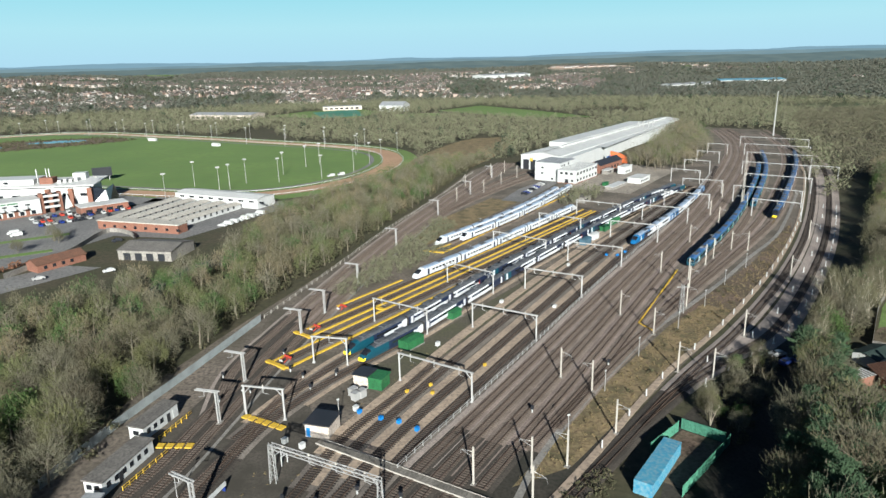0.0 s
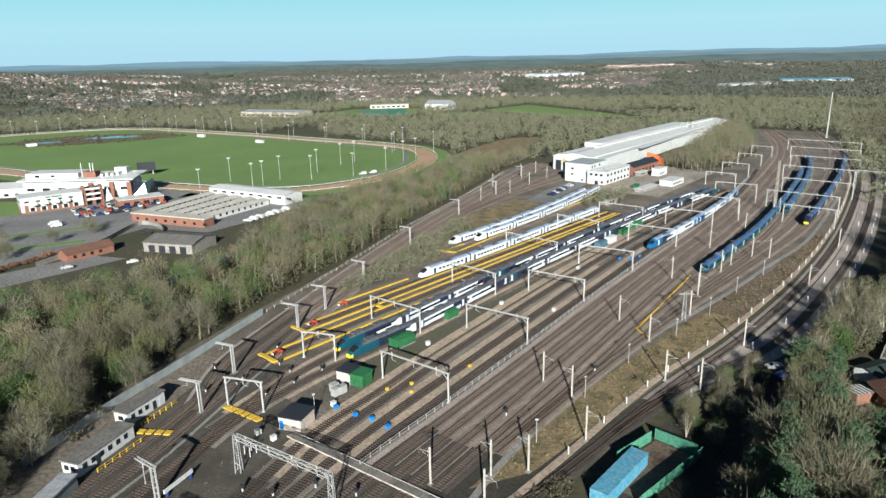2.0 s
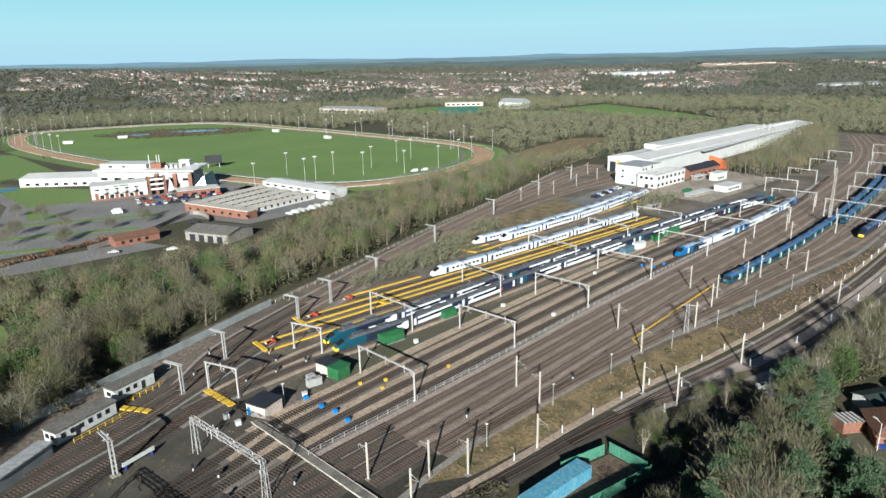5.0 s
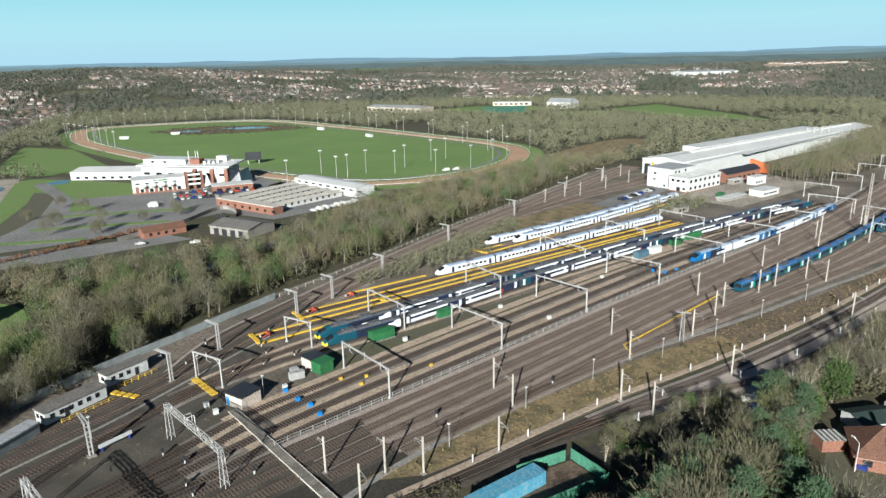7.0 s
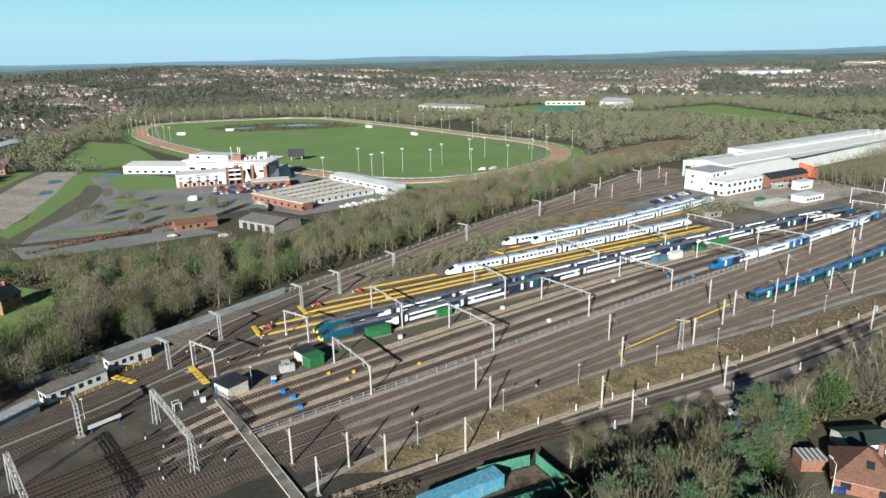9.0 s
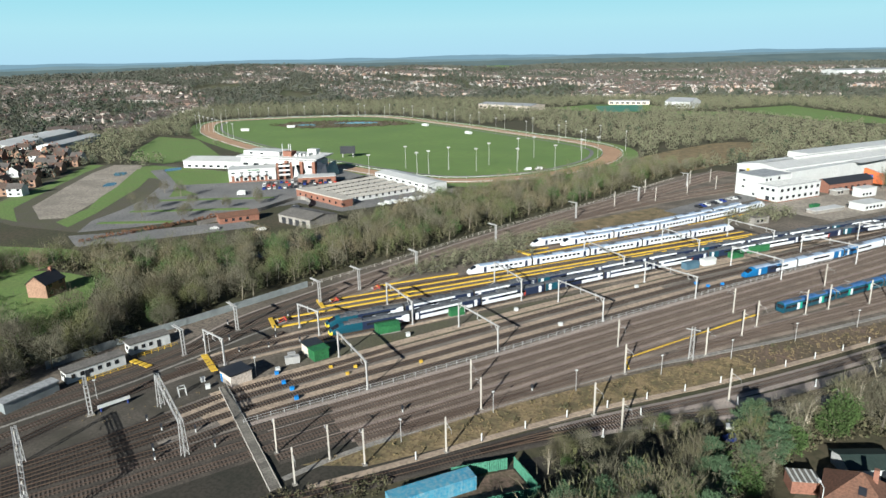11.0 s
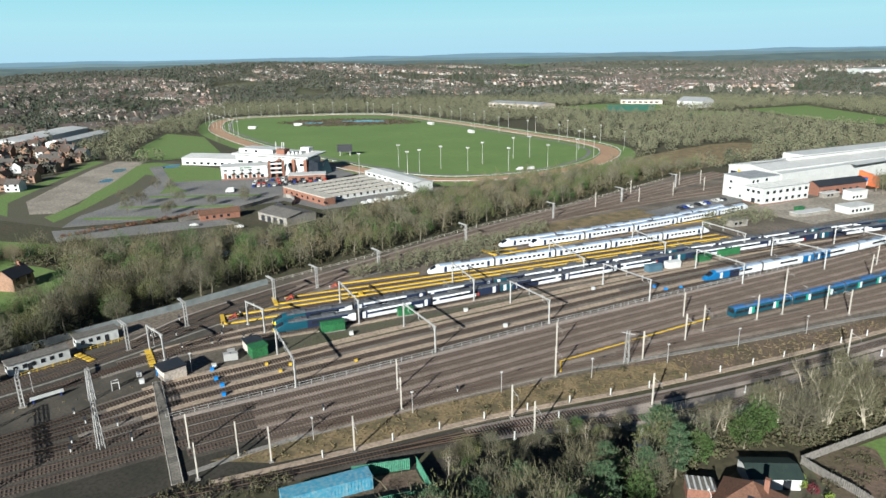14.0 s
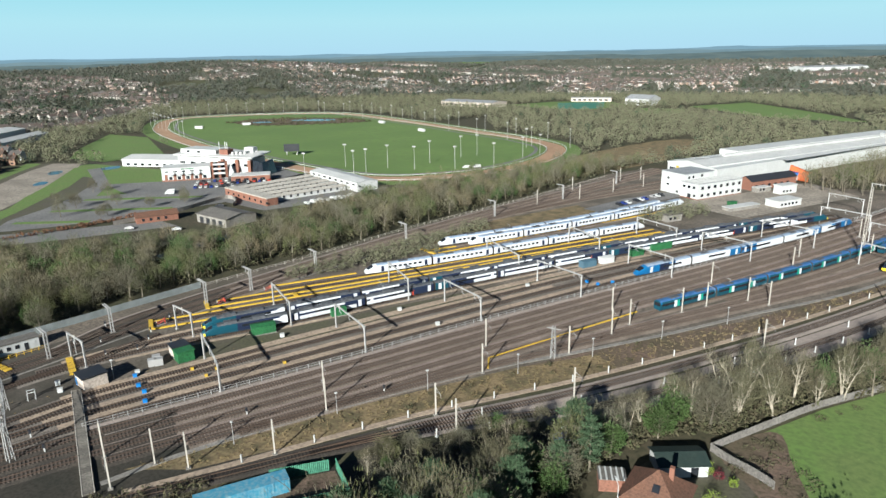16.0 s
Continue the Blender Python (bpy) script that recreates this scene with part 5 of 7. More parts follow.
ops = [("f", 3 + 5.2 * k, 5.8, 2.2, 0.8, "window") for k in range(5)] + [("f", 2.6 + 5.2 * k, 0.0, 1.8, 4.4, "panel") for k in range(5)] + [("f", 5.2 + 5.2 * k, 1.0, 2.0, 2.0, "window") for k in range(5)] + [("l", 3 + 4 * k, 5.4, 2.4, 1.2, "window") for k in range(3)] + [("l", 2 + 3.5 * k, 0.0, 1.8, 4.3, "panel") for k in range(4)]
hotel = block("grandstand_hotel", m, (L, 15), 8.4, M_WHITE, M_ROOFWHITE, "white two-storey building on red brick piers beside the grandstand", "building", ops)
for k in range(4):
    C = Build()
    x = 4.6 + 5.2 * k
    C.quad([(x, 0, 6.0), (x, -2.6, 4.4), (x + 3.2, -2.6, 4.4), (x + 3.2, 0, 6.0)])
    C.quad([(x, 0, 4.4), (x, -2.6, 4.4), (x, 0, 6.0)]), C.quad([(x + 3.2, -2.6, 4.4), (x + 3.2, 0, 4.4), (x + 3.2, 0, 6.0)])
    C.quad([(x, -2.6, 4.4), (x, 0, 4.4), (x + 3.2, 0, 4.4), (x + 3.2, -2.6, 4.4)])
    child("canopy", C.mesh("canopy", M_WHITE), hotel)
for a, b in ((12.0, 14.2), (14.8, 19.6)):
    child("sign_bar", Build().box(a, -0.14, 7.3, b, -0.02, 7.9).mesh("sign_bar", M_GREEN), hotel)
child("brick_base", Build().box(-0.12, -0.1, 0, L + 0.1, 15.1, 0.9).mesh("brick_base", M_BRICK), hotel)
tower = empty_at("stair_tower", m @ pose(L + 0.4, 1.0, 0), "brick and white stair tower with open balconies", "tower")
for x in (0.0, 4.4, 8.8):
    child("brick_pier", Build().box(x, 0, 0, x + 1.5, 5.0, 10.6).mesh("brick_pier", M_BRICK), tower)
for z in (2.9, 5.8, 8.7):
    child("balcony", Build().box(1.5, -0.8, z, 8.8, 4.6, z + 0.3).box(1.5, -0.8, z + 0.3, 8.8, -0.65, z + 1.2).mesh("balcony", M_WHITE), tower)
child("glazing", Build().box(1.5, 3.6, 0, 8.8, 3.8, 10.2).mesh("glazing", M_GLASS), tower)
S = Build()
for y in (-1.2, -0.8):
    S.quad([(10.6, y, 1.0), (14.6, y, 2.2), (12.4, y, 9.8)] if y < -1 else [(12.4, y, 9.8), (14.6, y, 2.2), (10.6, y, 1.0)])
child("sail", S.mesh("sail", M_WHITE), tower)
child("mast", Build().tube((12.4, -1.0, 0), (12.4, -1.0, 10.4), 0.14, n=6).mesh("mast", M_STEEL), tower)
m, L = facing((-258, 352), (-197, 358))
stand = empty_at("grandstand", m, "white racecourse grandstand with a sloping roof and brick towers", "grandstand")
child("body", Build().prism([(0, 0), (L, 0), (L, 16), (0, 16)], 0, 10.9).mesh("body", M_WHITE), stand)
B = Build()
B.quad([(-2, -2, 12.4), (L + 3, -2, 12.4), (L + 3, 19, 14.0), (-2, 19, 14.0)])
B.quad([(-2, 19, 13.3), (L + 3, 19, 13.3), (L + 3, -2, 11.7), (-2, -2, 11.7)])
B.quad([(-2, -2, 11.7), (L + 3, -2, 11.7), (L + 3, -2, 12.4), (-2, -2, 12.4)])
B.quad([(L + 3, -2, 11.7), (L + 3, 19, 13.3), (L + 3, 19, 14.0), (L + 3, -2, 12.4)])
B.quad([(-2, 19, 13.3), (-2, -2, 11.7), (-2, -2, 12.4), (-2, 19, 14.0)])
child("roof", B.mesh("roof", M_ROOFWHITE), stand)
child("glazing", Build().box(1, 1, 10.9, L - 1, 15, 12.0).mesh("glazing", M_GLASS), stand)
for x in (38, 50, 60):
    child("brick_tower", Build().box(x, -1.6, 0, x + 2.6, 0.2, 10.4).mesh("brick_tower", M_BRICK), stand)
for k in range(7):
    child("window", cached(("gw",), lambda: Build().box(-2.2, -0.08, 0, 2.2, 0.08, 1.6).mesh("window", M_GLASS)), stand, Matrix.Translation((4 + 9 * k, 0, 6)))
for x in (31.8, 37, 38.6):
    child("roof_mast", Build().tube((x, 6, 12.4), (x, 6, 21), 0.35, 0.25, 6).mesh("roof_mast", M_WHITE), stand)
child("brick_plant_room", Build().box(34, 3, 12.2, 41, 9, 16.2).mesh("brick_plant_room", M_BRICK), stand)
child("upper_hall", Build().box(0.5, 3, 12.6, 31, 17.5, 15.6).mesh("upper_hall", M_WHITE), stand)
for k in range(2):
    child("hall_window", Build().box(6 + 9 * k, 2.94, 13.4, 8.4 + 9 * k, 3.02, 14.6).mesh("hall_window", M_GLASS), stand)
for k in range(4):
    child("roof_duct", Build().box(43 + 2.6 * k, 4 + k, 12.6, 44.6 + 2.6 * k, 10 + k, 14.6 + 0.3 * (k % 2)).mesh("roof_duct", M_ROOFWHITE), stand)
G = Build()
G.quad([(L, -1, 0.5), (L + 9, 1, 0.5), (L + 7, 3, 8.6), (L, 1, 11.0)])
G.quad([(L + 9, 1, 0.5), (L + 9, 16, 0.5), (L + 7, 15, 9.8), (L + 7, 3, 8.6)])
child("glass_terrace", G.mesh("glass_terrace", M_GLASS), stand)
child("terrace_base", Build().box(L - 4, -6, 0, L + 12, 0.6, 2.6).mesh("terrace_base", M_BRICK), stand)
child("terrace_rail", Build().box(L - 4.2, -6.2, 2.6, L + 12.2, -6.0, 3.5).mesh("terrace_rail", M_WHITE), stand)
child("roof_box", Build().box(48, 12, 13, 55, 17, 17).mesh("roof_box", M_WHITE), stand)
m, L = facing((-318, 352), (-268, 366))
block("betting_hall", m, (L, 26), 5.4, M_WHITE, M_ROOFWHITE, "long low white hall with a pale ribbed roof", "building", [("f", 5 + 6 * k, 0.8, 2.6, 1.6, "window") for k in range(8)], gable=1.8)
m, L = facing((-190, 333), (-172, 348))
block("pavilion", m, (L, 12), 4.2, M_BRICK, M_ROOFWHITE, "low brick pavilion with a white balcony", "building", [("f", 4 + 5 * k, 0.6, 3, 2.2, "window") for k in range(4)])

# stable yard
m, L = facing((-167, 305), (-123, 291))
front = block("stable_range", m, (L, 6.5), 4.0, M_BRICK, M_STABLE, "low red brick range with a white roof edging the stable yard", "stables", [("f", 4 + 6.0 * k, 1.2, 1.6, 1.2, "window") for k in range(8)], parapet=0.5)
for k in range(5):
    t0, t1 = 0.02 + 0.2 * k, 0.02 + 0.2 * k + 0.115
    a = Vector((-167, 305)).lerp(Vector((-123, 291)), t0) + Vector((2.6, 7.2))
    b = Vector((-150, 362)).lerp(Vector((-101, 339)), t0)
    mm, LL = facing(a, b)
    ops = [("f", 3 + 4.2 * q, 1.0, 1.3, 1.6, "door") for q in range(int(LL / 4.2) - 1)]
    block("stable_row", mm, (LL, 6.6), 2.8, M_WHITE, M_STABLE, "long white row of horse boxes with dark half doors", "stables", ops, gable=0.7)
m, L = facing((-153, 365), (-100, 341))
block("stable_hall", m, (L, 14), 5.4, M_WHITE, M_ROOFWHITE, "long plain white hall behind the stables", "building", [("f", 5 + 7 * k, 3.4, 3.2, 0.9, "window") for k in range(9)], gable=1.0)
sheet("stable_yard", [(-178, 296), (-118, 283), (-84, 345), (-92, 360), (-170, 380)], 0.06, M_TARMAC, "asphalt stable yard", "yard", smooth=False)

for x, y, a in ((-473, 562, 20), (-446, 608, 30), (-305, 679, -20), (-221, 624, -30)):
    block("marquee", pose(x, y, 0, 0, 0, a), (9, 3), 2.2, M_WHITE, M_ROOFWHITE, "small white marquee on the racecourse", "marquee", gable=0.7)
top = empty_at("display_screen", pose(-233, 442, 0, 0, 0, 30), "large dark display screen on two legs", "screen")
child("panel", Build().box(-6, -0.4, 3.0, 6, 0.4, 9.0).mesh("panel", M_DARK), top)
for x in (-4, 4):
    child("leg", Build().box(x - 0.3, -0.3, 0, x + 0.3, 0.3, 3.0).mesh("leg", M_STEEL), top)
# car parks, roads, lawns
sheet("car_park", [(-262, 300), (-240, 318), (-205, 352), (-170, 352), (-168, 312), (-152, 292), (-168, 250), (-190, 214), (-206, 196), (-222, 214), (-240, 262)], 0.05, M_TARMAC, "worn grey asphalt car park", "car park", smooth=False)
sheet("gravel_lot", [(-240, 212), (-250, 204), (-286, 221), (-330, 270), (-364, 310), (-382, 340), (-360, 348), (-344, 334), (-295, 281), (-270, 252)], 0.05, M_GRAVEL, "dusty beige overflow parking ground", "car park", smooth=False)
sheet("verge", [(-236, 204), (-251, 231), (-272, 252), (-296, 281), (-347, 334), (-328, 336), (-279, 284), (-254, 250), (-236, 226), (-220, 200)], 0.09, M_FIELD, "green grass verge beside the parking ground", "grass", smooth=False)
sheet("lawn", [(-206, 196), (-250, 190), (-300, 196), (-345, 250), (-400, 330), (-350, 362), (-262, 352), (-236, 318), (-240, 262)], 0.022, M_WETYARD, "worn mossy grass round the car parks", "grass", smooth=False)
sheet("lawn", [(-256, 196), (-292, 214), (-336, 266), (-370, 308), (-390, 336), (-402, 332), (-344, 262), (-322, 226), (-300, 198)], 0.05, M_FIELD, "green strip between parking ground and gardens", "grass", smooth=False)
for q in ([(-304, 276), (-301, 282), (-310, 290), (-314, 287)], [(-334, 306), (-331, 311), (-342, 321), (-347, 316)]):
    sheet("water", q, 0.08, M_WATER, "shallow puddle on the dusty parking ground", "water")
sheet("lawn", [(-240, 266), (-259, 296), (-224, 283)], 0.10, M_FIELD, "triangular green lawn", "grass", smooth=False)
sheet("lawn", [(-268, 328), (-256, 340), (-244, 334), (-244, 320), (-258, 316)], 0.08, M_FIELD, "round green lawn in front of the grandstand", "grass")
sheet("field", [(-350, 360), (-395, 362), (-440, 400), (-520, 490), (-455, 485), (-335, 405)], 0.05, M_FIELD, "bright green field beside the racecourse", "field", smooth=False)
sheet("lawn", [(-172, 176), (-196, 172), (-240, 150), (-238, 110), (-190, 120), (-165, 150)], 0.05, M_FIELD, "rough green lawn among trees", "grass")
sheet("lawn", [(-350, 300), (-300, 312), (-262, 300), (-236, 318), (-262, 352), (-320, 352), (-352, 350)], 0.03, M_FIELD, "green lawns round the grandstand", "grass", smooth=False)
sheet("apron", [(-262, 372), (-240, 350), (-190, 345), (-160, 372), (-200, 390), (-250, 400)], 0.06, M_TARMAC, "asphalt apron between grandstand and track", "yard", smooth=False)
sheet("road", [(-262, 300), (-232, 268), (-206, 214), (-214, 206), (-244, 262), (-276, 300), (-330, 332), (-326, 340)], 0.11, M_TARMAC, "asphalt road beside the verge", "road", smooth=False)
sheet("road", [(-204, 190), (-178, 214), (-152, 246), (-134, 242), (-160, 206), (-182, 180)], 0.05, M_TARMAC, "asphalt access road", "road", smooth=False)
sheet("water", [(-326, 340), (-316, 334), (-312, 344), (-322, 352)], 0.08, M_WATER, "shallow puddle on the parking ground", "water")
sheet("water", [(-104, 168), (-98, 170), (-97, 200), (-96, 230), (-84, 248), (-88, 254), (-100, 240), (-104, 200)], 0.06, M_WATER, "dark narrow canal between wooded banks", "water")
m, L = facing((-155, 236), (-145, 252))
block("brick_terrace", m, (L, 8), 3.2, M_BRICK, M_TILE, "long red brick building with a brown tiled roof", "building", [("f", 3 + 3.4 * k, 1.0, 1.3, 1.3, "window") for k in range(4)], gable=1.7)
m, L = facing((-132, 252), (-109, 248))
block("workshop", m, (L, 17), 4.2, M_CONC, M_FELT, "low workshop with a dark grey roof", "building", [("f", 4 + 5 * k, 0, 3, 3, "door") for k in range(4)], gable=1.6)
WALLS = Line([(-164, 230), (-158, 262), (-158, 298), (-146, 292), (-140, 284)], 4)
tagged(new("boundary_wall", ribbon(Build(), WALLS, -0.25, 0.25, 2.0, 0, 2.0).mesh("boundary_wall", M_CONC)), "pale boundary wall round the brick building", "wall")


HEDGES = Line([(-188, 186), (-176, 218), (-168, 244)], 3)
rnd = np.random.RandomState(77)
clumps("hedge", [(q.x + rnd.uniform(-1, 1), q.y) for q in HEDGES.p], rnd, M_BRACKENLEAF, 60, 0.7, 2.0, 2.4, "clipped russet hedge beside an access road", "hedge")
for a, b in (((-232, 262), (-176, 296)), ((-222, 236), (-168, 268)), ((-214, 212), (-182, 230))):
    mt, L = facing(a, b)
    tagged(new("verge", Build().box(0, -2.2, 0, L, 2.2, 0.14).mesh("verge", M_FIELD)), "narrow grass strip between parking rows", "grass", kind="structure").matrix_basis = mt
# ---- vehicles ----
def car_parts(van=False):
    k = 1.25 if van else 1.0
    prof = [(-2.1, 0.35), (-2.15, 0.85), (-1.95, 1.0 * k), (-1.35, 1.1 * k), (-0.6, 1.5 * k), (1.1, 1.5 * k), (1.75, 1.05 * k), (2.1, 0.95), (2.12, 0.35)] if not van else [(-2.5, 0.35), (-2.55, 1.0), (-1.9, 1.25), (-1.3, 2.0), (2.4, 2.05), (2.5, 0.35)]
    v, f = [], []
    n = len(prof)
    for y, s in ((-0.88, 1), (0.88, 1)):
        v += [(x, y * (0.82 if z > 1.2 and not van else 1), z) for x, z in prof]
    f.append(tuple(range(n)))
    f.append(tuple(reversed(range(n, 2 * n))))
    for j in range(n):
        f.append((j, n + j, n + (j + 1) % n, (j + 1) % n))
    return v, f


def car_kind(m, van, label):
    v, f = car_parts(van)
    top = tagged(new("van" if van else "car", mesh_of("body", v, f, m)), label, "van" if van else "car", "parked vehicles")
    g = Build()
    if van:
        g.quad([(-1.93, -0.75, 1.3), (-1.93, 0.75, 1.3), (-1.36, 0.75, 1.97), (-1.36, -0.75, 1.97)])
    else:
        for s in (1, -1):
            pts = [(-1.25, 0.86 * s, 1.08), (-0.6, 0.745 * s, 1.45), (1.05, 0.745 * s, 1.45), (1.6, 0.86 * s, 1.08)]
            w = Build()
            w.quad(pts if s < 0 else pts[::-1])
            child("side_window", w.mesh("side_window", M_GLASS), top)
        g.quad([(-1.36, -0.68, 1.13), (-1.36, 0.68, 1.13), (-0.63, 0.62, 1.5), (-0.63, -0.62, 1.5)])
    child("windscreen", g.mesh("windscreen", M_GLASS), top)
    wheel = cached(("wheel",), lambda: Build().tube((0, -0.1, 0), (0, 0.1, 0), 0.33, n=10).tube((0, 0.1, 0), (0, -0.1, 0), 0.33, n=10).mesh("wheel", M_DARK))
    for x in (-1.35, 1.35):
        for y in (-0.82, 0.82):
            child("wheel", wheel, top, Matrix.Translation((x, y, 0.33)))
    return top


CARS = [car_kind(m, v, "%s %s parked on asphalt" % (w, "van" if v else "car")) for m, v, w in ((M_WHITE, False, "small white"), (M_DARK, False, "black hatchback"), (M_STEEL, False, "silver-grey"), (M_NAVY, False, "dark blue"), (M_RED, False, "faded red"), (M_WHITE, True, "plain white delivery"))]
for i, c in enumerate(CARS):
    c.matrix_basis = pose(-212 + 2.7 * i, 326 + 2.2 * i, 0.06, 0, 0, 130)
rnd = np.random.RandomState(11)


def park(k, x, y, a):
    copy_thing(CARS[k], pose(x, y, 0.07, 0, 0, a))


for row, (x0, y0) in enumerate(((-205, 318), (-198, 312), (-192, 330))):
    for k in range(11):
        if rnd.rand() < 0.75:
            park(rnd.randint(0, 5), x0 + 2.4 * k - row, y0 + 2.0 * k, 130 + rnd.uniform(-3, 3))
for k in range(8):
    park(5 if k % 3 else 0, -107 + 1.6 * k, 304 + 3.6 * k, -20)
for x, y, k in ((-77, 438, 5), (-71, 443, 5), (-203, 297, 5), (-199, 293, 5), (-146, 280, 1), (-128, 236, 0), (-150, 228, 2)):
    park(k, x, y, 40)
for k in range(11):
    s, n = 318 + 3.4 * k, -185 - 0.7 * k
    if k not in (3, 7):
        park((1, 3, 0, 2, 1, 0, 3, 1, 2, 0, 1)[k], *W(s, n), YAW + 88)
sheet("depot_car_park", [W(300, -176), W(360, -186), W(366, -198), W(330, -196), W(298, -188)], 0.07, M_TARMAC, "asphalt staff car park beside the depot", "car park", smooth=False)
park(3, 101, 133, 60), park(3, 84, 149, 30), park(3, 87.5, 150.5, 35), park(0, 84, 153.5, 10)

# ---- depot ----
m, L = facing(W(395, -233), W(690, -246))
SH = empty_at("depot_shed", m @ Matrix.Diagonal((1, 1, 1.22, 1)), "very long white train shed with a ribbed metal roof", "depot building")
WID = 41.0
child("wall", Build().prism([(0, -WID + 4), (L, -WID + 18), (L, 0), (0, 0)], 0, 8.0).mesh("wall", M_WHITE), SH)
B = Build()
for y0, y1, z0, z1, x0 in ((0.4, -16, 8.2, 10.2, -0.6), (-16, -30, 10.0, 8.6, -0.6), (-30, -WID + 3, 8.3, 8.0, 60)):
    k = 0.0
    B.quad([(x0, y1, z1), (L + 0.6, y1 + (14 if y1 < -30 else 4), z1), (L + 0.6, y0 if y0 > 0 else y0 + 4, z0), (x0, y0, z0)])
child("roof", B.mesh("roof", M_ROOFWHITE), SH)
for x in (-0.3, L + 0.3):
    G = Build()
    k = 0 if x < 0 else 4
    G.quad([(x, 0.3, 7.8), (x, -WID + 4 + 3.5 * k, 7.8), (x, -WID + 4 + 3.5 * k, 8.0), (x, -30 + k, 8.55), (x, -16 + k, 10.1), (x, 0.3, 8.15)])
    child("gable_end", G.mesh("gable_end", M_WHITE), SH)
F = Build()
F.quad([(-0.5, -30, 7.7), (L + 0.5, -26, 7.7), (L + 0.5, -26, 8.62), (-0.5, -30, 8.62)])
child("fascia", F.mesh("fascia", M_WHITE), SH)
for k in range(24):
    child("roof_rib", cached(("rib",), lambda: Build().box(-0.2, -16.2, 0, 0.2, 0, 0.12).mesh("roof_rib", M_WHITE)), SH, Matrix.Translation((6 + k * 12.3, 0.3, 8.25)) @ Matrix.Rotation(math.atan2(-2.0, 16.4), 4, "X"))
child("ridge_vent", Build().box(30, -17.2, 9.9, L - 20, -14.8, 11.0).mesh("ridge_vent", M_ROOFWHITE), SH)
child("raised_roof", Build().box(46, -13.5, 8.5, L * 0.75, 0.8, 11.2).mesh("raised_roof", M_ROOFWHITE), SH)
for k in range(4):
    child("shed_door", cached(("sd",), lambda: Build().box(-0.1, -2.2, 0, 0.1, 2.2, 5.6).mesh("shed_door", M_DARK)), SH, Matrix.Translation((0, -4 - 5.6 * k, 0)))
child("door_frame", Build().box(-0.16, -9, 4.8, 0.16, -7.0, 6.6).mesh("door_frame", M_YELLOW), SH)
for k in range(6):
    child("flue", Build().tube((190 + 5 * k, -18 - (k % 3) * 3, 8.5), (190 + 5 * k, -18 - (k % 3) * 3, 13.4), 0.4, n=8).mesh("flue", M_STEEL), SH)
m = pose(*W(362.5, -203.5), 0, 0, 0, YAW - 88)
ops = [("f", 5.2, 7.6, 1.5, 1.1, "window"), ("f", 5.0, 4.2, 1.6, 0.9, "window"), ("f", 12.0, 1.0, 1.3, 1.1, "window"), ("r", 3.0, 9.0, 1.3, 1.3, "window"), ("r", 6.0, 9.0, 1.3, 1.3, "window"), ("r", 12.5, 9.2, 1.5, 1.4, "window"), ("f", 8.5, 0.0, 0.25, 11.4, "white_panel"), ("f", 15.0, 0.0, 0.25, 11.4, "white_panel")]
block("depot_office", m, (17, 22), 11.4, M_WHITE, M_GREYROOF, "plain white three-storey depot office with few windows", "building", ops)
m = pose(*W(360, -186.4), 0, 0, 0, YAW - 88)
ops = [("f", 2.6 + 3.3 * k, 5.6, 1.7, 1.3, "window") for k in range(3)] + [("f", 6.2, 0.1, 2.2, 2.6, "door"), ("f", 9.8, 1.4, 1.4, 1.3, "window")]
ops += [("r", 3.2 + 4.6 * k, z, 1.9, 1.5, "window") for k in range(7) for z in (1.5, 5.4)] + [("r", 5.5 + 4.6 * k, 0, 0.7, 8.3, "white_panel") for k in range(6)] + [("f", 0.5 + 3.6 * k, 0, 0.5, 8.3, "white_panel") for k in range(4)]
wing = block("depot_office_wing", m, (12, 33), 8.3, M_WHITE, M_GREYROOF, "white two-storey office wing with ribs between windows and a grey roof", "building", ops)
for k in range(13):
    child("roof_seam", cached(("seam",), lambda: Build().box(-0.1, 0.1, 8.55, 0.1, 32.9, 8.7).mesh("roof_seam", M_ROOFWHITE)), wing, Matrix.Translation((0.6 + 0.9 * k, 0, 0)))
child("plinth", Build().box(-0.12, -0.12, 0, 12.12, 33.1, 0.5).mesh("plinth", M_BRICK), wing)
m = pose(*W(404, -178), 0, 0, 0, YAW)
block("brick_store", m, (36, 9), 5.2, M_BRICK, M_DARK, "red brick store with a black sloping roof", "building", [("f", 4 + 5 * k, 0.8, 2, 2, "window") for k in range(6)], gable=2.4)
B = Build()
for k in range(12):
    a0, a1 = math.pi * 0.5 * k / 12, math.pi * 0.5 * (k + 1) / 12
    p = [(0, 13 * (1 - math.cos(a)) - 2, 8.0 * math.cos(a * 0.55)) for a in (a0, a1)]
    B.quad([(0, -p[0][1], p[0][2]), (0, -p[1][1], p[1][2]), (2, -p[1][1], p[1][2]), (2, -p[0][1], p[0][2])])
    B.quad([(0, -p[0][1], 0), (0, -p[1][1], 0), (0, -p[1][1], p[1][2]), (0, -p[0][1], p[0][2])])
tagged(new("wash_plant_end", B.mesh("wash_plant_end", M_ORANGE)), "bright orange curved end wall of a white hall", "building").matrix_basis = pose(*W(452, -190), 0, 0, 0, YAW)
m = pose(*W(459, -206), 0, 0, 0, YAW + 2)
block("white_hall", m, (150, 22), 7.6, M_WHITE, M_ROOFWHITE, "white hall with a pale curved roof beside the long shed", "building", [], gable=1.4)
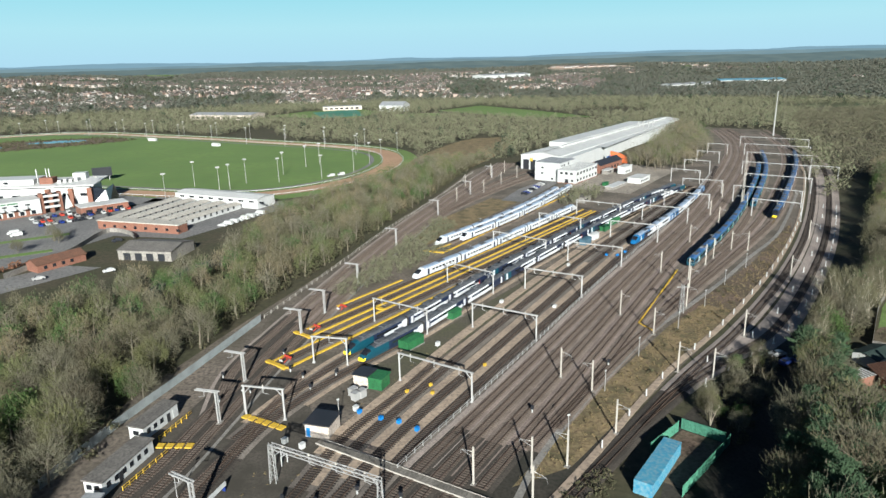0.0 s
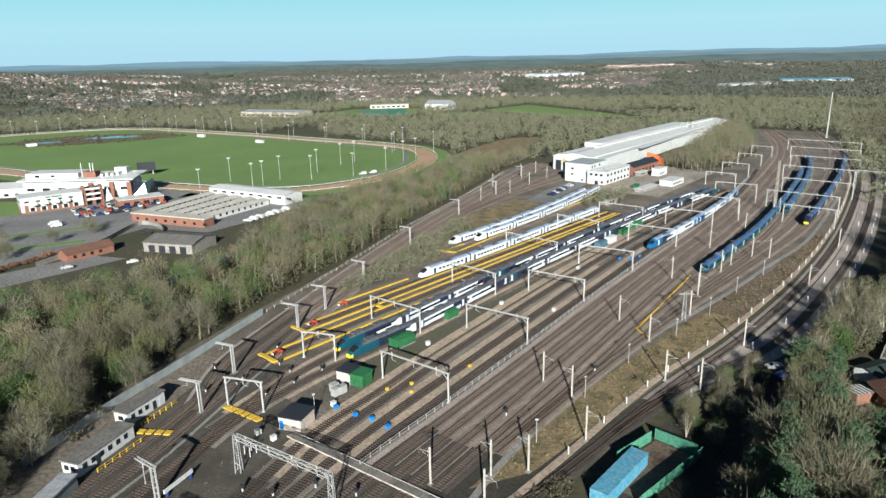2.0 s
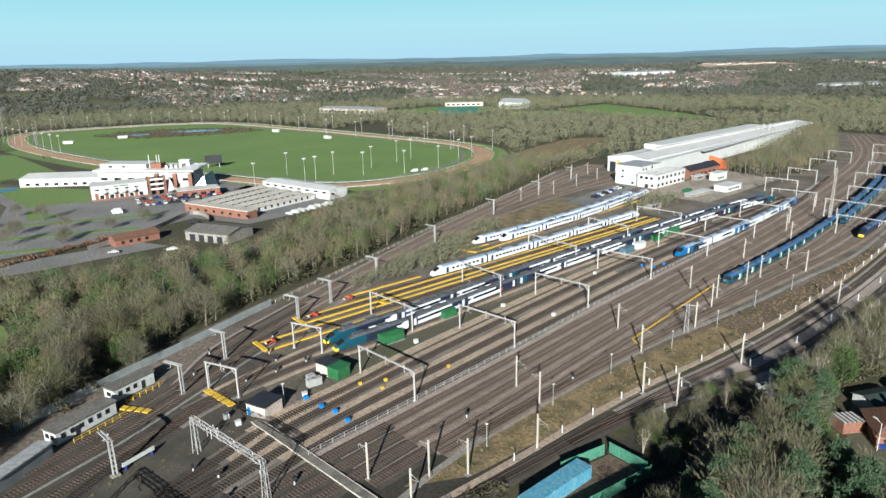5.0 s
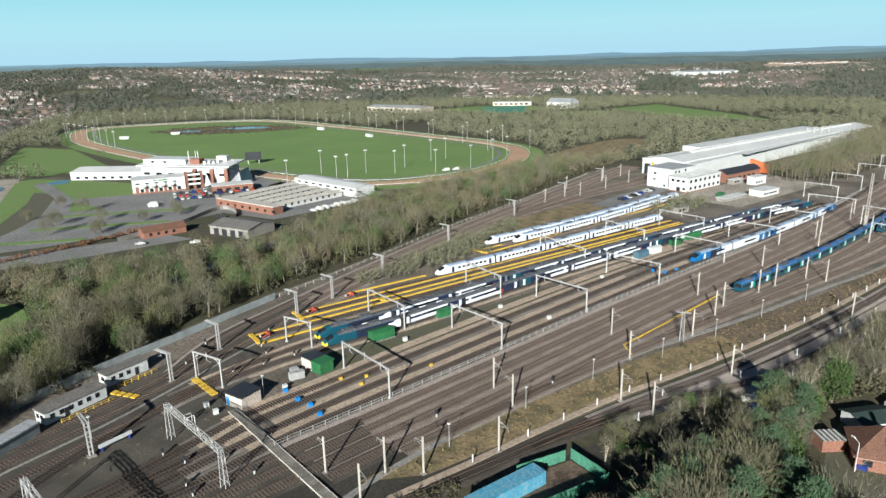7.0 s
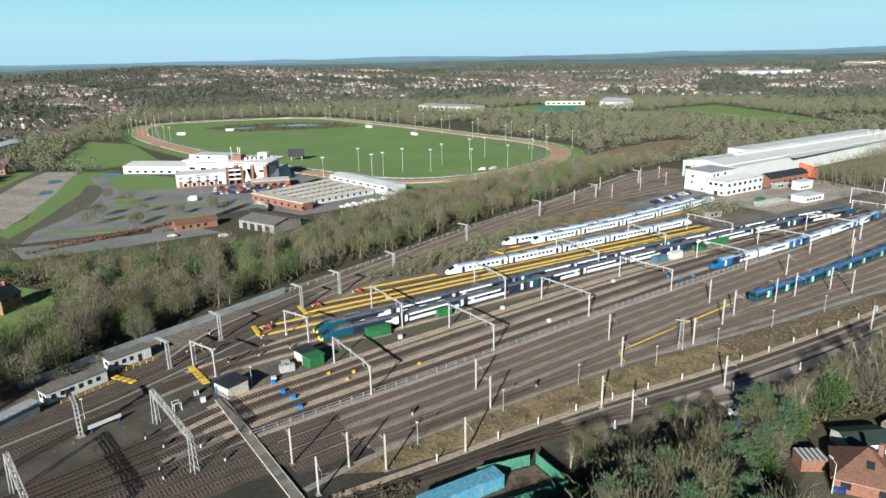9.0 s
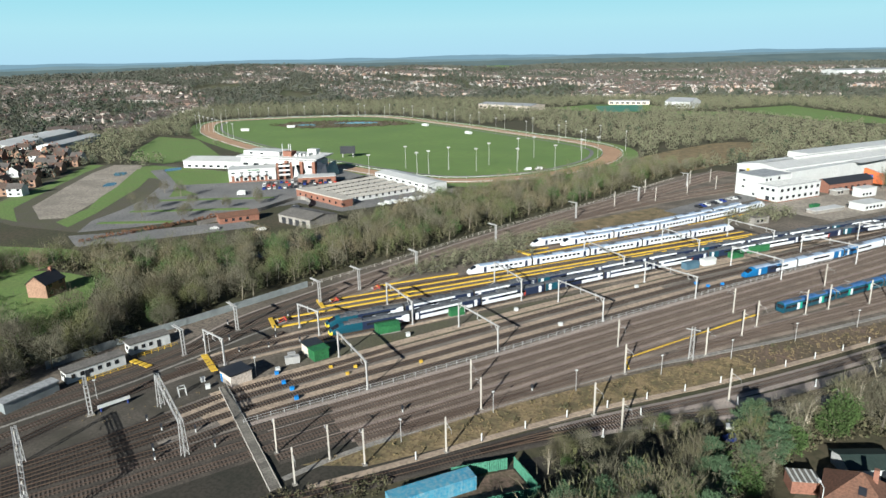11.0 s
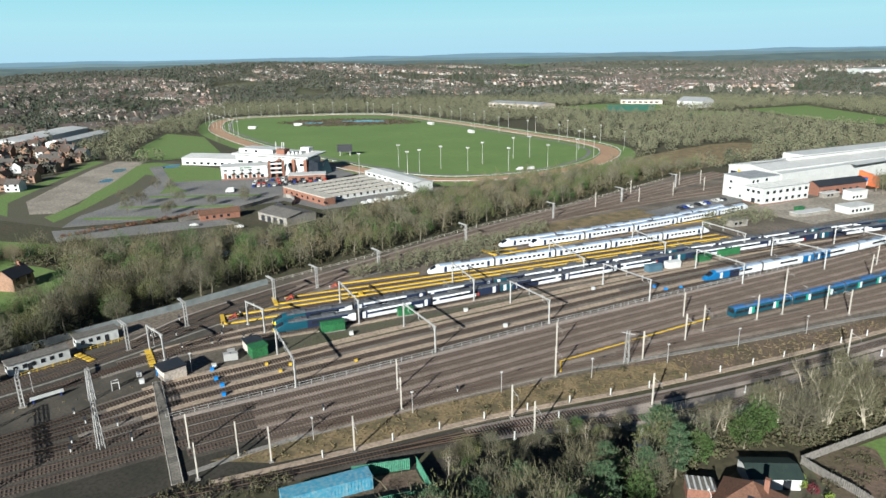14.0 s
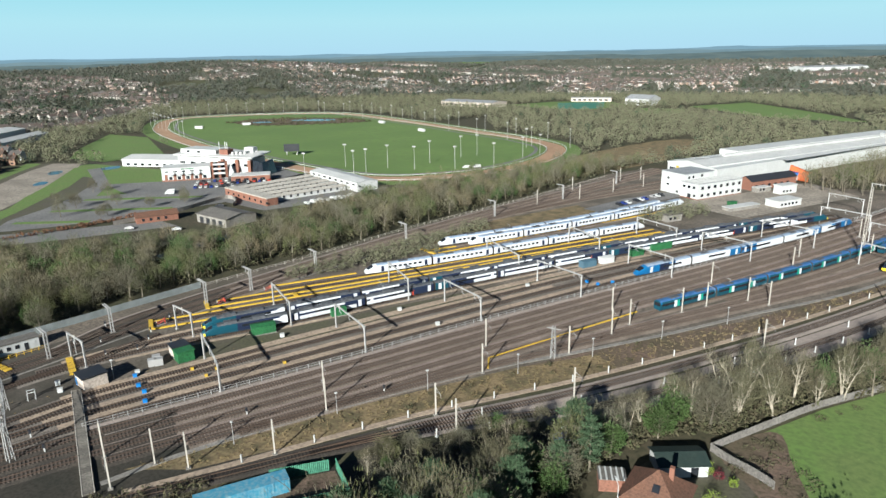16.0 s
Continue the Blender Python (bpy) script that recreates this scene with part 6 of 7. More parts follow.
block("blue_store", pose(*W(446, -186), 0, 0, 0, YAW), (10, 6), 4.6, M_BLUE, M_NAVY, "bright blue storage cabin", "cabin", [("f", 5, 0, 2.4, 3, "white_panel")])
for s, n, l, d, h, lab in ((381, -142, 16, 8, 3.2, "white flat-roofed site cabin with windows"), (409, -163, 12, 5, 4.6, "tall white flat-roofed site cabin"), (355, -148, 20, 5, 1.6, "long grey covered trough"), (402, -172, 10, 4, 2.6, "cream metal storage cabin"), (314, -147, 9, 7, 3.0, "brown felt-roofed lineside hut")):
    block("site_cabin", pose(*W(s, n), 0, 0, 0, YAW), (l, d), h, M_WHITE if "white" in lab else M_CONC, M_FELT if "felt" in lab else M_ROOFWHITE, lab, "cabin", [("f", 2 + 2.6 * k, 1.0, 1.4, 1.1, "window") for k in range(int(l / 2.6) - 1)] if h > 2 else [])
block("skip", pose(*W(365, -157), 0, 0, 0, YAW), (4.5, 2.2), 1.7, M_GREEN, M_GREEN, "dark green metal waste skip", "skip")
sheet("depot_yard", [W(345, -176), W(350, -136), W(440, -140), W(450, -178), W(410, -176)], 0.05, M_GRAVEL, "dusty pale yard beside the depot", "yard", smooth=False)


# ---- cabins and boxes in the yard ----
def hut(a, b, depth, h, wall, roof, label, ops=(), rail=False):
    m, L = facing(a, b)
    t = block("lineside_hut", m, (L, depth), h, wall, roof, label, "hut", ops, parapet=0.3)
    return t


hut((-63.5, 119.5), (-60.5, 130), 3.6, 3.0, M_WHITE, M_FELT, "long white mess hut with a flat felt roof", [("f", 1.6 + 2.0 * k, 1.1, 1.0, 1.1, "window") for k in range(3)] + [("f", 7.8, 0.1, 1.0, 2.0, "door"), ("l", 1.8, 1.2, 1.4, 1.0, "window"), ("f", 9.6, 0.3, 0.8, 1.8, "white_panel")])
hut((-63, 101.5), (-59.8, 115.5), 3.9, 2.9, M_WHITE, M_FELT, "white mess hut with a wide dark overhanging roof", [("f", 1.6 + 2.1 * k, 1.1, 1.0, 1.1, "window") for k in range(6)] + [("f", 4.8, 0.1, 1.0, 2.0, "door"), ("l", 1.2, 1.2, 1.1, 1.0, "window"), ("l", 2.8, 1.2, 1.1, 1.0, "window")])
hut((-61.5, 86), (-61.2, 98.5), 3.0, 2.7, M_PALI, M_GREYROOF, "pale grey-blue steel container cabin with a worn roof")
hut((-30.2, 120.2), (-25.0, 118.8), 5.6, 3.0, M_RENDER, M_DARK, "cream block relay room with a black flat roof", [("f", 0.7, 0.1, 0.9, 2.1, "blue_door"), ("l", 2.6, 0.1, 2.6, 2.4, "blue_door")])
hut((-23, 142), (-19.4, 140.4), 4.2, 3.0, M_RENDER, M_DARK, "cream rendered store with a black flat roof")
hut((-19.3, 140.4), (-16, 139), 4.2, 2.8, M_GREEN, M_GREEN, "bright green steel cabin beside a cream store")


def green_box(s, n, l, d, h, m, label):
    top = empty_at("equipment_cabin", pose(*W(s, n), 0, 0, 0, YAW), label, "cabin", "equipment cabins in the yard")
    child("body", Build().box(0, 0, 0.25, l, d, h).mesh("body", m), top)
    child("plinth", Build().box(-0.2, -0.2, 0, l + 0.2, d + 0.2, 0.25).mesh("plinth", M_CONC), top)
    R = Build().gable(0, 0, l, d, h, h + 0.35, 0.12, thick=0.08)
    child("lid", R.mesh("lid", m), top)
    for k in range(int(l / 1.3)):
        child("door", cached(("gd", m.name), lambda: Build().box(-0.55, -0.03, 0, 0.55, 0.03, 1.7).mesh("door", m)), top, Matrix.Translation((0.8 + 1.3 * k, -0.02, 0.45)))


green_box(121.5, -105.6, 6.6, 3.6, 2.5, M_GREEN, "large dark green equipment cabin on mossy ground")
green_box(145.5, -108.6, 4.6, 2.6, 2.3, M_GREEN, "dark green equipment cabin beside the carriage siding")
green_box(265, -113.2, 5.5, 2.6, 2.3, M_GREEN, "dark green equipment cabin")
green_box(276, -115.2, 10.5, 2.8, 2.6, M_GREEN, "long dark green equipment cabin")
green_box(240, -110.8, 6.0, 2.8, 2.5, M_CABBLUE, "faded blue equipment cabin")
green_box(249, -111.2, 5.5, 2.8, 2.5, M_WHITE, "white equipment cabin with a green lid")


def small_box(name, x, y, size, m, label, rot=YAW):
    t = tagged(new(name, Build().box(-size / 2, -size / 2.6, 0, size / 2, size / 2.6, size * 0.9).box(-size / 2 - 0.05, -size / 2.6 - 0.05, size * 0.9, size / 2 + 0.05, size / 2.6 + 0.05, size).mesh(name, m)), label, "cabinet", "small cabinets beside the tracks")
    t.matrix_basis = pose(x, y, 0.05, 0, 0, rot)


for x, y in ((-20, 129), (-15, 126), (-11, 124.5), (-7, 121.5), (62, 244), (66, 243), (70, 247)):
    small_box("tank", x, y, 0.95, M_BLUE, "small bright blue plastic tank beside the track")
for x, y in ((-10, 138), (-4, 137), (-4.5, 141), (9, 151)):
    small_box("grit_bin", x, y, 0.75, M_YELLOW, "small yellow bin beside the track")
for x, y in ((17, 195), (-3, 164), (-21, 130.5), (-34, 118), (33, 190), (45, 232), (-30, 116)):
    small_box("cabinet", x, y, 1.1, M_WHITE, "small white trackside cabinet")
for x, y in ((-22.5, 137.5), (-21.6, 135.4), (-20.4, 136.6)):
    small_box("transformer", x, y, 1.9, M_STEEL, "grey transformer with cooling fins")


# ---- walkways ----
def walkway(s0, s1, n0, n1, m=None, w=0.75):
    a, b = W(s0, n0), W(s1, n1)
    mt, L = facing(a, b)
    top = empty_at("yellow_walkway", mt, "low walkway boards with yellow painted edges", "walkway", "walkways between bays")
    child("deck", Build().box(0, -w / 2, 0.05, L, w / 2, 0.4).mesh("deck", M_YELLOW), top)


for s0, s1, n0, n1 in ((96, 300, -124.4, -127.4), (96, 300, -130.6, -133.6), (113, 300, -134.8, -135.9), (116, 300, -139.4, -140.4), (134, 165, -145.6, -145.2), (202, 330, -153.6, -164), (199, 212, -159, -158.6)):
    walkway(s0, s1, n0, n1)
for s0, n0, s1, n1 in ((95.6, -124.6, 95.6, -132), (112.4, -133.8, 112.4, -140.8), (140, -131.2, 140, -134.6), (200, -153, 198, -162)):
    a, b = W(s0, n0), W(s1, n1)
    mt, L = facing(a, b)
    tagged(new("yellow_end_board", Build().box(0, -0.6, 0.05, L, 0.6, 0.57).mesh("yellow_end_board", M_YELLOW)), "yellow painted end of a walkway", "walkway").matrix_basis = mt
mt, L = facing(W(174, -62.6), W(229, -69.6))
tagged(new("yellow_walkway", Build().box(0, -0.2, 0.1, L, 0.2, 0.4).mesh("yellow_walkway", M_YELLOW)), "narrow yellow walkway beside the main line", "walkway").matrix_basis = mt
mt, L = facing(W(174, -62.6), W(171, -57.6))
tagged(new("yellow_end_board", Build().box(0, -0.2, 0.1, L, 0.2, 0.4).mesh("yellow_end_board", M_YELLOW)), "yellow end of a narrow walkway", "walkway").matrix_basis = mt


def crossing(a, b, n, w=1.6):
    mt, L = facing(a, b)
    top = empty_at("board_crossing", mt, "yellow-edged board crossing over tracks", "crossing")
    for k in range(n):
        child("board", cached(("bd", round(L / n, 1)), lambda: Build().box(0.04, -w / 2, 0.2, L / n - 0.45, w / 2, 0.48).mesh("board", M_YELLOW)), top, Matrix.Translation((k * L / n, 0, 0)))


crossing((-45.5, 128.5), (-35, 122.8), 6)
crossing((-60, 117.3), (-52, 117), 4)
mt, L = facing((-27, 118), (12, 94))
deck = empty_at("foot_crossing", mt, "worn grey timber foot crossing with white edges", "crossing")
for k in range(38):
    child("plank", cached(("pl",), lambda: Build().box(0.03, -0.9, 0.2, 1.15, 0.9, 0.44).mesh("plank", M_PLANK)), deck, Matrix.Translation((k * L / 38, 0, 0)))
for y in (-1.08, 0.94):
    child("edge", Build().box(0, y, 0.2, L, y + 0.14, 0.5).mesh("edge", M_CREAM), deck)


def buffer_stop(s, n):
    top = empty_at("buffer_stop", pose(*W(s, n), 0, 0, 0, YAW), "red and white steel buffer stop at a track end", "buffer stop", "buffer stops of the bays")
    for y in (-0.8, 0.8):
        child("frame", Build().tube((-2.2, y, 0.3), (0, y, 1.3), 0.12, n=5).tube((0, y, 0.3), (0, y, 1.35), 0.12, n=5).mesh("frame", M_RED), top)
        child("pad", Build().tube((0, y, 1.15), (0.5, y, 1.15), 0.26, n=10).mesh("pad", M_DARK), top)
    child("beam", Build().box(-0.15, -1.3, 0.95, 0.15, 1.3, 1.35).mesh("beam", M_RED), top)
    child("sign", Build().box(-2.4, -0.6, 0.6, -2.3, 0.6, 1.1).mesh("sign", M_WHITE), top)


buffer_stop(99.5, -128.2), buffer_stop(118, -137.4), buffer_stop(134, -142.8)


# ---- fences ----
def fence(line, h, gap, m, label, name="fence", off=0.0, solid=True, d0=0.0):
    top = empty_at(name, Matrix(), label, "fence")
    d = d0
    panel = {}
    while d < line.length - gap:
        p, g = line.at(d)
        q, _ = line.at(d + gap)
        mt, L = facing(p, q)
        child("post", cached(("fp", h, m.name), lambda: Build().box(-0.07, -0.07, 0, 0.07, 0.07, h + 0.1).mesh("post", m)), top, mt)
        if solid:
            def mk():
                B, k = Build(), 0
                n = int(gap / 0.18)
                for z0, z1 in ((0.05, h),):
                    row = [(i * gap / n, 0.05 * (1 if i % 2 else -1)) for i in range(n + 1)]
                    s = len(B.v)
                    B.v += [(x, y, z0) for x, y in row] + [(x, y, z1 + (0.12 if i % 2 else 0)) for i, (x, y) in enumerate(row)]
                    B.f += [(s + i, s + i + 1, s + n + 2 + i, s + n + 1 + i) for i in range(n)]
                    B.i += [0] * n
                return B.mesh("panel", m)
            child("panel", cached(("fn", h, gap, m.name), mk), top, mt)
        else:
            for z in (0.5, 1.0):
                child("rail", cached(("fr", gap, m.name), lambda: Build().box(0, -0.03, -0.05, gap, 0.03, 0.03).mesh("rail", m)), top, mt @ Matrix.Translation((0, 0, z * h)))
        d += gap
    return top


fence(Line([(-76, 104), (-71, 128), (-66, 146), (-61, 166), (-56, 186)], 4), 2.2, 2.75, M_PALI, "tall grey palisade fence along the trees")
fence(Line([(-56, 186), (-42, 236), (-29, 285), (-4, 362), (20, 446)], 4), 1.2, 4.0, M_CREAM, "low pale post fence along the curve", solid=False)
fence(Line(FENCE.p[::3], 4), 1.2, 3.0, M_STEEL, "low galvanised handrail fence between yard and main line", "handrail_fence", solid=False)
for q in (((39, 112), (48, 120.5)), ((48, 120.5), (55.5, 114.5)), ((55.5, 114.5), (40, 98))):
    fence(Line(q, 3), 2.4, 2.2, M_MINT, "tall faded green sheet fence round a compound")
fence(Line([(111, 158), (120, 171), (130, 185), (144, 201), (170, 238)], 4), 1.8, 2.6, M_FELT, "grey concrete panel fence beside a field")
fence(Line([(111, 158), (115, 155), (119, 153), (124, 149)], 3), 1.8, 2.0, M_FELT, "grey panel fence round a garden")
for a, b in (((-62.4, 103), (-58.6, 116.5)), ((-62.6, 119.5), (-59.4, 131))):
    f = fence(Line([(a[0] + 2.2, a[1]), (b[0] + 2.2, b[1])], 3), 1.1, 1.8, M_YELLOW, "yellow handrail along a hut's walkway", "handrail", solid=False)


# ---- lineside posts ----
def lamp_post():
    top = empty_at("lamp_post", Matrix(), "slim grey lamp post with a small white head", "lamp post", "lamp posts beside the main line")
    child("post", Build().tube((0, 0, 0), (0, 0, 5.2), 0.09, 0.07, 6).mesh("post", M_STEEL), top)
    child("lamp", Build().box(-0.3, -0.14, 5.15, 0.3, 0.14, 5.4).mesh("lamp", M_WHITE), top)
    return top


LP = lamp_post()
LP.matrix_basis = pose(24, 118, 0)
for x, y in ((36, 137), (49, 155), (65, 172), (79, 189), (93, 208), (108, 226), (-24, 126), (-49, 100), (-46, 131)):
    copy_thing(LP, pose(x, y, 0, 0, 0, YAW))


def stub():
    return tagged(new("marker_post", Build().box(-0.12, -0.12, 0, 0.12, 0.12, 1.9).box(-0.3, -0.3, 0, 0.3, 0.3, 0.2).mesh("marker_post", M_WHITE)), "short white post beside the lower track", "post", "white posts along the lower tracks")


ST = stub()
ST.matrix_basis = pose(30, 114, 0)
for k in range(34):
    p, g = TROUGH.at(36 + 10.4 * k)
    copy_thing(ST, pose(p.x, p.y, 0))
for k in range(20):
    p, g = LINES["low_2"].at(26 + 11.6 * k)
    copy_thing(ST, pose(p.x + g.y * 3.0, p.y - g.x * 3.0, 0))
    if k % 2:
        copy_thing(ST, pose(p.x - g.y * 2.6, p.y + g.x * 2.6, 0))
for x, y in ((56, 146), (63, 142), (81, 166), (118, 214), (150, 262)):
    copy_thing(FIRST, pose(x, y, 0, 0, 0, YAW + 180))


def signal(x, y):
    top = empty_at("ground_signal", pose(x, y, 0, 0, 0, YAW), "small white ground signal beside a track", "signal", "ground signals in the yard")
    child("post", Build().box(-0.12, -0.12, 0, 0.12, 0.12, 1.1).mesh("post", M_WHITE), top)
    child("head", Build().box(-0.25, -0.3, 1.0, 0.2, 0.3, 1.75).mesh("head", M_DARK), top)


for x, y in ((-24, 98), (-17, 101), (-19, 92), (-16, 90), (-9, 99), (-30, 99), (-38, 134), (-33, 140), (-28, 147), (-47, 139), (-53, 135), (-56, 147), (-40, 150), (-36, 146), (-44, 160), (18, 128), (40, 150)):
    signal(x, y)
top = empty_at("white_sign_board", pose(-43.5, 96.5, 0, 0, 0, 72), "long white board lying on trestles", "board")
child("board", Build().box(0, -0.12, 0.9, 7.0, 0.12, 1.7).mesh("board", M_WHITE), top)
for x in (0.6, 6.4):
    child("trestle", Build().box(x - 0.1, -0.3, 0, x + 0.1, 0.3, 0.9).mesh("trestle", M_NAVY), top)
top = empty_at("cable_rack", pose(-33, 111, 0, 0, 0, 60), "white tubular cable rack", "rack")
for y in (-0.8, 0.8):
    child("hoop", Build().tube((-0.8, y, 0), (-0.8, y, 2), 0.1, n=6).tube((-0.8, y, 2), (0.8, y, 2), 0.1, n=6).tube((0.8, y, 2), (0.8, y, 0), 0.1, n=6).mesh("hoop", M_WHITE), top)
top = empty_at("lattice_mast", pose(147, 319, 0), "tall pale lattice mast beside the main line", "mast")
child("column", mast_mesh(Build(), (0, 0), 26, lattice=True).mesh("column", M_CREAM), top)
top = empty_at("radio_mast", pose(305, 614, 0), "very tall slim radio mast among trees", "mast")
child("column", Build().tube((0, 0, 0), (0, 0, 40), 0.7, 0.3, 8).mesh("column", M_STEEL), top)
top = empty_at("lattice_mast", pose(70, 184, 0), "twin grey lattice mast with crossarms", "mast")
child("column", mast_mesh(Build(), (0, 0), 9, lattice=True).mesh("column", M_STEEL), top)
child("crossarm", Build().box(-1.8, -0.1, 8.2, 1.8, 0.1, 8.4).mesh("crossarm", M_STEEL), top)

# ---- container compound ----
mt, L = facing((35, 98), (44.6, 111.2))
top = empty_at("shipping_container", mt, "faded bright blue shipping container with a rusty mottled roof", "container")
B = Build().box(0, 0, 0.15, L, 3.4, 2.9)
child("body", B.mesh("body", M_BLUEBOX), top)
for k in range(26):
    child("rib", cached(("cr",), lambda: Build().box(-0.12, -0.06, 0.3, 0.12, 0.0, 2.85).mesh("rib", M_BLUEBOX)), top, Matrix.Translation((0.5 + k * (L - 1) / 25, -0.004, 0)))
child("end_door", Build().box(L, 0.1, 0.2, L + 0.06, 3.3, 2.8).mesh("end_door", M_BLUEBOX), top)
sheet("compound_ground", [(35, 106), (48, 120), (55, 114.5), (42, 100)], 0.06, M_BRACKEN, "brown scrubby ground inside a compound", "ground", smooth=False)

# ---- house and field by the lower track ----
top = empty_at("house", pose(104.5, 136.5, 0, 0, 0, -5), "brick bungalow with a brown tiled hipped roof and roof window", "house")
child("wall", Build().prism([(-5, -5), (5, -5), (5, 5), (-5, 5)], 0, 3.0).mesh("wall", M_BRICK), top)
for k in range(4):
    R = Build()
    c = [(-5.6, -5.6, 2.8), (5.6, -5.6, 2.8), (0, 0, 7.4)]
    n = 12
    # courses of tiles, each lapping the one below
    for j in range(n):
        t0, t1 = j / n, (j + 1) / n
        lift = 0.06
        a0, b0 = Vector(c[0]).lerp(Vector(c[2]), t0), Vector(c[1]).lerp(Vector(c[2]), t0)
        a1, b1 = Vector(c[0]).lerp(Vector(c[2]), t1), Vector(c[1]).lerp(Vector(c[2]), t1)
        up = Vector((0, 0, lift))
        R.quad([a0 + up, b0 + up, b1, a1])
        R.quad([a0, b0, b0 + up, a0 + up])
    child("roof_slope", R.mesh("roof_slope", M_TILE), top, Matrix.Rotation(k * math.pi / 2, 4, "Z"))
child("roof_window", Build().box(-0.6, -0.7, 0, 0.6, 0.7, 0.14).mesh("roof_window", M_GLASS), top, Matrix.Translation((0.4, -2.6, 5.32)) @ Matrix.Rotation(math.atan2(4.6, 5.6), 4, "X"))
child("chimney", Build().box(1.6, 0.6, 5.4, 2.4, 1.4, 8.0).mesh("chimney", M_BRICK), top)
child("eave", Build().box(-5.5, -5.5, 2.7, 5.5, 5.5, 2.8).mesh("eave", M_WHITE), top)
for x in (-3.0, 2.8):
    child("window", Build().box(x - 0.8, -5.06, 0.9, x + 0.8, -4.94, 2.2).mesh("window", M_GLASS), top)
    child("window", Build().box(-5.06, x - 0.8, 0.9, -4.94, x + 0.8, 2.2).mesh("window", M_GLASS), top)
mt = pose(103.6, 144.8, 0, 0, 0, 28)
garage = block("garden_building", mt, (9.0, 6.0), 2.7, M_WHITE, M_ROOFGREEN, "white garden building with a dark green felt roof and green doors", "outbuilding", [("r", 2, 0.1, 1.2, 2.0, "window"), ("f", 6.5, 0.1, 1.4, 2.0, "window")], gable=0.9)
top = empty_at("lean_to", pose(94.5, 136.0, 0, 0, 0, 20), "lean-to with striped corrugated sheets", "lean-to")
child("roof", Build().box(0, 0, 2.5, 5, 4, 2.6).mesh("roof", M_FELT), top)
for k in range(5):
    child("strip", Build().box(0.3 + k, 0, 2.6, 0.6 + k, 4, 2.66).mesh("strip", M_WHITE), top)
child("wall", Build().prism([(0.1, 0.1), (4.9, 0.1), (4.9, 3.9), (0.1, 3.9)], 0, 2.5).mesh("wall", M_BRICK), top)
sheet("house_yard", [(92, 126), (97, 141), (101, 150), (112, 158), (121, 150), (112, 130), (102, 118)], 0.04, M_WETYARD, "mossy garden and drive round a house", "yard", smooth=False)
sheet("field", [(112, 158), (121, 171), (131, 185), (145, 201), (170, 236), (240, 230), (230, 150), (160, 130), (126, 150)], 0.05, M_FIELD, "rough bright green field behind a concrete fence", "field", smooth=False)
sheet("scrub_bank", [(112.2, 158), (121, 170.5), (123.5, 170), (125, 162), (128, 151), (131, 138), (124, 142), (118, 150)], 0.07, M_BRACKEN, "brown scrubby strip between garden fence and field", "ground")
for x, y, m, r, lab in ((111.5, 149.5, M_SPRING, 0.9, "yellow-flowering garden shrub beside a fence"), (113.4, 148.6, M_CRIMSON, 0.9, "crimson-leaved garden shrub beside a fence"), (116.0, 147.6, M_SPRING, 0.7, "pale green garden shrub beside a fence"), (113.2, 139.6, M_SPRING, 1.5, "bright yellow gorse-like shrub beside the house")):
    trunk, crown = tree_meshes(int(x * 7), 2.2 * r, r, 500, M_BARK, m, low=0.1, slim=0.06, long=0.25, dome=0.7)
    bush = empty_at("shrub", pose(x, y, 0.04), lab, "shrub", "shrubs of the garden")
    child("stem", trunk, bush), child("crown", crown, bush)
top = empty_at("street_lamp", pose(99, 131, 0, 0, 0, 120), "white street lamp with a curved arm", "street lamp")
child("post", Build().tube((0, 0, 0), (0, 0, 6), 0.1, 0.07, 8).mesh("post", M_WHITE), top)
child("arm", Build().tube((0, 0, 6), (1.3, 0, 6.5), 0.06, n=6).box(1.1, -0.14, 6.4, 1.9, 0.14, 6.6).mesh("arm", M_WHITE), top)


spots, rnd = scatter([(114, 160), (130, 184), (150, 206), (180, 236), (230, 225), (220, 160), (160, 136), (128, 152)], 2.4, 23, 0.7)
clumps("grass_tufts", spots, rnd, M_TUFTGREEN, 12, 0.22, 0.9, 0.06, "rough grass tussocks in the field", "grass", slim=0.2)
spots, rnd = scatter([(112, 156), (119, 150), (134, 146), (128, 158), (122, 170), (140, 190), (136, 190)], 3.0, 24)
clumps("undergrowth", spots, rnd, M_SCRUB, 60, 0.35, 1.5, 0.9, "brown brambles along the field's edge", "undergrowth", slim=0.25)
# ---- houses near and far ----
def house_mesh(l, d, h):
    W1 = Build().prism([(-l / 2, -d / 2), (l / 2, -d / 2), (l / 2, d / 2), (-l / 2, d / 2)], 0, h)
    for x in (-l / 2, l / 2):
        W1.quad([(x, -d / 2, h), (x, d / 2, h), (x, 0, h + d * 0.36)])
    return W1, Build().gable(-l / 2, -d / 2, l / 2, d / 2, h, h + d * 0.36, 0.35)


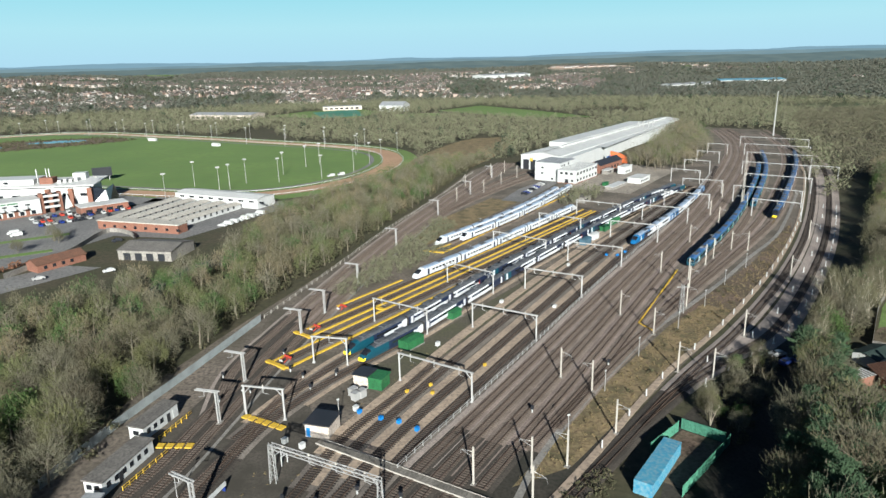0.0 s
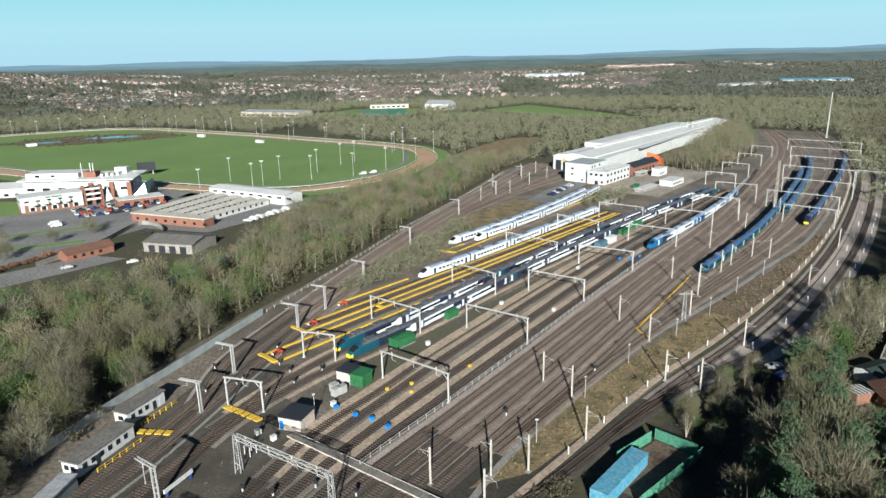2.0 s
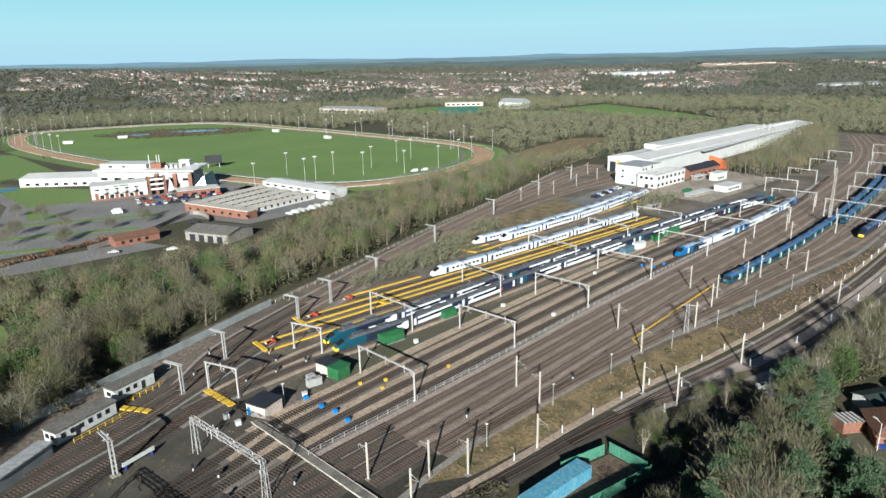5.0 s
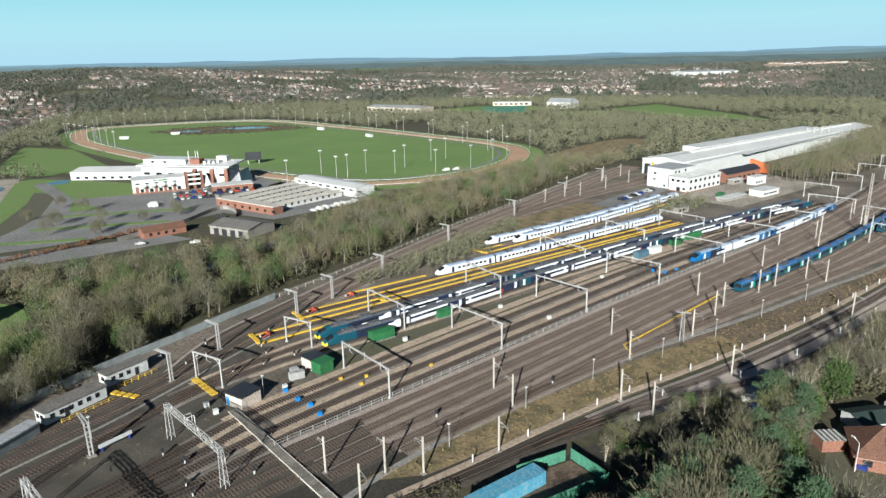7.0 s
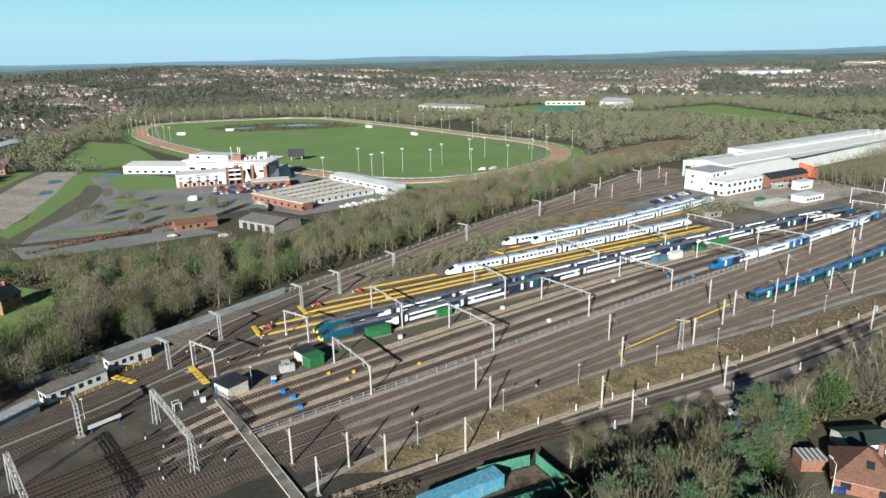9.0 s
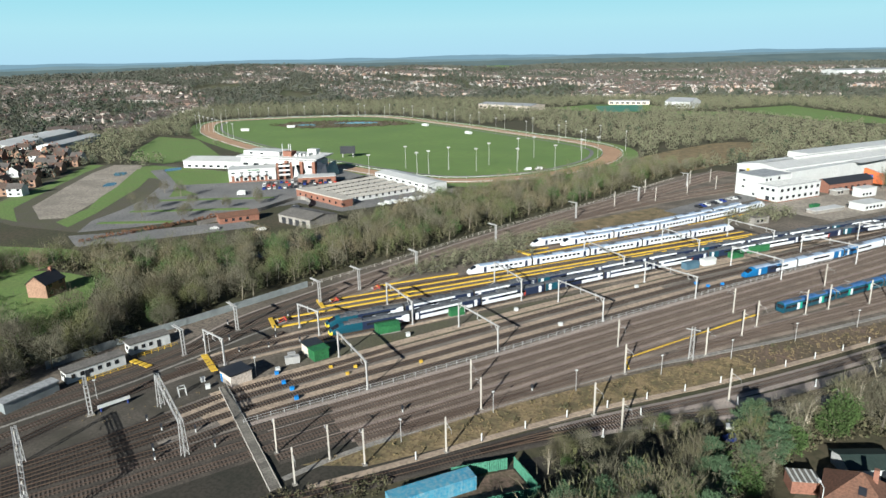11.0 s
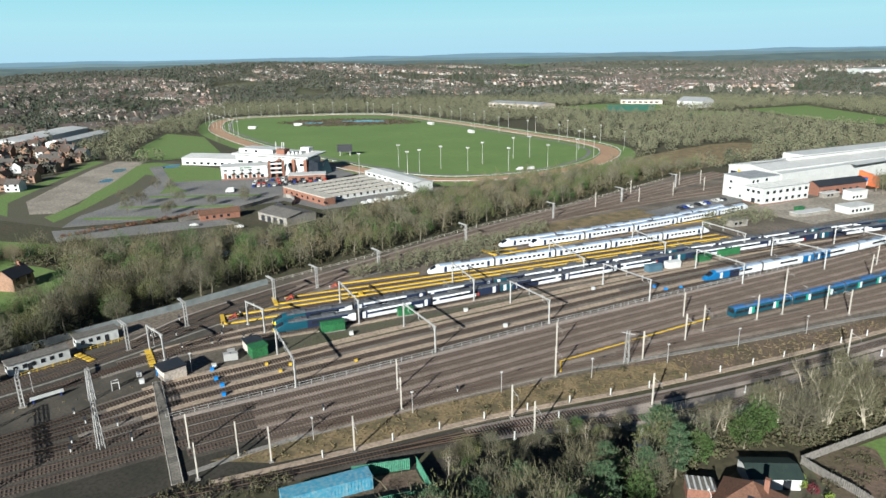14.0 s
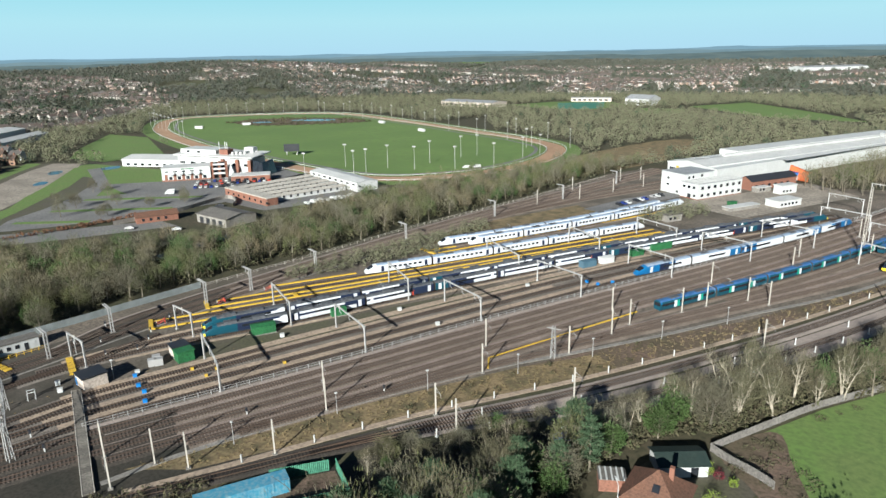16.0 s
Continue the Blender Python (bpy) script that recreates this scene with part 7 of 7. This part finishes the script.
def house(x, y, a, wall, roof, label):
    top = empty_at("house", pose(x, y, height(x, y), 0, 0, a), label, "house", "houses beyond the racecourse")
    W1, R1 = cached(("hm",), lambda: house_mesh(9.0, 7.5, 5.0))
    child("wall", cached(("hw", wall.name), lambda: W1.mesh("wall", wall)), top)
    child("roof", cached(("hr", roof.name), lambda: R1.mesh("roof", roof)), top)
    child("chimney", cached(("hc",), lambda: Build().box(2.6, -0.5, 6.6, 3.5, 0.5, 8.9).mesh("chimney", M_BRICK)), top)
    for sx in (-2.4, 2.4):
        for z in (0.9, 3.3):
            child("window", cached(("hwn",), lambda: Build().box(-0.8, -3.81, 0, 0.8, 3.81, 1.2).mesh("window", M_GLASS)), top, Matrix.Translation((sx, 0, z)))


NEARHOUSES = [(-330, 214), (-322, 240), (-370, 290), (-437, 350), (-506, 378), (-600, 400), (-560, 300), (-440, 210), (-380, 186)]
spots, rnd = scatter(NEARHOUSES, 17, 31, 0.85)
for x, y in spots:
    k = rnd.rand()
    house(x, y, 32 + 90 * (rnd.rand() < 0.3) + rnd.uniform(-4, 4), M_BRICKTAN if k < 0.7 else M_WHITE, M_TILEBROWN if k < 0.5 or k > 0.85 else M_TILEGREY, "red brick house with a brown tiled roof" if k < 0.5 else "red brick house with a grey tiled roof" if k < 0.7 else "white rendered house with a grey tiled roof" if k < 0.85 else "white rendered house with a brown tiled roof")
house(-134, 139, 109, M_BRICKTAN, M_DARK, "red brick cottage with a black roof among trees")
sheet("lawn", [(-160, 124), (-130, 108), (-104, 104), (-100, 116), (-118, 144), (-136, 156), (-166, 150)], 0.05, M_FIELD, "rough green garden round a cottage", "grass")
spots, rnd = scatter([(-150, 122), (-128, 108), (-104, 103), (-100, 116), (-112, 132), (-122, 128), (-140, 130)], 5.0, 66, 0.8)
clumps("garden_bushes", spots, rnd, M_LEAF, 90, 0.5, 1.8, 2.6, "dark green garden bushes round a cottage", "bushes", slim=0.25)
for a, b, d, h in (((-566, 328), (-636, 436), 34, 7), ((-520, 360), (-566, 434), 18, 6)):
    mt, L = facing(b, a)
    block("warehouse", mt, (L, d), h, M_WHITE, M_ROOFWHITE, "long warehouse with a pale sheet roof", "warehouse", [("f", 6 + 9 * k, 0, 4, 4, "door") for k in range(6)], gable=2)


def estate(name, poly, seed, cell, keep, label, rowgap=27.0, pitch=9.5, wall=None):
    rnd = np.random.RandomState(seed)
    B = Build()
    xs, ys = [p[0] for p in poly], [p[1] for p in poly]
    cx = min(xs)
    while cx < max(xs):
        cy = min(ys)
        while cy < max(ys):
            ang = rnd.uniform(-0.5, 0.5) + (0.0 if rnd.rand() < 0.6 else 1.3)
            if rnd.rand() < keep:
                for r in range(int(cell / rowgap)):
                    for c in range(int(cell / pitch)):
                        if rnd.rand() < 0.14:
                            continue
                        u, v = (c - cell / pitch / 2) * pitch, (r - cell / rowgap / 2) * rowgap + (0 if c % 2 else rnd.uniform(-1, 1))
                        x, y = cx + cell / 2 + u * math.cos(ang) - v * math.sin(ang), cy + cell / 2 + u * math.sin(ang) + v * math.cos(ang)
                        if not inside(x, y, poly):
                            continue
                        l, d, h = pitch * rnd.uniform(0.74, 1.0), rnd.uniform(6.5, 8.5), rnd.uniform(4.4, 5.6)
                        mt = pose(x, y, height(x, y), 0, 0, math.degrees(ang))
                        B.box(-l / 2, -d / 2, -2, l / 2, d / 2, h, 0, mt, bottom=False)
                        p = [(-l / 2, 0, h + d * 0.33), (l / 2, 0, h + d * 0.33)]
                        n = len(B.v)
                        B.v += [tuple(mt @ Vector(q)) for q in ((-l / 2 - .3, -d / 2 - .3, h - .05), (l / 2 + .3, -d / 2 - .3, h - .05), (l / 2 + .3, d / 2 + .3, h - .05), (-l / 2 - .3, d / 2 + .3, h - .05), *p)]
                        B.f += [(n, n + 1, n + 5, n + 4), (n + 2, n + 3, n + 4, n + 5)]
                        B.i += [1, 1]
                        n2 = len(B.v)
                        B.v += [tuple(mt @ Vector(q)) for q in ((-l / 2, -d / 2, h), (-l / 2, d / 2, h), p[0], (l / 2, -d / 2, h), (l / 2, d / 2, h), p[1])]
                        B.f += [(n2, n2 + 2, n2 + 1), (n2 + 3, n2 + 4, n2 + 5)]
                        B.i += [0, 0]
            cy += cell
        cx += cell
    return tagged(new(name, B.mesh(name, [wall or M_HOUSEWALL, M_HOUSEROOF])), label, "housing", kind="stuff")


S1 = [(-610, 440), (-600, 530), (-700, 640), (-780, 790), (-880, 900), (-1150, 1050), (-1800, 1200), (-1900, 900), (-1100, 560), (-800, 340)]
S2 = [(-1350, 1450), (-900, 1330), (-540, 1240), (-240, 1190), (120, 1290), (330, 1480), (560, 2100), (200, 2700), (-600, 2600), (-1500, 2300)]
S3 = [(300, 2100), (1100, 2300), (1400, 3200), (300, 3600)]
estate("housing", S1, 41, 120, 0.85, "rows of brick and rendered houses with brown roofs", 25, 13, M_BRICKROW)
estate("housing", S2, 42, 150, 0.5, "suburb of pale rendered houses with red-brown roofs", 30, 10)
estate("housing", S3, 43, 200, 0.3, "scattered pale houses far off among trees", 34, 12)

S4 = [(-1500, 1200), (-900, 1080), (-500, 1010), (-480, 1200), (-900, 1300), (-1350, 1420)]
S5 = [(-2600, 1300), (-1500, 2350), (-600, 2650), (300, 2750), (600, 1700), (1500, 1700), (2200, 2600), (300, 4200), (-2200, 3600), (-3300, 1800)]
estate("housing", S4, 44, 130, 0.3, "pale houses among garden trees", 30, 11)
estate("housing", S5, 45, 210, 0.12, "scattered pale houses on far hills", 42, 13)
# large buildings far off
for a, b, d, h, lab in (((-355, 930), (-262, 905), 36, 7, "wide low white school building"), ((-98, 1010), (-62, 1000), 34, 9, "white domed sports hall"), ((130, 2120), (290, 2250), 60, 13, "large pale blue and white factory"), ((480, 1420), (600, 1480), 40, 8, "long pale warehouse among trees"),
                        ((640, 1560), (790, 1560), 50, 9, "long pale blue-roofed warehouse"), ((-190, 1050), (-130, 1060), 14, 6, "tan brick sports block")):
    mt, L = facing(a, b, height(*a))
    block("large_building", mt, (L, d), h, M_RENDER if "school" in lab or "tan" in lab else M_WHITE, M_BLUEBOX if "blue-roofed" in lab else M_GREYROOF, lab, "building", [("f", 5 + 8 * k, 1.5, 5, 2.5, "window") for k in range(int(L / 8))], gable=d * 0.06 + (3 if "domed" in lab else 0))
sheet("sports_pitch", [(-164, 905), (-112, 940), (-140, 1060), (-200, 1015)], 0.3, M_MINT, "blue-green artificial sports pitch", "pitch", smooth=False)
FIELDS = [([(-10, 1000), (60, 1090), (150, 930), (190, 840), (100, 860)], "bright green meadow"), ([(-260, 960), (-205, 930), (-120, 905), (-90, 1000), (-140, 1075), (-215, 1040)], "mown green sports field"),
          ([(300, 1600), (420, 1700), (380, 1900), (240, 1800)], "green pasture"), ([(-60, 880), (0, 905), (-10, 960), (-70, 950)], "small green pasture")]
for f, lab in FIELDS:
    sheet("field", [(x, y) for x, y in f], 0.2 + max(height(x, y) for x, y in f), M_FIELD, lab + " among woods", "field", smooth=False)


def far_field(x0, y0, x1, y1, m, label):
    B, n = Build(), 10
    P = lambda i, j: (x0 + (x1 - x0) * i / n, y0 + (y1 - y0) * j / n)
    for i in range(n):
        for j in range(n):
            B.quad([(*q, height(*q) + 1.5) for q in (P(i, j), P(i + 1, j), P(i + 1, j + 1), P(i, j + 1))])
    tagged(new("field", B.mesh("field", m)), label, "field", kind="structure")
    FIELDS.append(([(x0, y0), (x1, y0), (x1, y1), (x0, y1)], label))


far_field(420, 2600, 760, 2950, M_SAND, "pale ploughed field far off")
far_field(900, 2400, 1250, 2800, M_FIELD, "green field far off")
far_field(-1500, 2700, -1100, 3300, M_FIELD, "green field far off")
sheet("rough_meadow", [(-22, 400), (10, 450), (40, 520), (62, 640), (30, 640), (-10, 560), (-30, 470)], 0.05, M_ROUGHGRASS, "straw-coloured rough meadow beside the depot", "grass")
# ---- woods beyond ----
CLEAR = [RING.off(-14), [W(20, -60), W(100, -30), W(330, -28), W(720, -130), W(720, -260), W(420, -262), W(400, -270), W(165, -182), W(20, -130)], [(-170, 285), (-100, 275), (-78, 345), (-60, 400), (-200, 400), (-330, 420), (-345, 340), (-400, 330), (-330, 214), (-250, 190), (-180, 160), (-130, 230)],
         [(-335, 355), (-395, 355), (-530, 490), (-455, 492), (-330, 410)], NEARHOUSES, S1, S2, [(-640, 320), (-540, 300), (-500, 400), (-580, 450), (-660, 450)], BELT, NEAR, HILL, MOUND, [(112, 158), (170, 238), (260, 250), (240, 120), (90, 110)], [(-370, 915), (-250, 895), (-240, 960), (-360, 980)]] + [f for f, _ in FIELDS] + [[(-14, 1000), (195, 842), (170, 770), (-40, 930)], [(-270, 960), (-90, 905), (-80, 860), (-260, 890)], [(-22, 405), (10, 455), (40, 520), (60, 635), (30, 635), (-10, 560), (-28, 470)]]
CLEAR = [[(p[0], p[1]) for p in c] for c in CLEAR]


def polar(r0, r1, grow, wide, seed, a0=38, a1=172, keep=1.0, clear=CLEAR):
    rnd = np.random.RandomState(seed)
    out, r = [], r0
    while r < r1:
        step = max(wide, r * grow)
        n = int(radians(a1 - a0) * r / wide)
        for k in range(n):
            a = radians(a0) + radians(a1 - a0) * (k + rnd.rand()) / n
            q = r + rnd.uniform(-.5, .5) * step
            x, y = 30 + q * math.cos(a), 200 + q * math.sin(a)
            if rnd.rand() < keep and noise.noise((x / 140, y / 140, 9.1)) > -0.42 and not any(inside(x, y, c) for c in clear):
                out.append((x, y))
        r += step
    return out, rnd


spots, rnd = polar(230, 1000, 0.0, 9.5, 51)
clumps("woodland", spots, rnd, M_WOODS, 84, 1.15, 4.2, 9.5, "bare brown and olive spring woodland round the racecourse", slim=0.32)
spots, rnd = polar(1000, 2000, 0.009, 14, 52)
clumps("woodland", spots, rnd, M_WOODSFAR, 40, 2.2, 6.5, 10.5, "far woodland in early spring")
spots, rnd = polar(2000, 3300, 0.008, 20, 53)
clumps("woodland", spots, rnd, M_WOODSFAR, 26, 3.4, 9.5, 11, "far wooded country below the skyline")
for poly, sp, sd in ((S1, 14, 61), (S2, 17, 62), (NEARHOUSES, 18, 63)):
    spots, rnd = scatter(poly, sp, sd, 0.8)
    clumps("garden_trees", spots, rnd, M_WOODSFAR, 40, 1.9, 4.0, 9, "garden trees between houses", "trees")
spots, rnd = polar(240, 1000, 0.0, 30, 71, keep=0.45)
clumps("evergreens", spots, rnd, M_EVERGREEN, 130, 1.0, 3.4, 9.5, "dark evergreen trees scattered through the woods", "trees", slim=0.3)
spots, rnd = polar(1000, 2300, 0.012, 40, 72, keep=0.5, clear=[])
clumps("evergreens", spots, rnd, M_EVERGREEN, 44, 2.0, 5.0, 11, "dark evergreens among far woods and gardens", "trees")
spots, rnd = scatter(S1, 38, 73, 0.6)
clumps("evergreens", spots, rnd, M_EVERGREEN, 70, 1.6, 3.6, 10, "dark evergreens among the houses", "trees")
spots, rnd = scatter([(-262, 262), (-190, 216), (-160, 258), (-150, 286), (-232, 300)], 16, 64, 0.5)
for x, y in spots:
    plant(x, y, "bare", rnd, 0.6)
plant(134, 128, "ivy", np.random.RandomState(5), 1.3)
